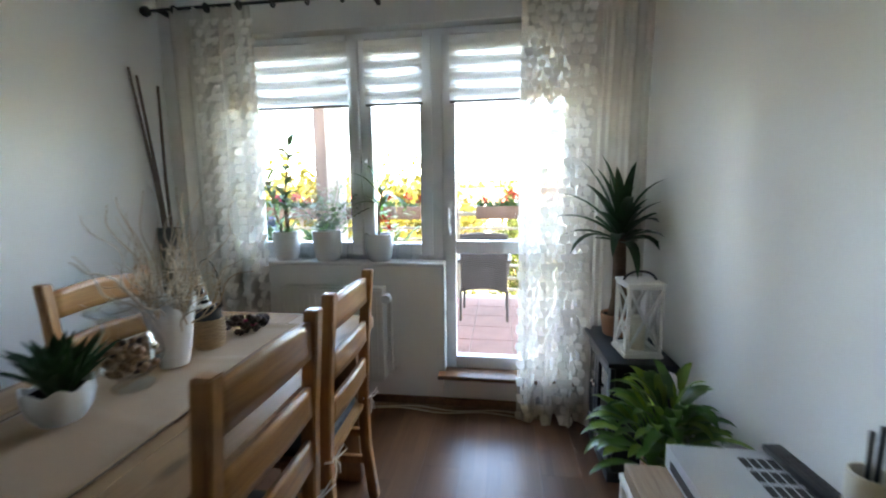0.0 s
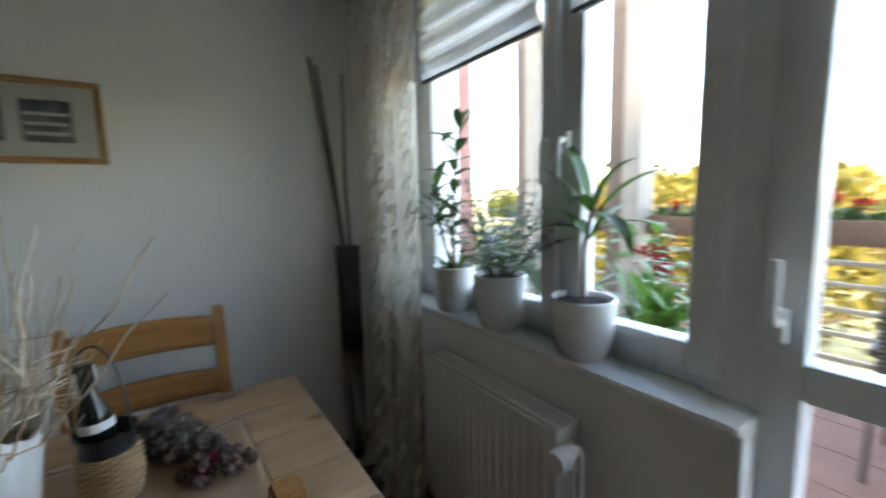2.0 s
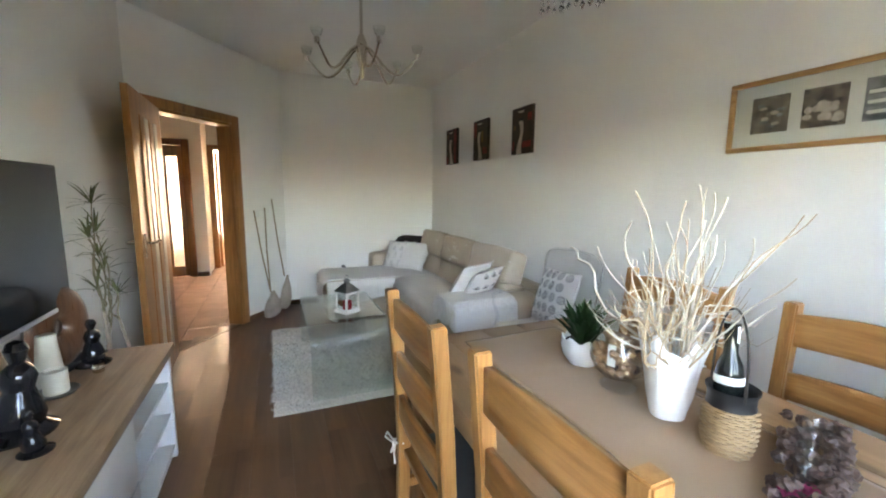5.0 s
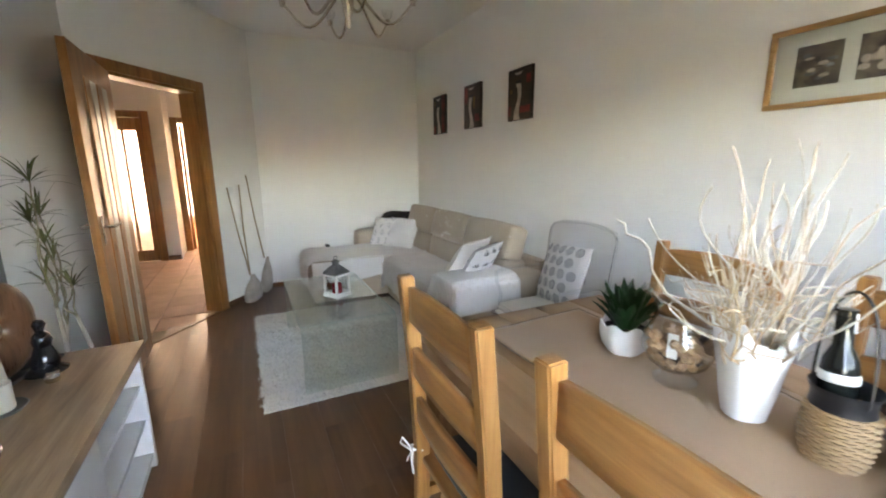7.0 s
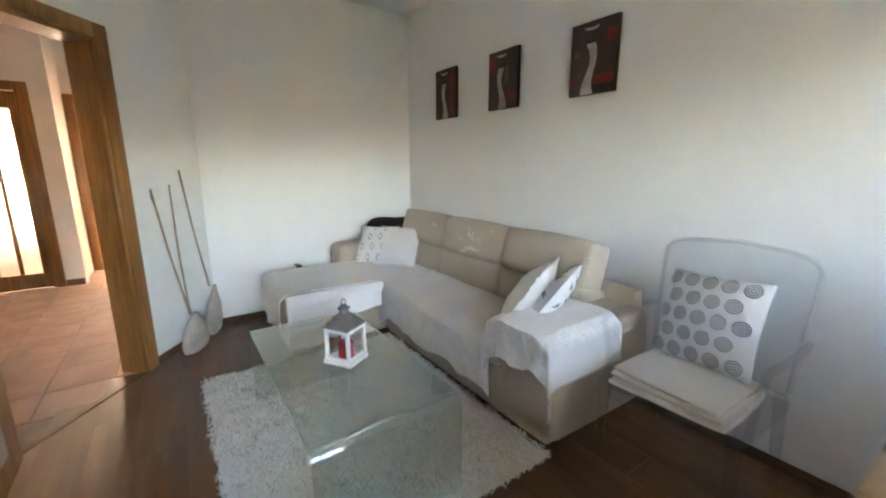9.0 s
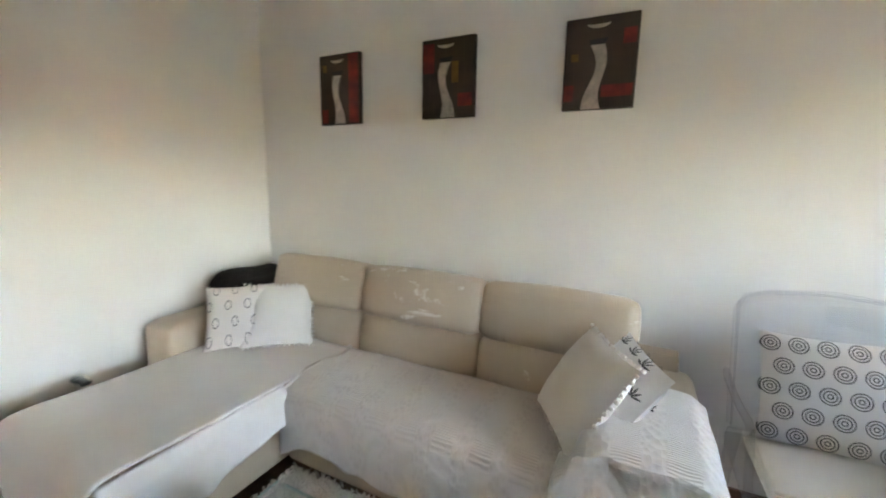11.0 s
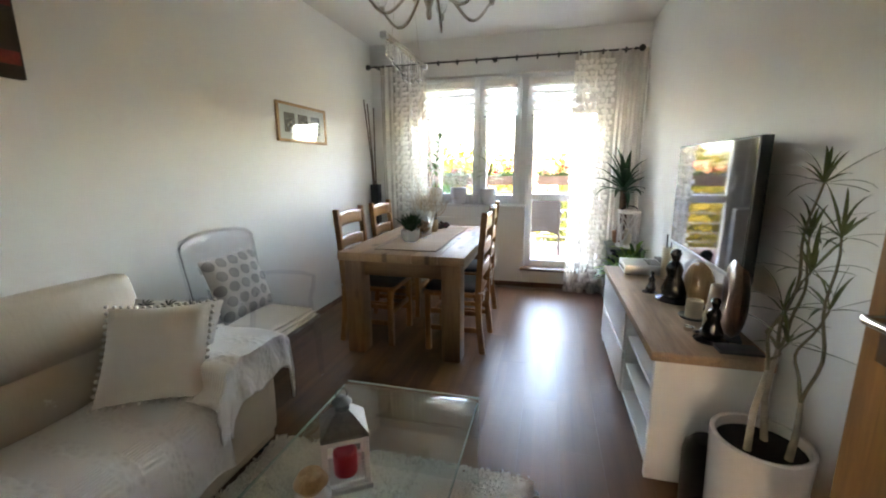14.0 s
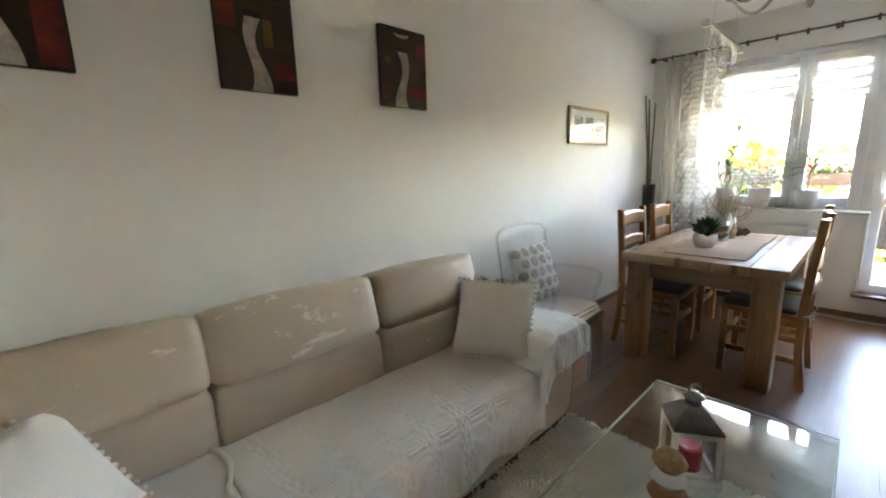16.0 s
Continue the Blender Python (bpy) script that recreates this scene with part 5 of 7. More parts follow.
def scatter_cushion(m, w, mat_name, label, trim=None, pattern=None, d=0.15):
    c = thing("cushion", m, label, "cushion", "cushions")
    cover = part("cover", pillow(bmesh.new(), w, w, d), M[mat_name], c)
    if trim:
        for k in range(60):
            t = k / 60 * 4
            s, f = int(t), t - int(t)
            u = -1 + 2 * f
            x, z = [(u, -1), (1, u), (-u, 1), (-1, -u)][s]
            pin = 1 - 0.06 * (1 - u * u)
            x, z = (x * (pin if s in (1, 3) else 1), z * (pin if s in (0, 2) else 1))
            b = bmesh.new()
            bmesh.ops.create_icosphere(b, subdivisions=1, radius=rnd(0.008, 0.010), matrix=pose(x * w / 2 * 1.03, rnd(-0.005, 0.005), w / 2 + z * w / 2 * 1.03))
            part("pompom", b, M[trim], c)
    if pattern:
        # rings or ovals sewn on both faces
        rows = 5 if pattern == "rings" else 4
        for side in (-1, 1):
            for i in range(rows):
                for j in range(rows):
                    u = -0.78 + 1.56 * i / (rows - 1) + (0.12 if j % 2 else -0.06)
                    v = -0.78 + 1.56 * j / (rows - 1)
                    if abs(u) > 0.86:
                        continue
                    t = (max(0, 1 - u ** 2) ** 0.45) * (max(0, 1 - v ** 2) ** 0.45)
                    b = bmesh.new()
                    if pattern == "sprigs":
                        # five short strokes fanning out of one point
                        for q in range(5):
                            a = math.pi * (0.1 + 0.2 * q) + rnd(-0.1, 0.1)
                            strip = []
                            for rad, hw_ in ((0.003, 0.0018), (0.022, 0.0042), (0.038, 0.0012)):
                                for s in (-1, 1):
                                    px = u * w / 2 + rad * math.cos(a) - s * hw_ * math.sin(a)
                                    pz = v * w / 2 + rad * math.sin(a) + s * hw_ * math.cos(a)
                                    uu, vv = max(-0.995, min(0.995, px / (w / 2))), max(-0.995, min(0.995, pz / (w / 2)))
                                    tt = (max(0, 1 - uu ** 2) ** 0.45) * (max(0, 1 - vv ** 2) ** 0.45)
                                    wob = noise.noise(Vector((px * 9, pz * 9, side))) * 0.012 * tt
                                    strip.append(b.verts.new((px, side * (tt * d / 2 + wob + 0.0035), pz + w / 2)))
                            b.faces.new((strip[0], strip[1], strip[3], strip[2]))
                            b.faces.new((strip[2], strip[3], strip[5], strip[4]))
                        part("printed_sprig", b, M["print_grey"], cover)
                        continue
                    for rr in ((0.028, 0.019, 0.009) if pattern == "rings" else (0.026,)):
                        for ring in range(1):
                            N = 18
                            inn, outr = [], []
                            for q in range(N):
                                a = 2 * math.pi * q / N
                                for rad, lst in ((rr - (0.0038 if pattern == "rings" else 0.0045), inn), (rr, outr)):
                                    sx = 1.0 if pattern == "rings" else 0.62
                                    sz = 1.0 if pattern == "rings" else 1.1
                                    px, pz = u * w / 2 + rad * sx * math.cos(a), v * w / 2 + rad * sz * math.sin(a)
                                    uu, vv = max(-0.995, min(0.995, px / (w / 2))), max(-0.995, min(0.995, pz / (w / 2)))
                                    tt = (max(0, 1 - uu ** 2) ** 0.45) * (max(0, 1 - vv ** 2) ** 0.45)
                                    wob = noise.noise(Vector((px * 9, pz * 9, side))) * 0.012 * tt
                                    lst.append(b.verts.new((px, side * (tt * d / 2 + wob + 0.0035), pz + w / 2)))
                            for q in range(N):
                                b.faces.new((inn[q], inn[(q + 1) % N], outr[(q + 1) % N], outr[q]))
                    part("printed_ring", b, M["print_grey"], cover)
    return c
M["print_grey"] = surface("grey_print_ink", (0.10, 0.098, 0.095), 0.9, 0.2, 20.0, 200.0, 0.1)
random.seed(31)
scatter_cushion(pose(-1.23, -0.555, 0.470, -33, 0, 28), 0.385, "cotton", "cream cushion with pompom edge against the armrest", "cotton")
scatter_cushion(pose(-1.30, -0.445, 0.478, -34, 4, 24), 0.36, "cotton_white", "white cushion with dark sprig print behind another", None, "sprigs", 0.12)
scatter_cushion(pose(-1.27, -2.03, 0.468, -41, 0, 130), 0.375, "cotton_white", "white cushion with pompom edge in the sofa corner", "cotton_white")
scatter_cushion(pose(-1.165, -2.17, 0.470, -36, 0, 138), 0.36, "cotton_white", "white cushion with dark oval print in the sofa corner", None, "ovals", 0.12)
b = bmesh.new()
soft(b, -1.76, -1.28, -2.62, -2.38, 0.61, 0.79, 0.07, 0.02, 10, 0.02)
tagged(part("folded_blanket", b, M["fleece"]), "bundled dark brown fleece blanket in the sofa corner", "blanket")
tagged(part("remote_control", boxed(-0.62, -0.58, -2.53, -2.43, 0.455, 0.475, r=0.006), M["black"]), "small black remote on the chaise edge", "remote control")

# clear plastic armchair
gc = thing("ghost_armchair", pose(-1.40, 0.31, 0), "transparent polycarbonate armchair with curved back", "armchair")
CP = M["clear_plastic"]
def back_f(u, v):
    y = (-1 + 2 * u) * (0.255 + 0.02 * v)
    topz = 0.46 * (1 - 0.10 * abs(-1 + 2 * u) ** 5)
    return (-0.19 - 0.07 * v - 0.035 * (1 - (2 * u - 1) ** 2), y, 0.45 + v * topz * 1.17)
part("backrest", sheet(bmesh.new(), back_f, 22, 14), CP, gc, thick=0.012)
b = bmesh.new()
tube(b, [(-0.21, -0.258, 0.46), (-0.235, -0.270, 0.72), (-0.262, -0.276, 0.91), (-0.272, -0.252, 0.958), (-0.280, -0.18, 0.978), (-0.295, 0, 0.992), (-0.280, 0.18, 0.978), (-0.272, 0.252, 0.958), (-0.262, 0.276, 0.91), (-0.235, 0.270, 0.72), (-0.21, 0.258, 0.46)], 0.010, 10)
part("back_rim", b, CP, gc)
b = bmesh.new()
soft(b, -0.22, 0.22, -0.27, 0.27, 0.40, 0.425, 0.012, 0.004, 8)
part("seat", b, CP, gc)
for s in (-1, 1):
    b = bmesh.new()
    tube(b, [(-0.235, s * 0.285, 0.66), (-0.1, s * 0.30, 0.675), (0.08, s * 0.30, 0.68), (0.17, s * 0.285, 0.665), (0.165, s * 0.275, 0.60), (0.14, s * 0.265, 0.52), (0.16, s * 0.26, 0.42)], 0.012, 10)
    part("arm", b, CP, gc)
    part("leg", tube(bmesh.new(), [(0.19, s * 0.24, 0.42), (0.195, s * 0.245, 0.2), (0.20, s * 0.25, 0.0)], [0.024, 0.018, 0.014], 10), CP, gc)
    part("leg", tube(bmesh.new(), [(-0.2, s * 0.24, 0.44), (-0.23, s * 0.245, 0.2), (-0.28, s * 0.25, 0.0)], [0.024, 0.018, 0.014], 10), CP, gc)
part("apron", boxed(0.17, 0.182, -0.235, 0.235, 0.33, 0.40, r=0.004), CP, gc)
for k in range(3):
    b = bmesh.new()
    soft(b, -0.17 + 0.01 * k, 0.225 - 0.012 * k, -0.215 + 0.005 * k, 0.21 - 0.008 * k, 0.426 + 0.022 * k, 0.448 + 0.022 * k, 0.011, 0.003, 8, 0.004, seed=k)
    ob = part("folded_blanket", b, M["cotton"])
    ob.matrix_basis = pose(-1.40, 0.31, 0, 0, 0, 2 - 2 * k)
    tagged(ob, "folded cream fleece blanket on the clear chair", "blanket", "stack of blankets")
scatter_cushion(pose(-1.475, 0.30, 0.494, -20, 0, 84) @ pose(0, 0, 0, 0, -3, 0), 0.385, "cotton_white", "white cushion printed with grey spiral rings", None, "rings", 0.14)

# rug
rg = thing("rug", pose(-0.43, -0.88, 0), "thick cream shaggy wool rug under the coffee table", "rug")
part("backing", boxed(-0.62, 0.62, -0.80, 0.80, 0.001, 0.012, r=0.004, seg=1), M["shag"], rg)
random.seed(41)
vt, fc = [], []
for k in range(34000):
    x, y = rnd(-0.635, 0.635), rnd(-0.815, 0.815)
    clump = noise.noise(Vector((x * 9, y * 9, 0.0)))
    a = clump * 5 + rnd(-1.5, 1.5)
    ln, wd = rnd(0.020, 0.036), rnd(0.0024, 0.0042)
    dx, dy = math.cos(a), math.sin(a)
    i0 = len(vt)
    lift = rnd(0.008, 0.019)
    vt += [(x - dy * wd, y + dx * wd, 0.010), (x + dy * wd, y - dx * wd, 0.010),
           (x + dx * ln * 0.5 + dy * wd, y + dy * ln * 0.5 - dx * wd, 0.010 + lift), (x + dx * ln * 0.5 - dy * wd, y + dy * ln * 0.5 + dx * wd, 0.010 + lift),
           (x + dx * ln, y + dy * ln, 0.008 + lift * 0.8)]
    fc += [(i0, i0 + 1, i0 + 2, i0 + 3), (i0 + 3, i0 + 2, i0 + 4)]
me = bpy.data.meshes.new("shag")
me.from_pydata(vt, [], fc)
me.materials.append(M["shag"])
pile = new("shag", me)
pile.parent = rg
pile["kind"] = "stuff"

# bent glass coffee table
ct = thing("coffee_table", pose(-0.318, -0.715, 0.012), "bent clear glass coffee table standing on the rug", "coffee table")
R, hx, hy, hz = 0.05, 0.288, 0.568, 0.418
prof = [(-hy, 0.012)] + [(-hy + R - R * math.cos(a), hz - R + R * math.sin(a)) for a in [math.pi / 2 * i / 8 for i in range(9)]]
prof = prof + [(-y, z) for y, z in prof[::-1]]
b = bmesh.new()
rows = []
for i, (y, z) in enumerate(prof):
    py, pz = prof[max(0, i - 1)]
    ny, nz = prof[min(len(prof) - 1, i + 1)]
    t = Vector((ny - py, nz - pz)).normalized()
    o = Vector((-t.y, t.x)) * 0.006
    rows.append([b.verts.new((sx * hx, y + s * o.x, z + s * o.y)) for sx, s in ((-1, -1), (1, -1), (1, 1), (-1, 1))])
for r0, r1 in zip(rows, rows[1:]):
    for k in range(4):
        b.faces.new((r0[k], r0[(k + 1) % 4], r1[(k + 1) % 4], r1[k]))
b.faces.new(rows[0][::-1])
b.faces.new(rows[-1])
bmesh.ops.recalc_face_normals(b, faces=b.faces[:])
g = part("glass_sheet", b, M["table_glass"], ct)
for s in (-1, 1):
    # pale strips paint the highlight on both bends and mark the side edges
    part("edge", boxed(-hx, hx, s * (hy - 0.02) - 0.004, s * (hy - 0.02) + 0.004, hz + 0.004, hz + 0.0075, r=0.001, seg=1), M["edge"], ct, "pale strip for the polished glass edge and its highlight")
    part("edge", boxed(s * hx - 0.002, s * hx + 0.002, -hy + R, hy - R, hz - 0.005, hz + 0.005, r=0.001, seg=1), M["edge"], ct, "pale strip for the polished glass edge and its highlight")
    for q in (-1, 1):
        part("pad", boxed(s * (hx - 0.03) - 0.02, s * (hx - 0.03) + 0.02, q * hy - 0.008, q * hy + 0.008, 0.0, 0.012), M["clear_plastic"], ct, "small clear foot pad")
CTZ = 0.012 + hz + 0.0075

def cage_lantern(m, w, h, mats, label, cross, candle_mat, roof=True):
    l = thing("lantern", m, label, "lantern")
    fr, rf = mats
    a = w / 2
    for sx in (-1, 1):
        for sy in (-1, 1):
            part("post", boxed(sx * a - 0.008, sx * a + 0.008, sy * a - 0.008, sy * a + 0.008, 0.015, h, r=0.002, seg=1), fr, l)
    part("base", boxed(-a - 0.014, a + 0.014, -a - 0.014, a + 0.014, 0, 0.018, r=0.003), fr, l)
    for k in range(4):
        rm = Matrix.Rotation(k * math.pi / 2, 4, "Z")
        part("rail", boxed(-a + 0.006, a - 0.006, -a - 0.007, -a + 0.007, h - 0.016, h, r=0.002, seg=1, m=rm), fr, l)
        part("rail", boxed(-a + 0.006, a - 0.006, -a - 0.007, -a + 0.007, 0.016, 0.032, r=0.002, seg=1, m=rm), fr, l)
        if cross:
            for s in (-1, 1):
                ang = math.atan2(h - 0.05, w)
                ln = math.hypot(h - 0.05, w) / 2
                cm = rm @ Matrix.Translation((0, -a, h / 2 + 0.005)) @ Matrix.Rotation(-s * ang, 4, "Y")
                part("cross_bar", boxed(-ln, ln, -0.004 + 0.001 * s, 0.004 + 0.001 * s, -0.006, 0.006, m=cm), fr, l)
        else:
            g = part("pane", boxed(-a + 0.008, a - 0.008, -a - 0.001, -a + 0.001, 0.03, h - 0.015, m=rm), M["glass"], l, smooth=False)
            g.visible_shadow = False
    if roof:
        b = bmesh.new()
        lathe(b, [(a * 1.62, h), (a * 1.62, h + 0.008), (a * 0.75, h + 0.05), (a * 0.42, h + 0.062), (0.0, h + 0.062)], 4)
        bmesh.ops.rotate(b, verts=b.verts, cent=(0, 0, 0), matrix=Matrix.Rotation(math.pi / 4, 3, "Z"))
        part("roof", b, rf, l, "dark weathered metal roof", smooth=False)
        part("cap", lathe(bmesh.new(), [(0.022, h + 0.06), (0.022, h + 0.078), (0.03, h + 0.082), (0.012, h + 0.098), (0.0, h + 0.1)], 16), rf, l)
        part("ring", tube(bmesh.new(), [(0.016 * math.cos(q), 0, h + 0.108 + 0.016 * math.sin(q)) for q in [2 * math.pi * i / 16 for i in range(17)]], 0.002, 6, False), rf, l)
    else:
        part("top_board", boxed(-a - 0.012, a + 0.012, -a - 0.012, a + 0.012, h, h + 0.014, r=0.003), fr, l)
        part("rope_handle", tube(bmesh.new(), [(a * math.cos(q), 0, h + 0.01 + 0.045 * math.sin(q)) for q in [math.pi * i / 14 for i in range(15)]], 0.006, 8), M["black"], l, "dark leather strap handle")
    part("candle", lathe(bmesh.new(), [(0.0, 0.018), (0.034, 0.018), (0.035, 0.02), (0.035, 0.085 if roof else 0.17), (0.028, 0.09 if roof else 0.176), (0.0, 0.086 if roof else 0.172)], 22), candle_mat, l, "red pillar candle" if roof else "ivory pillar candle")
    return l
cage_lantern(pose(-0.345, -0.675, CTZ, 0, 0, 32), 0.115, 0.165, (M["lantern_white"], M["zinc"]), "white wooden lantern with metal roof and red candle", False, M["red_wax"])
st = thing("stone_stack", pose(-0.35, -0.845, CTZ), "small stack of painted pebbles, orange, white and brown", "table decoration")
for z, rr, mt in ((0.0, 0.052, "terracotta"), (0.052, 0.048, "ceramic"), (0.098, 0.044, "pale_wood")):
    b = bmesh.new()
    lathe(b, [(0.0, z), (rr * 0.6, z + 0.003), (rr, z + 0.027), (rr * 0.7, z + 0.05), (0.0, z + 0.056)], 24, warp=lambda r, zz, a: (r * (1 + 0.06 * math.cos(a)), zz))
    part("pebble", b, M[mt], st)


# ---- television side ----
UX0, UX1, UY0, UY1, UZ = 0.655, 1.085, 0.09, 1.585, 0.60
un = thing("tv_unit", pose(0, 0, 0), "low white media unit with oak top, drawers and open shelves", "tv stand")
part("worktop", boxed(UX0 - 0.012, UX1, UY0 - 0.012, UY1 + 0.012, UZ - 0.042, UZ, r=0.004), M["oak"], un, "oak veneer top")
part("side_panel", boxed(UX0 + 0.008, UX1, UY0, UY0 + 0.03, 0.0, UZ - 0.042, r=0.002, seg=1), M["white"], un)
part("side_panel", boxed(UX0 + 0.008, UX1, UY1 - 0.03, UY1, 0.0, UZ - 0.042, r=0.002, seg=1), M["white"], un)
part("divider", boxed(UX0 + 0.012, UX1, 0.70, 0.722, 0.05, UZ - 0.042), M["white"], un)
part("back_panel", boxed(UX1 - 0.012, UX1 - 0.002, UY0 + 0.03, UY1 - 0.03, 0.05, UZ - 0.042), M["white"], un)
part("bottom_panel", boxed(UX0 + 0.014, UX1 - 0.012, UY0 + 0.03, UY1 - 0.03, 0.05, 0.072), M["white"], un)
part("plinth", boxed(UX0 + 0.03, UX0 + 0.045, UY0 + 0.03, UY1 - 0.03, 0.0, 0.05), M["white"], un)
part("shelf", boxed(UX0 + 0.02, UX1 - 0.012, UY0 + 0.03, 0.70, 0.225, 0.243), M["white"], un)
part("shelf", boxed(UX0 + 0.02, UX1 - 0.012, UY0 + 0.03, 0.70, 0.39, 0.408), M["white"], un)
for k in range(2):
    z0 = 0.056 + k * 0.253
    dr = part("drawer_front", boxed(UX0 - 0.002, UX0 + 0.016, 0.716, UY1 - 0.006, z0, z0 + 0.246, r=0.003), M["white"], un)
    part("finger_rail", boxed(UX0 - 0.004, UX0 + 0.010, 0.73, UY1 - 0.02, z0 + 0.234, z0 + 0.243), M["silver"], dr)
for y, z in ((0.26, 0.409), (0.48, 0.244), (0.24, 0.073), (0.50, 0.409)):
    dsh = thing("glass_dish", pose(0.80, y, z), "small grey glass dish on the open shelf", "dish", "shelf dishes")
    part("body", lathe(bmesh.new(), [(0.0, 0.0), (0.03, 0.0), (0.045, 0.03), (0.048, 0.06), (0.044, 0.06), (0.04, 0.03), (0.0, 0.008)], 24), M["zinc"], dsh)

tv = thing("television", pose(1.0, 0.715, 0), "thin black flat-screen television mounted on the wall", "television")
part("casing", boxed(-0.022, 0.02, -0.505, 0.505, 0.868, 1.458, r=0.004), M["black"], tv)
part("screen", boxed(-0.0245, -0.0205, -0.495, 0.495, 0.885, 1.448), M["screen"], tv, "glossy dark screen", smooth=False)
part("bottom_bezel", boxed(-0.026, -0.02, -0.505, 0.505, 0.866, 0.884, r=0.002, seg=1), M["silver"], tv)
part("wall_mount", boxed(0.02, 0.1, -0.2, 0.2, 1.05, 1.28, r=0.005), M["dark_metal"], tv)

dv = thing("media_player", pose(0.90, 1.462, UZ), "flat silver disc player with vent grille on the unit", "media player")
part("case", boxed(-0.155, 0.15, -0.125, 0.13, 0.006, 0.07, r=0.004), M["silver"], dv)
part("front_slot", boxed(-0.158, -0.154, -0.09, 0.09, 0.022, 0.045), M["black"], dv)
for k in range(5):
    for j in range(4):
        part("vent", boxed(0.0 + k * 0.022, 0.017 + k * 0.022, -0.10 + j * 0.05, -0.062 + j * 0.05, 0.0695, 0.0708), M["dark_metal"], dv, smooth=False)
for x in (-0.13, 0.125):
    for y in (-0.1, 0.1):
        part("foot", boxed(x - 0.012, x + 0.012, y - 0.012, y + 0.012, 0, 0.008), M["black"], dv)
def remote(x, y, z, rz, ln):
    r = thing("remote_control", pose(x, y, z, 0, 0, rz), "black remote control with small buttons", "remote control", "remotes")
    part("body", boxed(-0.024, 0.024, -ln / 2, ln / 2, 0, 0.018, r=0.005), M["black"], r)
    for i in range(3):
        for j in range(7):
            part("button", boxed(-0.016 + i * 0.012, -0.009 + i * 0.012, -ln / 2 + 0.02 + j * 0.018, -ln / 2 + 0.03 + j * 0.018, 0.0175, 0.0205, r=0.0008, seg=1), M["dark_metal"], r)
remote(1.01, 1.50, UZ + 0.0712, 4, 0.19)
remote(1.055, 1.34, UZ, -12, 0.19)

# diffuser bottle with sticks
df = thing("reed_diffuser", pose(1.0, 1.315, UZ), "ivory cylinder holder with two dark sticks", "ornament")
part("holder", lathe(bmesh.new(), [(0.0, 0.0), (0.034, 0.0), (0.036, 0.004), (0.036, 0.21), (0.031, 0.21), (0.031, 0.02), (0.0, 0.018)], 28), M["wax"], df)
for s in (-1, 1):
    part("stick", tube(bmesh.new(), [(0.006 * s, 0, 0.02), (0.018 * s, 0.01 * s, 0.30)], 0.005, 7), M["black"], df)

def figure(m, h, mt, label):
    """A plain abstract seated ornament of stacked rounded forms."""
    b = bmesh.new()
    lathe(b, [(0.0, 0.0), (0.32 * h, 0.0), (0.33 * h, 0.03 * h), (0.20 * h, 0.10 * h), (0.22 * h, 0.2 * h), (0.17 * h, 0.34 * h), (0.12 * h, 0.48 * h), (0.15 * h, 0.6 * h), (0.12 * h, 0.7 * h), (0.06 * h, 0.76 * h), (0.08 * h, 0.83 * h), (0.10 * h, 0.9 * h), (0.07 * h, 0.97 * h), (0.0, h)], 24, warp=lambda r, z, a: (r * (1 + 0.22 * math.cos(a - z * 6)), z))
    ob = part("statuette", b, M[mt])
    ob.matrix_basis = m
    return tagged(ob, label, "statuette")
figure(pose(0.905, 0.80, UZ, 0, 0, 40), 0.30, "black_gloss", "tall glossy black abstract statuette on the unit")
figure(pose(0.83, 0.95, UZ, 0, 0, 200), 0.13, "black_gloss", "low glossy black abstract statuette on the unit")
figure(pose(0.915, 0.24, UZ, 0, 0, 100), 0.20, "black_gloss", "small glossy black abstract statuette on the unit")
def ring_ornament(m, rad, tubew, mt1, mt2, label):
    r = thing("ring_ornament", m, label, "ornament")
    b = bmesh.new()
    N, K = 36, 10
    g = []
    for i in range(N):
        a = 2 * math.pi * i / N
        row = []
        for k in range(K):
            q = 2 * math.pi * k / K
            rr = rad - tubew + tubew * math.cos(q)
            row.append(b.verts.new((tubew * 0.55 * math.sin(q), rr * math.cos(a), rad + 0.02 + rr * math.sin(a) * 1.12)))
        g.append(row)
    for i in range(N):
        for k in range(K):
            b.faces.new((g[i][k], g[(i + 1) % N][k], g[(i + 1) % N][(k + 1) % K], g[i][(k + 1) % K]))
    bmesh.ops.recalc_face_normals(b, faces=b.faces[:])
    zmin = min(v.co.z for v in b.verts)
    bmesh.ops.translate(b, verts=b.verts, vec=(0, 0, -zmin + 0.012))
    part("ring", b, M[mt1], r)
    part("base", boxed(-0.04, 0.04, -0.06, 0.06, 0, 0.016, r=0.004), M[mt2], r)
    return r
ring_ornament(pose(1.0, 0.72, UZ, 0, 0, 20), 0.105, 0.045, "pale_wood", "black", "thick carved wooden ring ornament with pale inside")
ring_ornament(pose(1.0, 0.30, UZ, 0, 0, -14), 0.160, 0.066, "carved", "black", "large carved wooden ring ornament on black base")
dc = thing("candle", pose(0.93, 0.535, UZ), "short ivory candle standing on a round dark dish", "candle")
part("dish", lathe(bmesh.new(), [(0.0, 0.0), (0.055, 0.0), (0.068, 0.012), (0.064, 0.014), (0.05, 0.006), (0.0, 0.006)], 30), M["zinc"], dc)
part("wax", lathe(bmesh.new(), [(0.0, 0.006), (0.036, 0.006), (0.038, 0.01), (0.038, 0.092), (0.03, 0.094), (0.026, 0.084), (0.0, 0.084)], 26), M["wax"], dc)
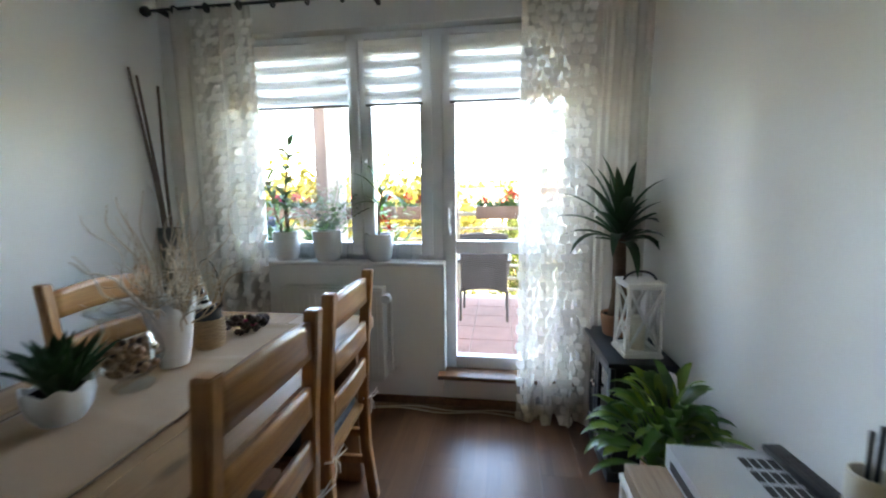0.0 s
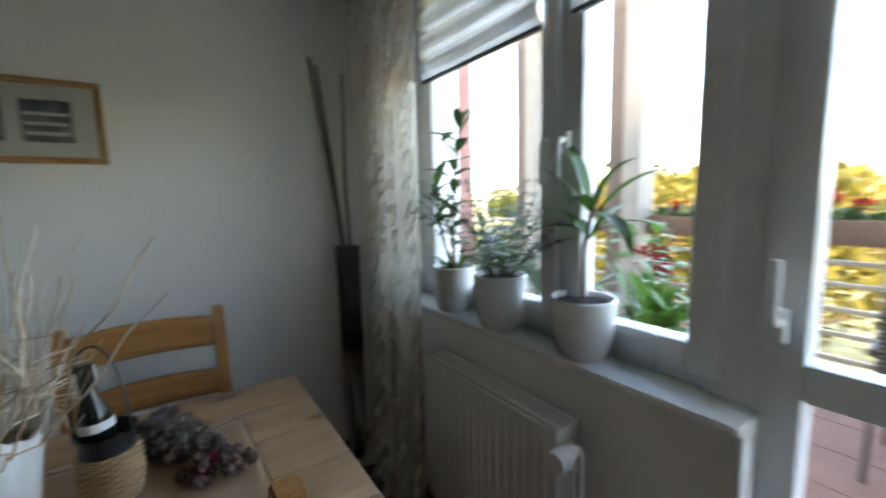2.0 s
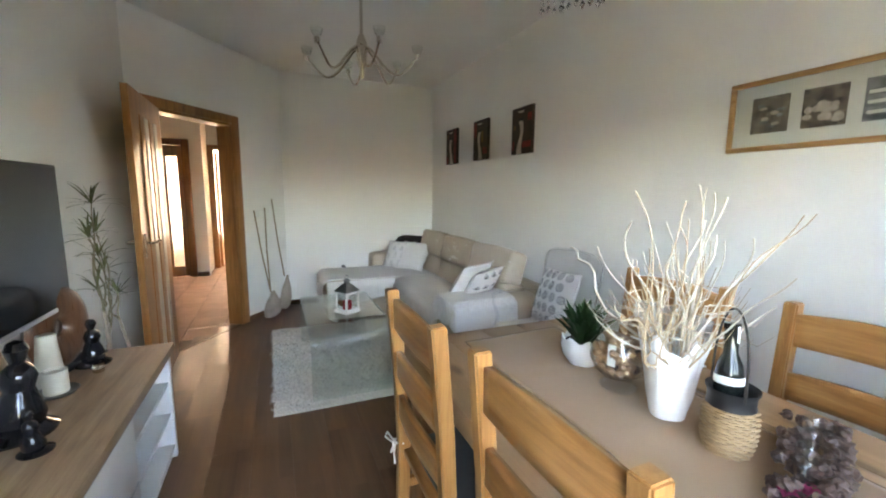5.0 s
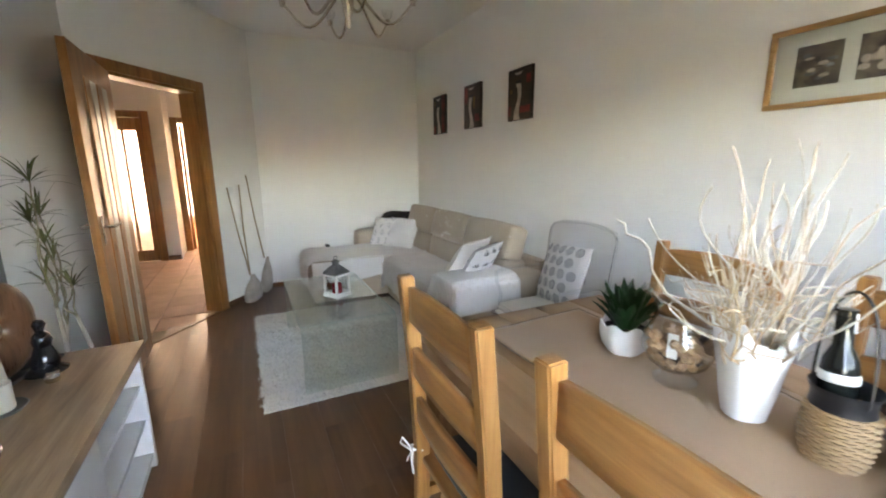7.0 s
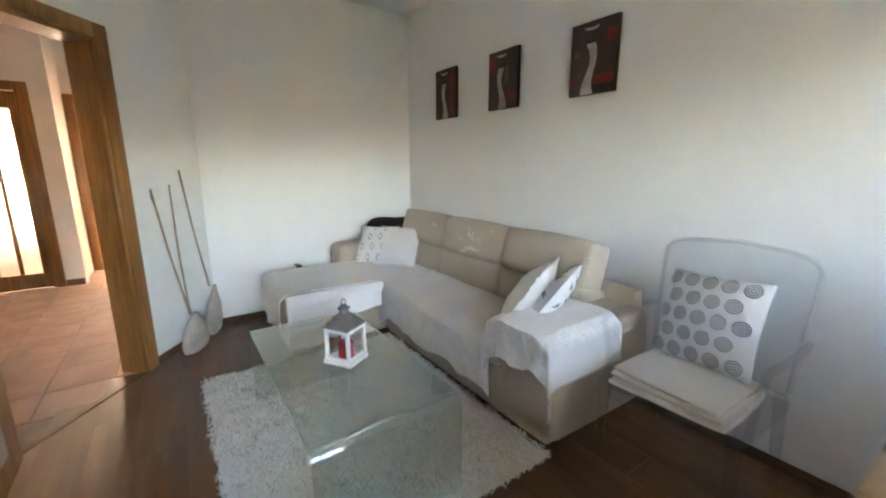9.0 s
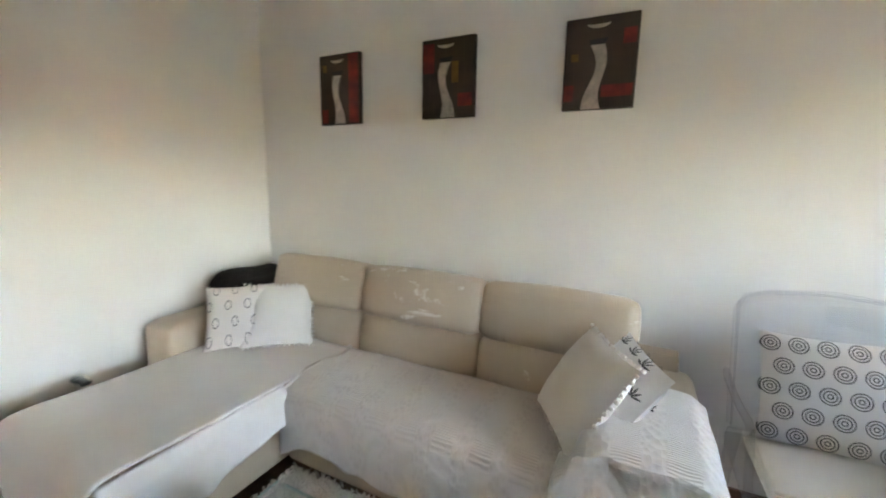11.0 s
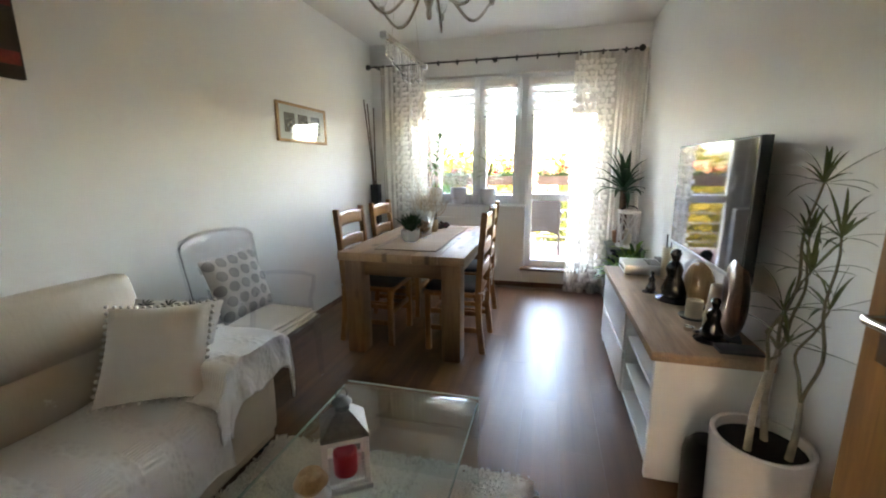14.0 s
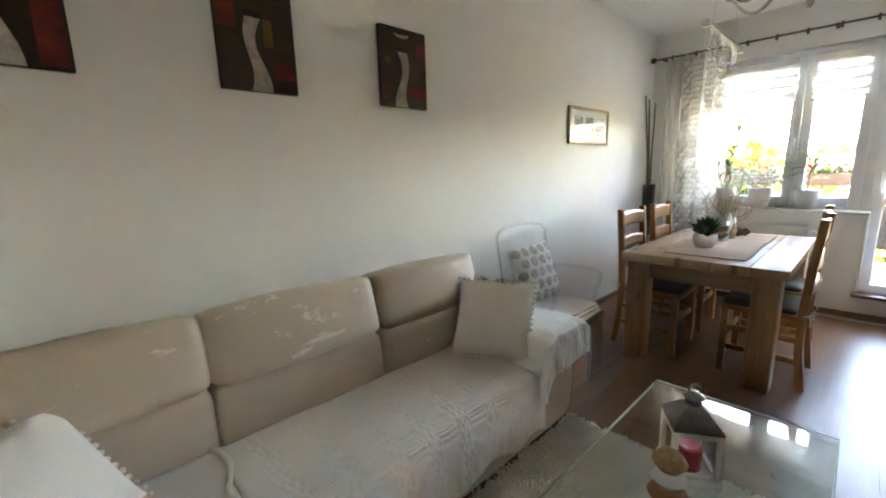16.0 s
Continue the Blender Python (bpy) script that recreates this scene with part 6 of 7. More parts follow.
pc = thing("candle", pose(0.985, 0.435, UZ), "tall ivory tapered candle on the oak top", "candle")
part("wax", lathe(bmesh.new(), [(0.0, 0.0), (0.045, 0.0), (0.043, 0.05), (0.030, 0.20), (0.024, 0.205), (0.0, 0.202)], 26), M["wax"], pc)
for k, (x, y) in enumerate(((0.86, 0.36), (0.88, 0.30))):
    tl = thing("tealight", pose(x, y, UZ), "small chrome tealight holder on the unit", "tealight", "tealights")
    part("cup", lathe(bmesh.new(), [(0.0, 0.0), (0.02, 0.0), (0.023, 0.018), (0.02, 0.018), (0.018, 0.006), (0.0, 0.006)], 18), M["chrome"], tl)
tagged(part("tray", boxed(0.90, 1.06, 0.115, 0.21, UZ, UZ + 0.014, r=0.005), M["black"]), "flat black tray on the end of the unit", "tray")

# black bin between unit and plant
bn = thing("waste_bin", pose(0.845, -0.02, 0), "small black plastic bin beside the media unit", "bin")
part("body", lathe(bmesh.new(), [(0.0, 0.0), (0.075, 0.0), (0.082, 0.22), (0.076, 0.27), (0.05, 0.30), (0.0, 0.305)], 28), M["black"], bn)

# ---- plants ----
def pot(owner, r, h, mt, rb=0.8, lip=0.008, soil=0.03):
    part("pot", lathe(bmesh.new(), [(0.0, 0.0), (r * rb, 0.0), (r * (rb + 0.04), 0.01), (r * 0.98, h * 0.8), (r, h - 0.004), (r - lip / 2, h), (r - lip, h - 0.003), (r - lip, h - soil - 0.004), (0.0, h - soil - 0.006)], 40), M[mt], owner)
    b = bmesh.new()
    lathe(b, [(0.0, h - soil + 0.006), (r * 0.5, h - soil + 0.003), (r - lip, h - soil)], 24)
    for v in b.verts:
        v.co.z += 0.004 * noise.noise(v.co * 60)
    part("soil", b, M["soil"], owner)

# dracaena in a white tub
dr = thing("dracaena", pose(0.945, -0.165, 0), "leggy dragon tree with thin pale stems in a white tub", "potted plant")
pot(dr, 0.148, 0.435, "ceramic", 0.86, 0.016, 0.04)
random.seed(51)
trunks = [[(0.03, 0.04, 0.39), (0.02, 0.06, 0.56), (0.03, 0.05, 0.74)], [(-0.05, -0.03, 0.39), (-0.04, -0.01, 0.53), (-0.015, 0.0, 0.68)], [(0.06, -0.05, 0.39), (0.065, -0.055, 0.50), (0.05, -0.075, 0.62)]]
for pts in trunks:
    part("trunk", tube(bmesh.new(), pts, [0.012, 0.010, 0.007], 9), M["pale_bark"], dr, "pale woody stem")
heads = [(0, (0.04, 0.12, 0.86), 11), (1, (0.05, -0.02, 1.02), 13), (0, (0.06, 0.07, 1.12), 11), (1, (0.0, -0.09, 0.80), 10), (0, (0.05, 0.0, 1.29), 15), (2, (0.07, -0.13, 1.14), 12), (2, (0.06, -0.17, 0.93), 10)]
for k, (root, hp, n) in enumerate(heads):
    b = bmesh.new()
    foot = Vector(trunks[root][2])
    hp = (hp[0], hp[1] * 0.62, hp[2])
    hv = Vector(hp)
    bow = Vector((-0.03 * math.cos(k), 0.09 * math.sin(k * 2.1 + 0.6), 0.5 * (hv.z - foot.z) - 0.03))
    pts = []
    for i in range(13):
        t = i / 12
        p = foot * (1 - t) ** 2 + (foot + bow) * 2 * t * (1 - t) + hv * t * t
        pts.append(p + Vector((0.012 * math.sin(9 * t + k), 0.010 * math.sin(6 * t + k * 2), 0)) * math.sin(math.pi * t))
    tube(b, pts, [0.0062 - 0.003 * i / 12 for i in range(13)], 6)
    part("stem", b, M["olive_stem"], dr)
    b = bmesh.new()
    for q in range(n):
        blade(b, hp, q * 2.4 + k, 84 - 95 * q / n, rnd(0.10, 0.185), rnd(0.009, 0.013), rnd(0.15, 0.7), 6, 0.3, 0, 0.3)
    part("leaf_rosette", b, M["olive"], dr, "tuft of narrow green leaves")

# black cabinet with yucca and lantern
cb = thing("cabinet", pose(0, 0, 0), "small black-stained corner cabinet with glazed doors", "cabinet")
CX0, CX1, CY0, CY1, CZ = 0.80, 1.08, 2.32, 2.86, 0.59
part("top", boxed(CX0 - 0.02, CX1, CY0 - 0.02, CY1 + 0.01, CZ - 0.025, CZ, r=0.006), M["cabinet_black"], cb)
part("carcass", boxed(CX0 + 0.02, CX1, CY0, CY1, 0.05, CZ - 0.025, r=0.003), M["cabinet_black"], cb)
part("plinth", boxed(CX0 + 0.0, CX1, CY0 - 0.005, CY1 + 0.005, 0.0, 0.05, r=0.004), M["cabinet_black"], cb)
for k in range(2):
    y0 = CY0 + 0.01 + k * (CY1 - CY0 - 0.02) / 2
    y1 = y0 + (CY1 - CY0 - 0.02) / 2 - 0.004
    b = bmesh.new()
    for a in ((y0, y0 + 0.045, 0.07, CZ - 0.04), (y1 - 0.045, y1, 0.07, CZ - 0.04), (y0 + 0.045, y1 - 0.045, 0.07, 0.12), (y0 + 0.045, y1 - 0.045, CZ - 0.09, CZ - 0.04)):
        box(b, CX0, CX0 + 0.02, a[0], a[1], a[2], a[3], 0.003, 1)
    d = part("door", b, M["cabinet_black"], cb)
    part("pane", boxed(CX0 + 0.008, CX0 + 0.012, y0 + 0.04, y1 - 0.04, 0.115, CZ - 0.085), M["screen"], d, "dark glass pane", smooth=False)
    part("knob", lathe(bmesh.new(), [(0.0, 0.0), (0.006, 0.002), (0.011, 0.012), (0.007, 0.02), (0.0, 0.022)], 14), M["chrome"], d).matrix_basis = pose(CX0, (y1 - 0.02) if k == 0 else (y0 + 0.02), 0.36, 0, -90, 0)
yu = thing("yucca", pose(0.925, 2.71, CZ), "dark green yucca palm in a terracotta pot", "potted plant")
pot(yu, 0.085, 0.115, "terracotta", 0.8, 0.01, 0.015)
b = bmesh.new()
pts = [(0, 0, 0.09), (0.005, 0.0, 0.2), (0.0, 0.005, 0.33), (-0.005, 0.0, 0.52)]
tube(b, pts, [0.052, 0.042, 0.036, 0.034], 14)
for v in b.verts:
    v.co += Vector(noise.noise_vector(v.co * 24)) * 0.006
part("trunk", b, M["bark"], yu)
random.seed(61)
for k in range(38):
    b = bmesh.new()
    t = k / 38
    a = k * 2.399
    toward_wall = math.cos(a) > 0.4
    blade(b, (0.012 * math.cos(a), 0.012 * math.sin(a), 0.49 + 0.07 * (1 - t)), a, 86 - 82 * t + rnd(-6, 6), (rnd(0.2, 0.27) if toward_wall else rnd(0.34, 0.45)) * (1.25 if k == 5 else 1), rnd(0.050, 0.066), rnd(0.1, 0.5) + 0.7 * t, 7, 0.35, 0, 0.35)
    part("leaf", b, M["yucca"], yu)
cage_lantern(pose(0.945, 2.455, CZ, 0, 0, 4), 0.145, 0.335, (M["lantern_white"], M["zinc"]), "chalk-white wooden lantern with crossed bars and strap", True, M["wax"], False)

# peace lily on a low white stand
sd = thing("plant_stand", pose(0.91, 1.95, 0), "low white wooden plant stand", "plant stand")
part("top", boxed(-0.13, 0.13, -0.13, 0.13, 0.20, 0.225, r=0.004), M["lantern_white"], sd)
for sx in (-1, 1):
    for sy in (-1, 1):
        part("leg", boxed(sx * 0.11 - 0.016, sx * 0.11 + 0.016, sy * 0.11 - 0.016, sy * 0.11 + 0.016, 0, 0.2, r=0.003), M["lantern_white"], sd)
li = thing("peace_lily", pose(0.91, 1.95, 0.225), "leafy green peace lily in a beige pot", "potted plant")
pot(li, 0.095, 0.15, "terracotta", 0.8, 0.01, 0.02)
random.seed(71)
for k in range(110):
    b = bmesh.new()
    a = k * 2.399 + rnd(-0.2, 0.2)
    out = (0.03 + 0.14 * (k / 110) ** 0.7) * (0.5 if math.cos(a) > 0.5 else 1.0)
    top_z = 0.36 - 0.17 * (k / 110) + rnd(-0.03, 0.03)
    foot = (out * math.cos(a), out * math.sin(a), top_z)
    tube(b, [(0.02 * math.cos(a), 0.02 * math.sin(a), 0.13), (out * 0.6 * math.cos(a), out * 0.6 * math.sin(a), top_z * 0.75), foot], 0.0022, 5)
    blade(b, foot, a + rnd(-0.7, 0.7), 62 - 50 * (k / 110) + rnd(-14, 14), rnd(0.14, 0.22) * (0.75 if math.cos(a) > 0.5 else 1.0), rnd(0.032, 0.050), rnd(0.5, 1.2), 7, 0.25, 0, 0.45)
    part("leaf", b, M["lime" if k % 3 == 0 else "lily"], li)
b = bmesh.new()
tube(b, [(0.02, 0, 0.13), (0.03, 0.01, 0.3), (0.02, 0.02, 0.42)], 0.004, 6)
blade(b, (0.02, 0.02, 0.41), 2.5, 70, 0.075, 0.05, 0.2, 5, 0.4)
part("flower", b, M["paper"], li, "white spathe flower")

# three pots on the sill with glass jars between
SZ = 0.93
def sill_pot(x, y, r, h, label):
    p = thing("potted_plant", pose(x, y, SZ), label, "potted plant", "plants on the sill")
    part("pot", lathe(bmesh.new(), [(0.0, 0.0), (r * 0.66, 0.0), (r * 0.72, 0.006), (r * 0.84, h * 0.2), (r * 0.94, h * 0.5), (r * 0.985, h * 0.8), (r, h - 0.005), (r - 0.004, h), (r - 0.009, h - 0.003), (r - 0.010, h - 0.024), (0.0, h - 0.027)], 44), M["ceramic"], p)
    b = lathe(bmesh.new(), [(0.0, h - 0.012), (r * 0.5, h - 0.015), (r - 0.010, h - 0.019)], 28)
    for v in b.verts:
        v.co.z += 0.004 * noise.noise(v.co * 60)
    part("soil", b, M["soil"], p)
    return p
random.seed(81)
p1 = sill_pot(-1.075, 2.955, 0.088, 0.185, "tall leafy houseplant in a white ceramic pot")
stems = [[(0.01, 0, 0.16), (-0.01, 0.01, 0.35), (0.03, -0.005, 0.55), (0.05, 0.01, 0.74)], [(-0.02, 0.01, 0.16), (-0.06, -0.01, 0.30), (-0.075, -0.02, 0.42), (-0.10, -0.01, 0.50)], [(0.02, -0.01, 0.16), (0.03, -0.02, 0.28), (0.02, -0.03, 0.36), (0.025, -0.03, 0.42)]]
for q, pts in enumerate(stems):
    part("stem", tube(bmesh.new(), pts, [0.007, 0.006, 0.005, 0.003], 7), M["bark"], p1)
    n = (20, 11, 8)[q]
    for k in range(n):
        b = bmesh.new()
        t = 0.3 + 0.7 * (k / (n - 1)) ** 0.8
        i = min(2, int(t * 3))
        base = Vector(pts[i]).lerp(Vector(pts[i + 1]), t * 3 - i)
        blade(b, base, k * 2.4 + q, rnd(5, 65), rnd(0.09, 0.15), rnd(0.034, 0.050), rnd(0.2, 0.8), 6, 0.25, 0, 0.42)
        part("leaf", b, M["green"], p1)
b = bmesh.new()
for k in range(22):
    blade(b, (0.03 * math.cos(k), 0.03 * math.sin(k), 0.17), k * 2.4, rnd(30, 75), rnd(0.10, 0.2), 0.013, 0.8, 5, 0.2)
part("undergrowth", b, M["lily"], p1)
p2 = sill_pot(-0.795, 2.955, 0.094, 0.19, "feathery green fern palm in a white ceramic pot")
for k in range(30):
    a = k * 2.399
    b = bmesh.new()
    pp, lean, L = Vector((0.02 * math.cos(a), 0.02 * math.sin(a), 0.15)), rnd(0.2, 0.95), rnd(0.24, 0.42)
    spine = []
    for i in range(9):
        t = i / 8
        spine.append(pp + Vector((math.cos(a) * lean * L * t, math.sin(a) * lean * L * t * 0.7, L * (t - 0.35 * lean * t * t))))
    tube(b, spine, 0.0018, 4)
    for i in range(2, 9):
        for s in (-1, 1):
            blade(b, spine[i], a + s * 1.1, 10, 0.085 * (1.1 - abs(i - 5) / 8), 0.022, 0.5, 3, 0.1)
    part("frond", b, M["green"], p2)
p3 = sill_pot(-0.455, 2.962, 0.092, 0.172, "young corn plant with broad drooping leaves in a white pot")
part("stem", tube(bmesh.new(), [(0, 0, 0.13), (0.0, 0.0, 0.3), (0.03, -0.005, 0.42)], [0.008, 0.007, 0.006], 7), M["bark"], p3)
for k, (a, rise, L) in enumerate(((3.0, 75, 0.22), (0.2, 50, 0.22), (0.5, 20, 0.18), (2.8, 40, 0.17), (-1.2, 30, 0.16), (0.1, 75, 0.18), (3.4, 10, 0.16), (1.2, 55, 0.14), (-0.5, 0, 0.2), (3.6, 60, 0.2))):
    b = bmesh.new()
    blade(b, (0.02, 0, 0.41 - 0.025 * (k % 4)), a, rise, L * 1.25, 0.042, 0.6 + 0.12 * (k % 3), 9, 0.22, 0, 0.4)
    part("leaf", b, M["lily"], p3)
for x, r, h in ((-0.945, 0.045, 0.085), (-0.625, 0.05, 0.10), (-0.30, 0.052, 0.105)):
    j = thing("glass_jar", pose(x, 2.975, SZ), "empty clear glass jar on the window sill", "jar", "jars on the sill")
    part("glass", lathe(bmesh.new(), [(0.0, 0.0), (r * 0.86, 0.0), (r, 0.02), (r, h * 0.7), (r * 0.9, h), (r * 0.85, h), (r * 0.94, h * 0.7), (r * 0.94, 0.02), (0.0, 0.008)], 26), M["clear_glass"], j)

# radiator below the window
ra = thing("radiator", pose(0, 0, 0), "white panel radiator with thermostat valve below the window", "radiator")
part("panel", boxed(-1.04, -0.40, 2.785, 2.80, 0.20, 0.775, r=0.006), M["radiator"], ra)
for k in range(16):
    part("groove", boxed(-1.02 + k * 0.0385, -1.008 + k * 0.0385, 2.782, 2.786, 0.235, 0.745, r=0.0015, seg=1), M["radiator"], ra)
part("panel", boxed(-1.04, -0.40, 2.865, 2.88, 0.20, 0.775, r=0.006), M["radiator"], ra)
part("side_cover", boxed(-1.044, -1.036, 2.788, 2.878, 0.21, 0.785), M["radiator"], ra)
part("side_cover", boxed(-0.404, -0.396, 2.788, 2.878, 0.21, 0.785), M["radiator"], ra)
for k in range(44):
    part("grille_bar", boxed(-1.03 + k * 0.0143, -1.0245 + k * 0.0143, 2.806, 2.858, 0.778, 0.786), M["radiator"], ra, smooth=False)
# core between the panels, coloured dark to paint shade into the grille slots
part("fin_core", boxed(-1.03, -0.41, 2.801, 2.864, 0.22, 0.745), M["dark_metal"], ra, smooth=False)
for y in (2.792, 2.857):
    part("grille_rim", boxed(-1.038, -0.402, y, y + 0.016, 0.776, 0.788, r=0.002, seg=1), M["radiator"], ra)
b = bmesh.new()
tube(b, [(-0.396, 2.832, 0.735), (-0.365, 2.832, 0.735), (-0.358, 2.832, 0.72), (-0.358, 2.835, 0.27), (-0.358, 2.85, 0.24), (-0.358, 2.91, 0.24)], 0.011, 10)
part("pipe", b, M["radiator"], ra)
part("thermostat", tube(bmesh.new(), [(-0.37, 2.815, 0.735), (-0.362, 2.77, 0.735), (-0.36, 2.735, 0.735)], [0.020, 0.029, 0.026], 18), M["white"], ra, "white thermostat knob")
for x in (-0.98, -0.46):
    part("bracket", boxed(x - 0.015, x + 0.015, 2.88, 2.92, 0.3, 0.7), M["radiator"], ra)

# cables by the wall, wall socket
for k, (z, off) in enumerate(((0.006, 0.0), (0.006, 0.03))):
    b = bmesh.new()
    tube(b, [(-0.62 + i * 0.075, 2.86 - off - 0.018 * math.sin(i * 0.9 + k), z) for i in range(17)], 0.004, 6)
    tagged(part("cable", b, M["cable"]), "pale electric cable lying along the wall", "cable")
so = thing("wall_socket", pose(XL, 2.44, 0.30), "white double wall socket with black plug", "socket")
part("plate", boxed(0, 0.01, -0.075, 0.075, -0.04, 0.04, r=0.004), M["white"], so)
part("plug", tube(bmesh.new(), [(0.01, 0.035, 0), (0.045, 0.035, 0)], [0.02, 0.015], 12), M["black"], so)

# tall dark vase with canes in the window corner
fv = thing("floor_vase", pose(-1.735, 2.755, 0), "tall dark square vase with long bare canes", "floor vase")
b = bmesh.new()
lathe(b, [(0.05, 0.0), (0.052, 0.02), (0.068, 1.15), (0.068, 1.155), (0.06, 1.155), (0.058, 1.0), (0.0, 0.98)], 4)
bmesh.ops.rotate(b, verts=b.verts, cent=(0, 0, 0), matrix=Matrix.Rotation(math.pi / 4, 3, "Z"))
part("body", b, M["dark_vase"], fv, smooth=False)
part("collar", boxed(-0.046, 0.046, -0.046, 0.046, 0.70, 0.712, r=0.002, seg=1), M["black_gloss"], fv)
for side in range(2):
    for k in range(4):
        b = bmesh.new()
        tube(b, [(-0.030 + 0.020 * k + 0.010 * math.sin(i * 0.55 + k * 0.9), -0.0375 - 0.0095 * (0.05 + i * 0.07) / 1.15, 0.05 + i * 0.07) for i in range(9)], [0.0025 + 0.0045 * math.sin(math.pi * i / 8) for i in range(9)], 6)
        part("stripe", b, M["silver"], fv, "silver wavy stripe").matrix_basis = pose(0, 0, 0, 0, 0, 90 * side)
for k, (dx, dy, h) in enumerate(((-0.05, -0.12, 2.07), (-0.02, -0.10, 2.03), (0.0, 0.02, 2.0))):
    b = bmesh.new()
    tube(b, [(0.01 * k - 0.02, 0.01 * (k % 3), 0.95), (dx * 0.4, dy * 0.4, 1.45), (dx, dy, h)], [0.010, 0.009, 0.007], 8)
    part("cane", b, M["bamboo"], fv)

# clay oar vases with reed stems against the slanted wall
def oar(x, y, lean_dir, w, h, stems, label):
    o = thing("bottle_vase", pose(x, y, 0), label, "floor vase", "clay floor vases")
    ang = math.degrees(math.atan2(DDIR.y, DDIR.x))
    b = bmesh.new()
    lathe(b, [(0.0, 0.0), (0.25 * w, 0.005), (0.45 * w, 0.10 * h), (0.5 * w, 0.3 * h), (0.40 * w, 0.6 * h), (0.18 * w, 0.85 * h), (0.10 * w, h), (0.07 * w, h), (0.0, 0.97 * h)], 28)
    for v in b.verts:
        v.co.y *= 0.42
    ob = part("body", b, M["clay"], o)
    ob.matrix_basis = pose(0, 0, 0.0, -6, lean_dir, ang)
    for k, (dx, dy, hh) in enumerate(stems):
        b = bmesh.new()
        tp = Vector((math.sin(radians(lean_dir)) * h * DDIR.x, math.sin(radians(lean_dir)) * h * DDIR.y, h * 0.96))
        mid = tp.lerp(Vector((dx, dy, hh)), 0.5) + Vector((0.008, 0.006, 0))
        tube(b, [tp, mid, (dx, dy, hh)], [0.008, 0.007, 0.006], 7)
        part("stem", b, M["reed"], o)
    return o
oar(0.205, -2.25, 4, 0.265, 0.29, [(0.13, 0.10, 1.16), (0.03, -0.03, 1.18)], "flat pale clay vase with two long reed stems")
oar(0.075, -2.52, -2, 0.19, 0.40, [(0.09, 0.03, 1.27)], "slim pale clay vase with one long reed stem")

# ---- curtains, rod and blinds ----
rod = thing("curtain_rod", pose(0, 0, 0), "dark metal curtain rod with round finials and rings", "curtain rod")
RY, RZ = 2.80, 2.432
part("rod", tube(bmesh.new(), [(XL + 0.02, RY, RZ), (1.0, RY, RZ - 0.004)], 0.009, 10), M["dark_metal"], rod)
for x in (XL + 0.03, 1.0):
    b = bmesh.new()
    bmesh.ops.create_uvsphere(b, u_segments=16, v_segments=10, radius=0.03, matrix=pose(x, RY, RZ))
    part("finial", b, M["dark_metal"], rod)
for x in (-1.7, -0.4, 0.95):
    part("bracket", boxed(x - 0.012, x + 0.012, RY, YW, RZ - 0.012, RZ + 0.012, r=0.003), M["dark_metal"], rod)
for k in range(13):
    b = bmesh.new()
    x = -1.6 + k * 0.205
    tube(b, [(x, RY + 0.019 * math.cos(a), RZ - 0.008 + 0.019 * math.sin(a)) for a in [2 * math.pi * i / 14 for i in range(15)]], 0.009, 7, False)
    part("ring", b, M["dark_metal"], rod)
def curtain(x0, x1, strip0, strip1, label, seed):
    c = thing("curtain", pose(0, 0, 0), label, "curtain", "window curtains")
    def f(u, v):
        x = x0 + (x1 - x0) * u
        z = 0.03 + (RZ - 0.03) * v
        fold = 0.035 * math.sin((x - x0) * 52 + seed + 0.8 * noise.noise(Vector((x * 3, z * 0.8, seed)))) + 0.018 * math.sin((x - x0) * 117 + seed * 3)
        pool = 0.10 * max(0.0, 1 - z / 0.25) ** 2 * math.sin(x * 31 + seed)
        return (x + 0.02 * noise.noise(Vector((x * 4, z, seed))), RY + 0.01 + fold * (0.55 + 0.45 * (1 - v)) - abs(pool), z)
    part("voile", sheet(bmesh.new(), f, 120, 50), M["voile"], c, "sheer cream voile")
    random.seed(int(seed * 10))
    vt, fc = [], []
    z = 0.05
    row = 0
    while z < RZ - 0.05:
        x = strip0 + (0.023 if row % 2 else 0)
        while x < strip1:
            u = max(0, min(1, (x - x0) / (x1 - x0)))
            px, py, _ = f(u, z / RZ)
            w, h = rnd(0.036, 0.044), rnd(0.040, 0.052)
            tilt, twist, jx = rnd(0.010, 0.030), rnd(-0.007, 0.007), rnd(-0.004, 0.004)
            i0 = len(vt)
            yb = py - 0.006
            vt += [(x + jx - w / 2, yb, z + h / 2), (x + jx + w / 2, yb, z + h / 2), (x + jx + w * 0.55 + twist, yb - tilt * 0.7, z), (x + jx - w * 0.55 + twist, yb - tilt * 0.7, z + rnd(-0.006, 0.006)),
                   (x + jx + w * 0.3 + twist, yb - tilt, z - h / 2), (x + jx - w * 0.3 + twist, yb - tilt, z - h / 2)]
            fc += [(i0, i0 + 1, i0 + 2, i0 + 3), (i0 + 3, i0 + 2, i0 + 4, i0 + 5)]
            x += rnd(0.044, 0.049)
        z += 0.052
        row += 1
    me = bpy.data.meshes.new("petals")
    me.from_pydata(vt, [], fc)
    me.materials.append(M["petal"])
    ob = new("petals", me)
    ob.parent = c
    tagged(ob, "rows of hanging cloth petals", kind="stuff")
    return c
curtain(-1.655, -1.13, -1.47, -1.135, "sheer cream curtain with a strip of cloth petals", 1.3)
curtain(0.40, 1.06, 0.42, 0.78, "sheer cream curtain with a strip of cloth petals", 2.6)
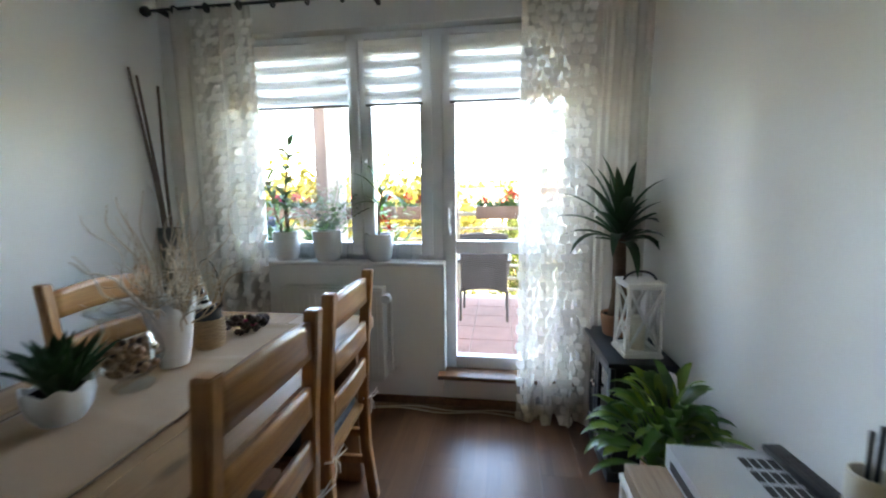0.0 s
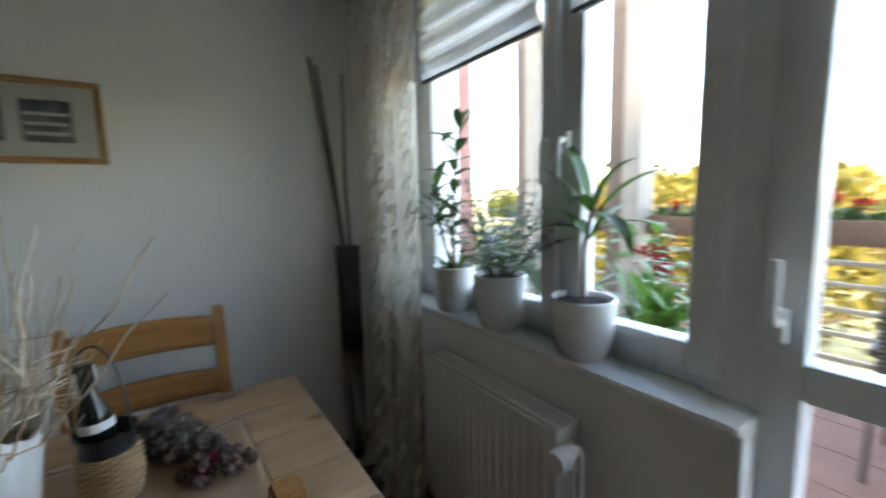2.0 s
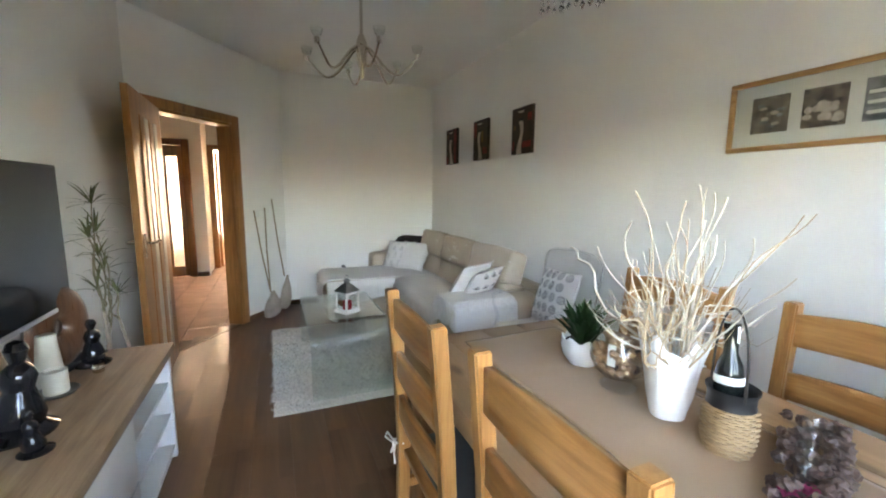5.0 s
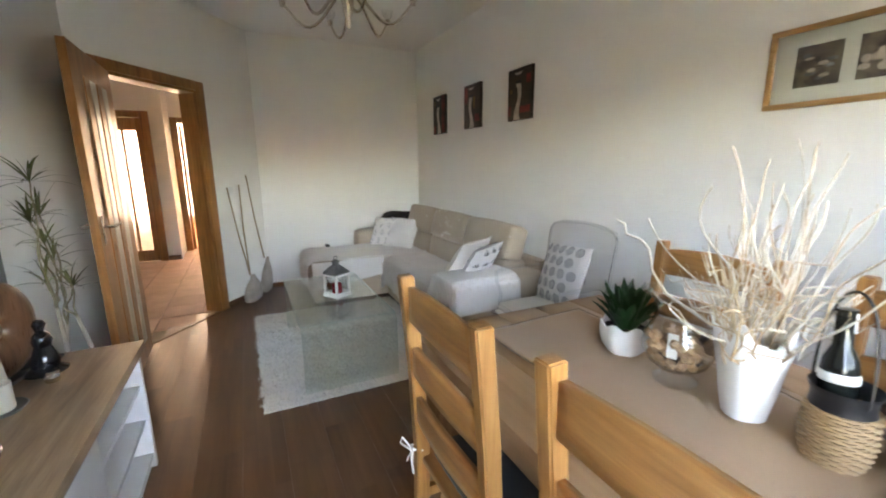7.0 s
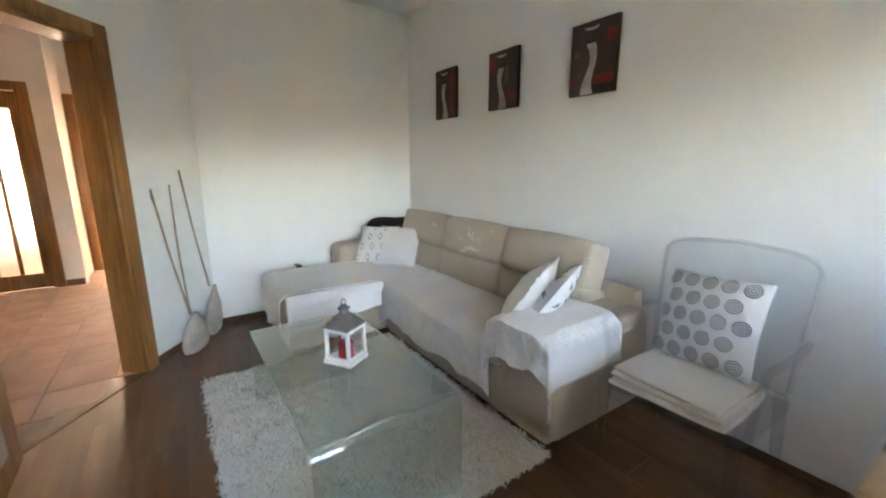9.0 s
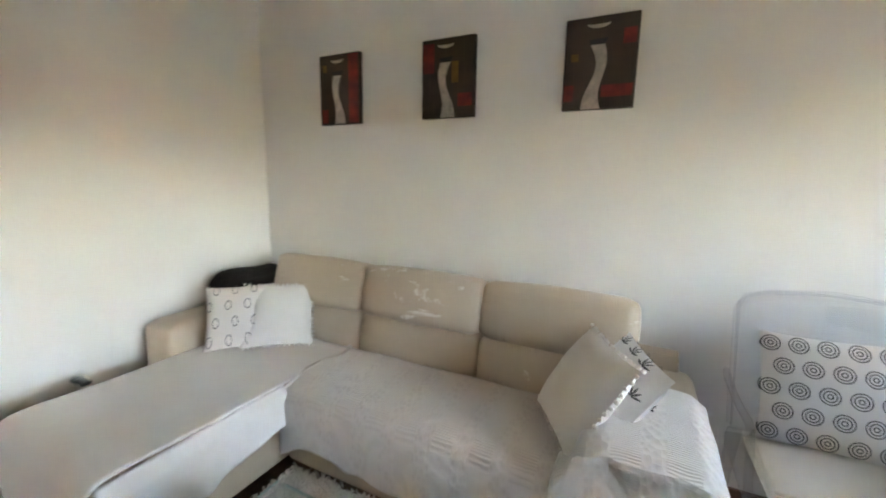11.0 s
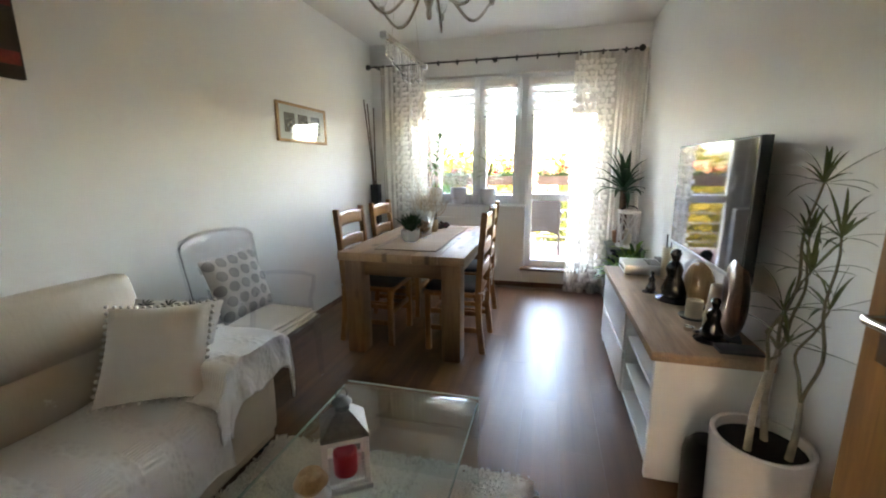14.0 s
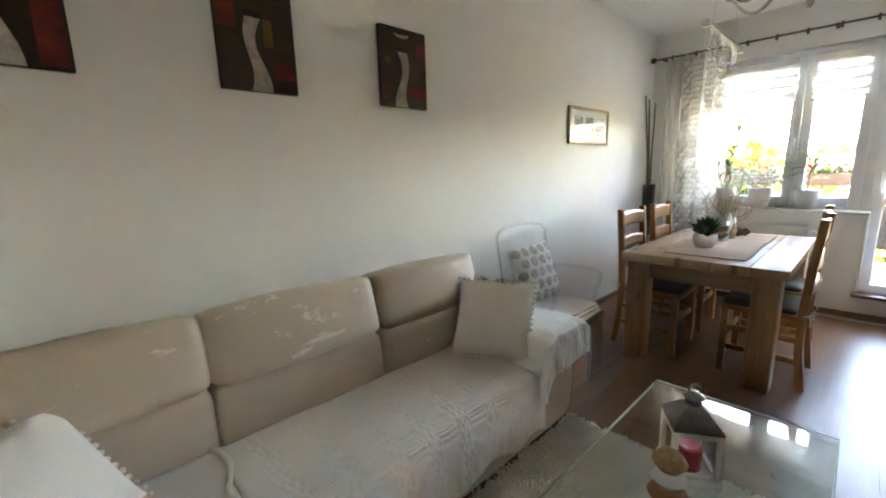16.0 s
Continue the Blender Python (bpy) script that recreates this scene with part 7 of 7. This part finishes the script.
def blind(x0, x1, label):
    bl = thing("pleated_blind", pose(0, 0, 0), label, "blind", "window blinds")
    z0, z1 = 1.888, 2.262
    def f(u, v):
        z = z0 + (z1 - z0) * v
        return (x0 + (x1 - x0) * u, 2.978 - 0.018 * abs(math.sin(v * math.pi * 4)) ** 0.6 + 0.003 * noise.noise(Vector((u * 5, v * 9, x0))), z - 0.01 * math.sin(math.pi * u) * abs(math.sin(v * math.pi * 4)))
    part("cloth", sheet(bmesh.new(), f, 16, 48), M["blind"], bl)
    for q in range(4):
        zf = z0 + (z1 - z0) * (q + 0.5) / 4.2
        part("fold", sheet(bmesh.new(), lambda u, w, zf=zf: (x0 + (x1 - x0) * u, 2.955 - 0.012 * math.sin(math.pi * w), zf - 0.02 + 0.045 * w - 0.010 * math.sin(math.pi * u)), 12, 5), M["blind_side"], bl)
    part("bottom_bar", boxed(x0, x1, 2.966, 2.985, z0 - 0.012, z0 + 0.002, r=0.003, seg=1), M["zinc"], bl)
    part("head_rail", boxed(x0, x1, 2.955, 2.99, z1 - 0.005, z1 + 0.03, r=0.004), M["pvc"], bl)
blind(-1.30, -0.625, "white pleated cloth blind half drawn at the window")
blind(-0.515, -0.165, "narrow white pleated cloth blind half drawn")
blind(0.0, 0.69, "white pleated cloth blind half drawn on the door")


# ---- balcony ----
BX0, BX1, BY0, BY1, BZ = -3.9, 3.0, 3.25, 5.55, 0.05
bal = tagged(part("balcony_slab", boxed(BX0, BX1, BY0, BY1 + 0.12, -0.2, BZ - 0.012), M["grout"], smooth=False), "balcony floor of reddish square tiles", "floor", kind="structure")
tagged(part("balcony_pier", boxed(-2.15, -1.90, 3.25, 3.72, BZ - 0.012, 3.0, r=0.004), M["render_pink"]), "pink rendered pier beside the window", "wall", kind="structure")
b = bmesh.new()
box(b, -4.0, XL - 0.25, 2.95, 3.25, -6.0, 3.2)
box(b, XR + 0.2, 4.0, 2.95, 3.25, -6.0, 3.2)
# upper wall and roof out of view, added to keep sun off the balcony
box(b, -6.0, 5.0, 2.95, 3.25, 3.34, 9.5)
box(b, -6.0, 5.0, -7.6, 2.95, 9.3, 9.5)
tagged(part("facade", b, M["render_white"], smooth=False), "pale rendered house front with an unseen upper wall shading the balcony", "wall", kind="structure")
tagged(part("balcony_beam", boxed(-4.0, 3.4, 5.28, 5.48, 3.12, 3.34, r=0.006), M["render_white"]), "pale beam across the balcony posts", "beam", kind="structure")
for x in (-2.93, -1.79):
    po = thing("balcony_post", pose(x, 5.38, BZ - 0.012), "square white balcony post, its shaded side coloured brown", "post", "balcony posts")
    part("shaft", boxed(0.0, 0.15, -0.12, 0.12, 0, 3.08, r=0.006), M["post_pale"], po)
    # brown half stands in for the shade on the white post's side
    part("brown_face", boxed(-0.15, 0.0, -0.11, 0.11, 0, 3.08, r=0.006), M["post_shade_side"], po)
ry = 5.46
rl = thing("balcony_railing", pose(0, ry, 0), "cream painted metal balcony railing with horizontal bars", "railing")
part("top_rail", boxed(BX0, BX1, -0.03, 0.03, 1.075, 1.12, r=0.006), M["rail"], rl)
for z in (0.92, 0.78, 0.62, 0.46, 0.30, 0.16):
    part("bar", boxed(BX0, BX1, -0.012, 0.012, z - 0.016, z + 0.016, r=0.004), M["rail"], rl)
for k in range(7):
    x = -3.2 + k * 1.02 - 0.06
    part("baluster", boxed(x - 0.022, x + 0.022, -0.028, -0.012, BZ - 0.012, 1.075, r=0.004), M["rail"], rl)
random.seed(91)
def flower_box(x0, x1, blooms, label):
    fb = thing("flower_box", pose((x0 + x1) / 2, ry - 0.02, 1.122), label, "flower box", "flower boxes")
    w = (x1 - x0) / 2
    part("box", boxed(-w, w, -0.09, 0.09, -0.085, 0.07, r=0.008), M["box"], fb)
    b = bmesh.new()
    for k in range(int(w * 330)):
        blade(b, (rnd(-w, w) * 0.95, rnd(-0.07, 0.07), 0.06), rnd(0, 6.28), rnd(10, 85), rnd(0.05, 0.15), rnd(0.03, 0.05), rnd(0.3, 0.9), 3, 0.2, 0, 0.6)
    part("foliage", b, M["green"], fb)
    for x, z, mt in blooms:
        b = bmesh.new()
        for k in range(60):
            d = Vector((random.gauss(0, 1), random.gauss(0, 1), random.gauss(0, 0.8))).normalized() * rnd(0.03, 0.062)
            blade(b, Vector((x, 0, z)) + d, rnd(0, 6.28), rnd(-30, 60), 0.032, 0.030, 0.3, 2, 0.3, 0.3, 0.6)
        part("bloom", b, M[mt], fb)
    return fb
flower_box(0.02, 0.72, [(-0.24, 0.16, "geranium"), (-0.02, 0.13, "geranium"), (0.06, 0.21, "geranium"), (0.13, 0.17, "geranium"), (0.20, 0.20, "geranium"), (0.30, 0.14, "geranium")], "brown flower box with red geraniums on the railing")
flower_box(0.95, 1.75, [(-0.2, 0.17, "geranium"), (0.1, 0.15, "geranium")], "brown flower box with red geraniums on the railing")
flower_box(-0.95, -0.2, [(-0.25, 0.17, "geranium"), (-0.1, 0.13, "geranium"), (0.1, 0.2, "geranium"), (0.24, 0.15, "geranium")], "brown flower box with red geraniums on the railing")
flower_box(-2.70, -2.0, [(-0.2, 0.17, "pinkflower"), (0.05, 0.19, "pinkflower"), (0.2, 0.14, "geranium")], "brown flower box with pink geraniums on the railing")
flower_box(-1.6, -1.0, [(-0.1, 0.16, "geranium"), (0.2, 0.18, "geranium")], "brown flower box with red geraniums on the railing")
def tub(x, y, z, r, h, n, mt, flowers, label):
    t = thing("balcony_plant", pose(x, y, z), label, "potted plant", "balcony plants")
    pot(t, r, h, "terracotta", 0.75, 0.012, 0.03)
    b = bmesh.new()
    for k in range(n):
        blade(b, (rnd(-r, r) * 0.6, rnd(-r, r) * 0.6, h - 0.03), rnd(0, 6.28), rnd(20, 85), rnd(0.12, 0.42), rnd(0.03, 0.05), rnd(0.2, 0.8), 4, 0.2, 0, 0.6)
    for k in range(n):
        p = Vector((random.gauss(0, r * 0.9), random.gauss(0, r * 0.9), h + rnd(0.05, 0.4)))
        blade(b, p, rnd(0, 6.28), rnd(-20, 60), rnd(0.05, 0.1), rnd(0.03, 0.05), 0.4, 3, 0.2, 0, 0.5)
    part("foliage", b, M[mt], t)
    for k in range(flowers):
        b = bmesh.new()
        x0, y0, z0 = random.gauss(0, r * 0.8), random.gauss(0, r * 0.8), h + rnd(0.2, 0.42)
        for q in range(24):
            blade(b, (x0 + random.gauss(0, 0.02), y0 + random.gauss(0, 0.02), z0 + random.gauss(0, 0.015)), rnd(0, 6.28), rnd(-20, 60), 0.03, 0.026, 0.3, 2, 0.3, 0.3, 0.6)
        part("bloom", b, M["blueflower" if x < -1.2 else "geranium"], t)
    return t
ps = thing("plant_bench", pose(-1.15, 3.62, BZ - 0.002), "low wooden bench for pots below the window", "bench")
part("seat", boxed(-0.75, 0.9, -0.16, 0.16, 0.56, 0.60, r=0.005), M["table_x"], ps)
for x in (-0.68, 0.83):
    part("leg", boxed(x - 0.03, x + 0.03, -0.14, 0.14, 0, 0.56, r=0.004), M["table_z"], ps)
tub(-1.55, 3.62, BZ + 0.598, 0.12, 0.22, 70, "green", 4, "bushy balcony plant with blue flowers in a pot")
tub(-1.10, 3.62, BZ + 0.598, 0.12, 0.22, 80, "green", 0, "bushy green balcony plant in a clay pot")
tub(-0.60, 3.62, BZ + 0.598, 0.11, 0.20, 70, "lily", 3, "red flowering balcony plant in a clay pot")
# rattan chair
rc = thing("garden_chair", pose(0.148, 4.52, BZ - 0.002), "dark brown rattan garden chair facing the railing", "chair")
def rback(u, v):
    return (-0.235 + 0.47 * u, 0.0 - 0.06 * v + 0.02 * math.sin(math.pi * u), 0.30 + 0.60 * v - 0.045 * (1 - v) * math.sin(math.pi * u) * -1 + 0.015 * v * math.sin(math.pi * u))
part("backrest", sheet(bmesh.new(), rback, 16, 20), M["rattan"], rc, thick=0.02)
for k in range(26):
    z = 0.32 + k * 0.0225
    b = bmesh.new()
    v = (z - 0.30) / 0.60
    tube(b, [tuple(Vector(rback(u, v)) + Vector((0, -0.012, 0))) for u in [i / 10 for i in range(11)]], 0.0065, 5)
    part("cane", b, M["rattan"], rc)
part("seat", boxed(-0.24, 0.24, 0.02, 0.48, 0.37, 0.42, r=0.012), M["rattan"], rc)
for s in (-1, 1):
    part("arm", tube(bmesh.new(), [(s * 0.25, -0.03, 0.62), (s * 0.265, 0.2, 0.635), (s * 0.26, 0.44, 0.62), (s * 0.25, 0.48, 0.57), (s * 0.245, 0.48, 0.4)], 0.02, 8), M["rattan"], rc)
    part("leg", tube(bmesh.new(), [(s * 0.235, 0.0, 0.32), (s * 0.238, -0.005, 0.0)], 0.012, 8), M["dark_metal"], rc)
    part("leg", tube(bmesh.new(), [(s * 0.235, 0.46, 0.38), (s * 0.238, 0.465, 0.0)], 0.012, 8), M["dark_metal"], rc)

# ---- outdoors ----
GZ = -9.0
b = bmesh.new()
N = 44
def ground_f(u, v):
    x, y = -900 + 1800 * u, 3 + 1500 * v ** 2.2
    hill = 50 * max(0.0, (y - 330) / 900) ** 1.1 + 3.0 * noise.noise(Vector((x * 0.006, y * 0.006, 0))) * min(1, y / 120)
    return (x, y, GZ + hill)
sheet(b, ground_f, N, N)
box(b, -900, 900, -900, 3, GZ - 0.5, GZ)
tagged(part("ground", b, M["field"]), "green and yellow meadow land reaching a low hill", "ground", kind="structure")
def ground_z(x, y):
    v = ((y - 3) / 1500) ** (1 / 2.2)
    return ground_f((x + 900) / 1800, v)[2]

def tree_mesh(seed, h, w):
    random.seed(seed)
    tr = bmesh.new()
    tube(tr, [(0, 0, 0), (0.1, 0, h * 0.3), (-0.05, 0.1, h * 0.6), (0, 0, h * 0.85)], [h * 0.03, h * 0.022, h * 0.014, h * 0.004], 7)
    limbs = []
    for k in range(7):
        a, z = k * 2.4, h * rnd(0.28, 0.65)
        e = Vector((math.cos(a) * w * rnd(0.25, 0.42), math.sin(a) * w * rnd(0.25, 0.42), z + h * rnd(0.12, 0.28)))
        tube(tr, [(0, 0, z), (e.x * 0.5, e.y * 0.5, z + (e.z - z) * 0.35), e], [h * 0.012, h * 0.008, h * 0.003], 5)
        limbs.append(e)
    cr = bmesh.new()
    limbs += [Vector((0, 0, h * 0.9)), Vector((0, 0, h * 0.7))]
    for k in range(1500):
        c = random.choice(limbs)
        p = c + Vector((random.gauss(0, w * 0.16), random.gauss(0, w * 0.16), random.gauss(0, h * 0.09)))
        s = rnd(0.10, 0.26) * w / 5
        ax = Vector((random.gauss(0, 1), random.gauss(0, 1), random.gauss(0, 1))).normalized()
        o = ax.orthogonal().normalized() * s
        q = ax.cross(o)
        vs_ = [cr.verts.new(p + d) for d in (o, q * 0.7 + ax * s * 0.2, -o, -q * 0.7 + ax * s * 0.2)]
        cr.faces.new(vs_)
    return tr, cr
def tree(m, seed, h, w, mt, label):
    t = thing("tree", m, label, "tree", "trees outside")
    tr, cr = tree_mesh(seed, h, w)
    part("trunk", tr, M["bark"], t)
    part("crown", cr, M[mt], t, smooth=False)
    return t
protos = []
for k, (h, w, mt) in enumerate(((9.5, 6.5, "crown_gold"), (8.0, 5.5, "crown_green"), (10.5, 6.0, "crown_gold"), (7.0, 6.0, "crown_green"))):
    y = 26 + 7 * k
    x = -16 + 6 * k
    protos.append(tree(pose(x, y, ground_z(x, y)), 200 + k, h, w, mt, "broad tree with %s leaves in sunlight" % ("golden yellow" if mt == "crown_gold" else "green")))
random.seed(101)
spots = [(-22, 20), (-11, 19), (-30, 30), (-40, 44), (-24, 40), (-8, 34), (2, 30), (9, 24), (16, 33), (26, 38), (36, 30), (-5, 55), (12, 60), (30, 66), (-28, 70), (-50, 62), (46, 58), (-15, 85), (8, 92), (38, 100), (-44, 105), (60, 90)]
for x, y in spots:
    k = random.randrange(4)
    s = rnd(0.8, 1.05)
    c = copy_thing(protos[k], pose(x, y, ground_z(x, y) - 0.1, 0, 0, rnd(0, 360)) @ Matrix.Scale(1.0, 4))
    c.scale = (s, s, s)
for x, y in ((-9.0, 21.0), (-12.5, 24.0), (-6.0, 27.0), (-17.0, 26.0)):
    s = (2.3 - ground_z(x, y)) / 9.5
    c = copy_thing(protos[0], pose(x, y, ground_z(x, y) - 0.1, 0, 0, rnd(0, 360)))
    c.scale = (s, s, s)
# far woods in one sheet of clumps
vt, fc = [], []
for k in range(9000):
    y = 130 + 900 * random.random() ** 1.6
    x = rnd(-1.15, 1.15) * y
    if abs(x) > 880 or noise.noise(Vector((x * 0.012, y * 0.012, 3))) < -0.05:
        continue
    z = ground_z(x, y)
    s = rnd(2.0, 4.2)
    i0 = len(vt)
    for q in range(3):
        a = rnd(0, 3.14)
        zc, r = z + s * rnd(0.4, 1.3), s * rnd(0.5, 0.9)
        dx, dy = math.cos(a) * r, math.sin(a) * r
        n = len(vt)
        vt += [(x - dx, y - dy, zc - r), (x + dx, y + dy, zc - r * 0.8), (x + dx * 0.7, y + dy * 0.7, zc + r * 0.8), (x, y, zc + r * 1.1), (x - dx * 0.8, y - dy * 0.8, zc + r * 0.6)]
        fc.append((n, n + 1, n + 2, n + 3, n + 4))
me = bpy.data.meshes.new("far_woods")
me.from_pydata(vt, [], fc)
me.materials.append(M["crown_green"])
tagged(new("far_woods", me), "distant green and golden woodland on the hill", "woods", kind="stuff")

def house(m, w, d, h, label):
    ho = thing("house", m, label, "house", "houses in the distance")
    part("wall", boxed(-w / 2, w / 2, -d / 2, d / 2, -1, h), M["house"], ho, smooth=False)
    b = bmesh.new()
    e, rr = 0.5, h + d * 0.36
    vs_ = [b.verts.new(p) for p in ((-w / 2 - e, -d / 2 - e, h - 0.2), (w / 2 + e, -d / 2 - e, h - 0.2), (w / 2 + e, d / 2 + e, h - 0.2), (-w / 2 - e, d / 2 + e, h - 0.2), (-w / 2 - e, 0, rr), (w / 2 + e, 0, rr))]
    for f in ((0, 1, 5, 4), (2, 3, 4, 5), (1, 2, 5), (3, 0, 4), (3, 2, 1, 0)):
        b.faces.new([vs_[i] for i in f])
    part("roof", b, M["roof"], ho, smooth=False)
    for st_ in range(int(h / 2.8)):
        for k in range(int(w / 2.4)):
            x = -w / 2 + 1.2 + k * 2.4
            part("window", boxed(x - 0.5, x + 0.5, -d / 2 - 0.03, -d / 2 + 0.05, 0.9 + 2.8 * st_, 2.2 + 2.8 * st_), M["housewin"], ho, smooth=False)
    return ho
random.seed(111)
h0 = house(pose(-10, 120, ground_z(-10, 120)), 12, 9, 5.8, "two-storey pale house with red tiled roof")
h1 = house(pose(14, 150, ground_z(14, 150)), 16, 10, 8.6, "three-storey pale house with red tiled roof")
for k in range(26):
    y = rnd(75, 420)
    x = rnd(-0.8, 0.8) * y
    copy_thing(h0 if k % 3 else h1, pose(x, y, ground_z(x, y), 0, 0, rnd(-50, 50)))

# ---- floor pieces ----
random.seed(121)
def plank_mesh(w, l, h, name, mt, r):
    b = boxed(-w / 2, w / 2, -l / 2, l / 2, 0, h, r=r, seg=1)
    me = bpy.data.meshes.new(name)
    b.to_mesh(me)
    b.free()
    me.materials.append(mt)
    return me
PW, PL = 0.1935, 1.29
me_p = plank_mesh(PW - 0.0004, PL - 0.0004, 0.011, "plank", M["laminate"], 0.0003)
cols = int((XR - XL) / PW) + 1
for c in range(cols):
    x = XL + PW * (c + 0.5)
    y = YB - 0.15 - [0.0, 0.43, 0.86][c % 3]
    while y < 3.0:
        # boards are cut short at the back wall and at the slanted wall
        edge = YB - 0.02 + max(0.0, x - PW / 2 - DA.x) * DDIR.y / DDIR.x
        y0 = max(y, edge)
        if y + PL - y0 > 0.05:
            p = new("plank", me_p)
            p.parent = floor
            p.location = (x, (y0 + y + PL) / 2, -0.0115)
            p.scale = (1, (y + PL - y0) / PL, 1)
        y += PL
me_t = plank_mesh(0.323, 0.323, 0.010, "tile", M["hall_tile"], 0.002)
for i in range(10):
    for j in range(14):
        x, y = 0.16 + 0.33 * i, -5.9 + 0.33 * j
        q = DM.inverted() @ Vector((x, y, 0))
        if q.y < -0.1 and x < 2.95:
            p = new("tile", me_t)
            p.parent = floor
            p.location = (x, y, -0.0098 if q.y < -0.25 else -0.0135)
me_b = plank_mesh(0.354, 0.354, 0.011, "tile", M["tile"], 0.002)
for i in range(19):
    for j in range(6):
        p = new("tile", me_b)
        p.parent = bal
        p.location = (BX0 + 0.18 + 0.36 * i, BY0 + 0.20 + 0.36 * j, BZ - 0.0115)
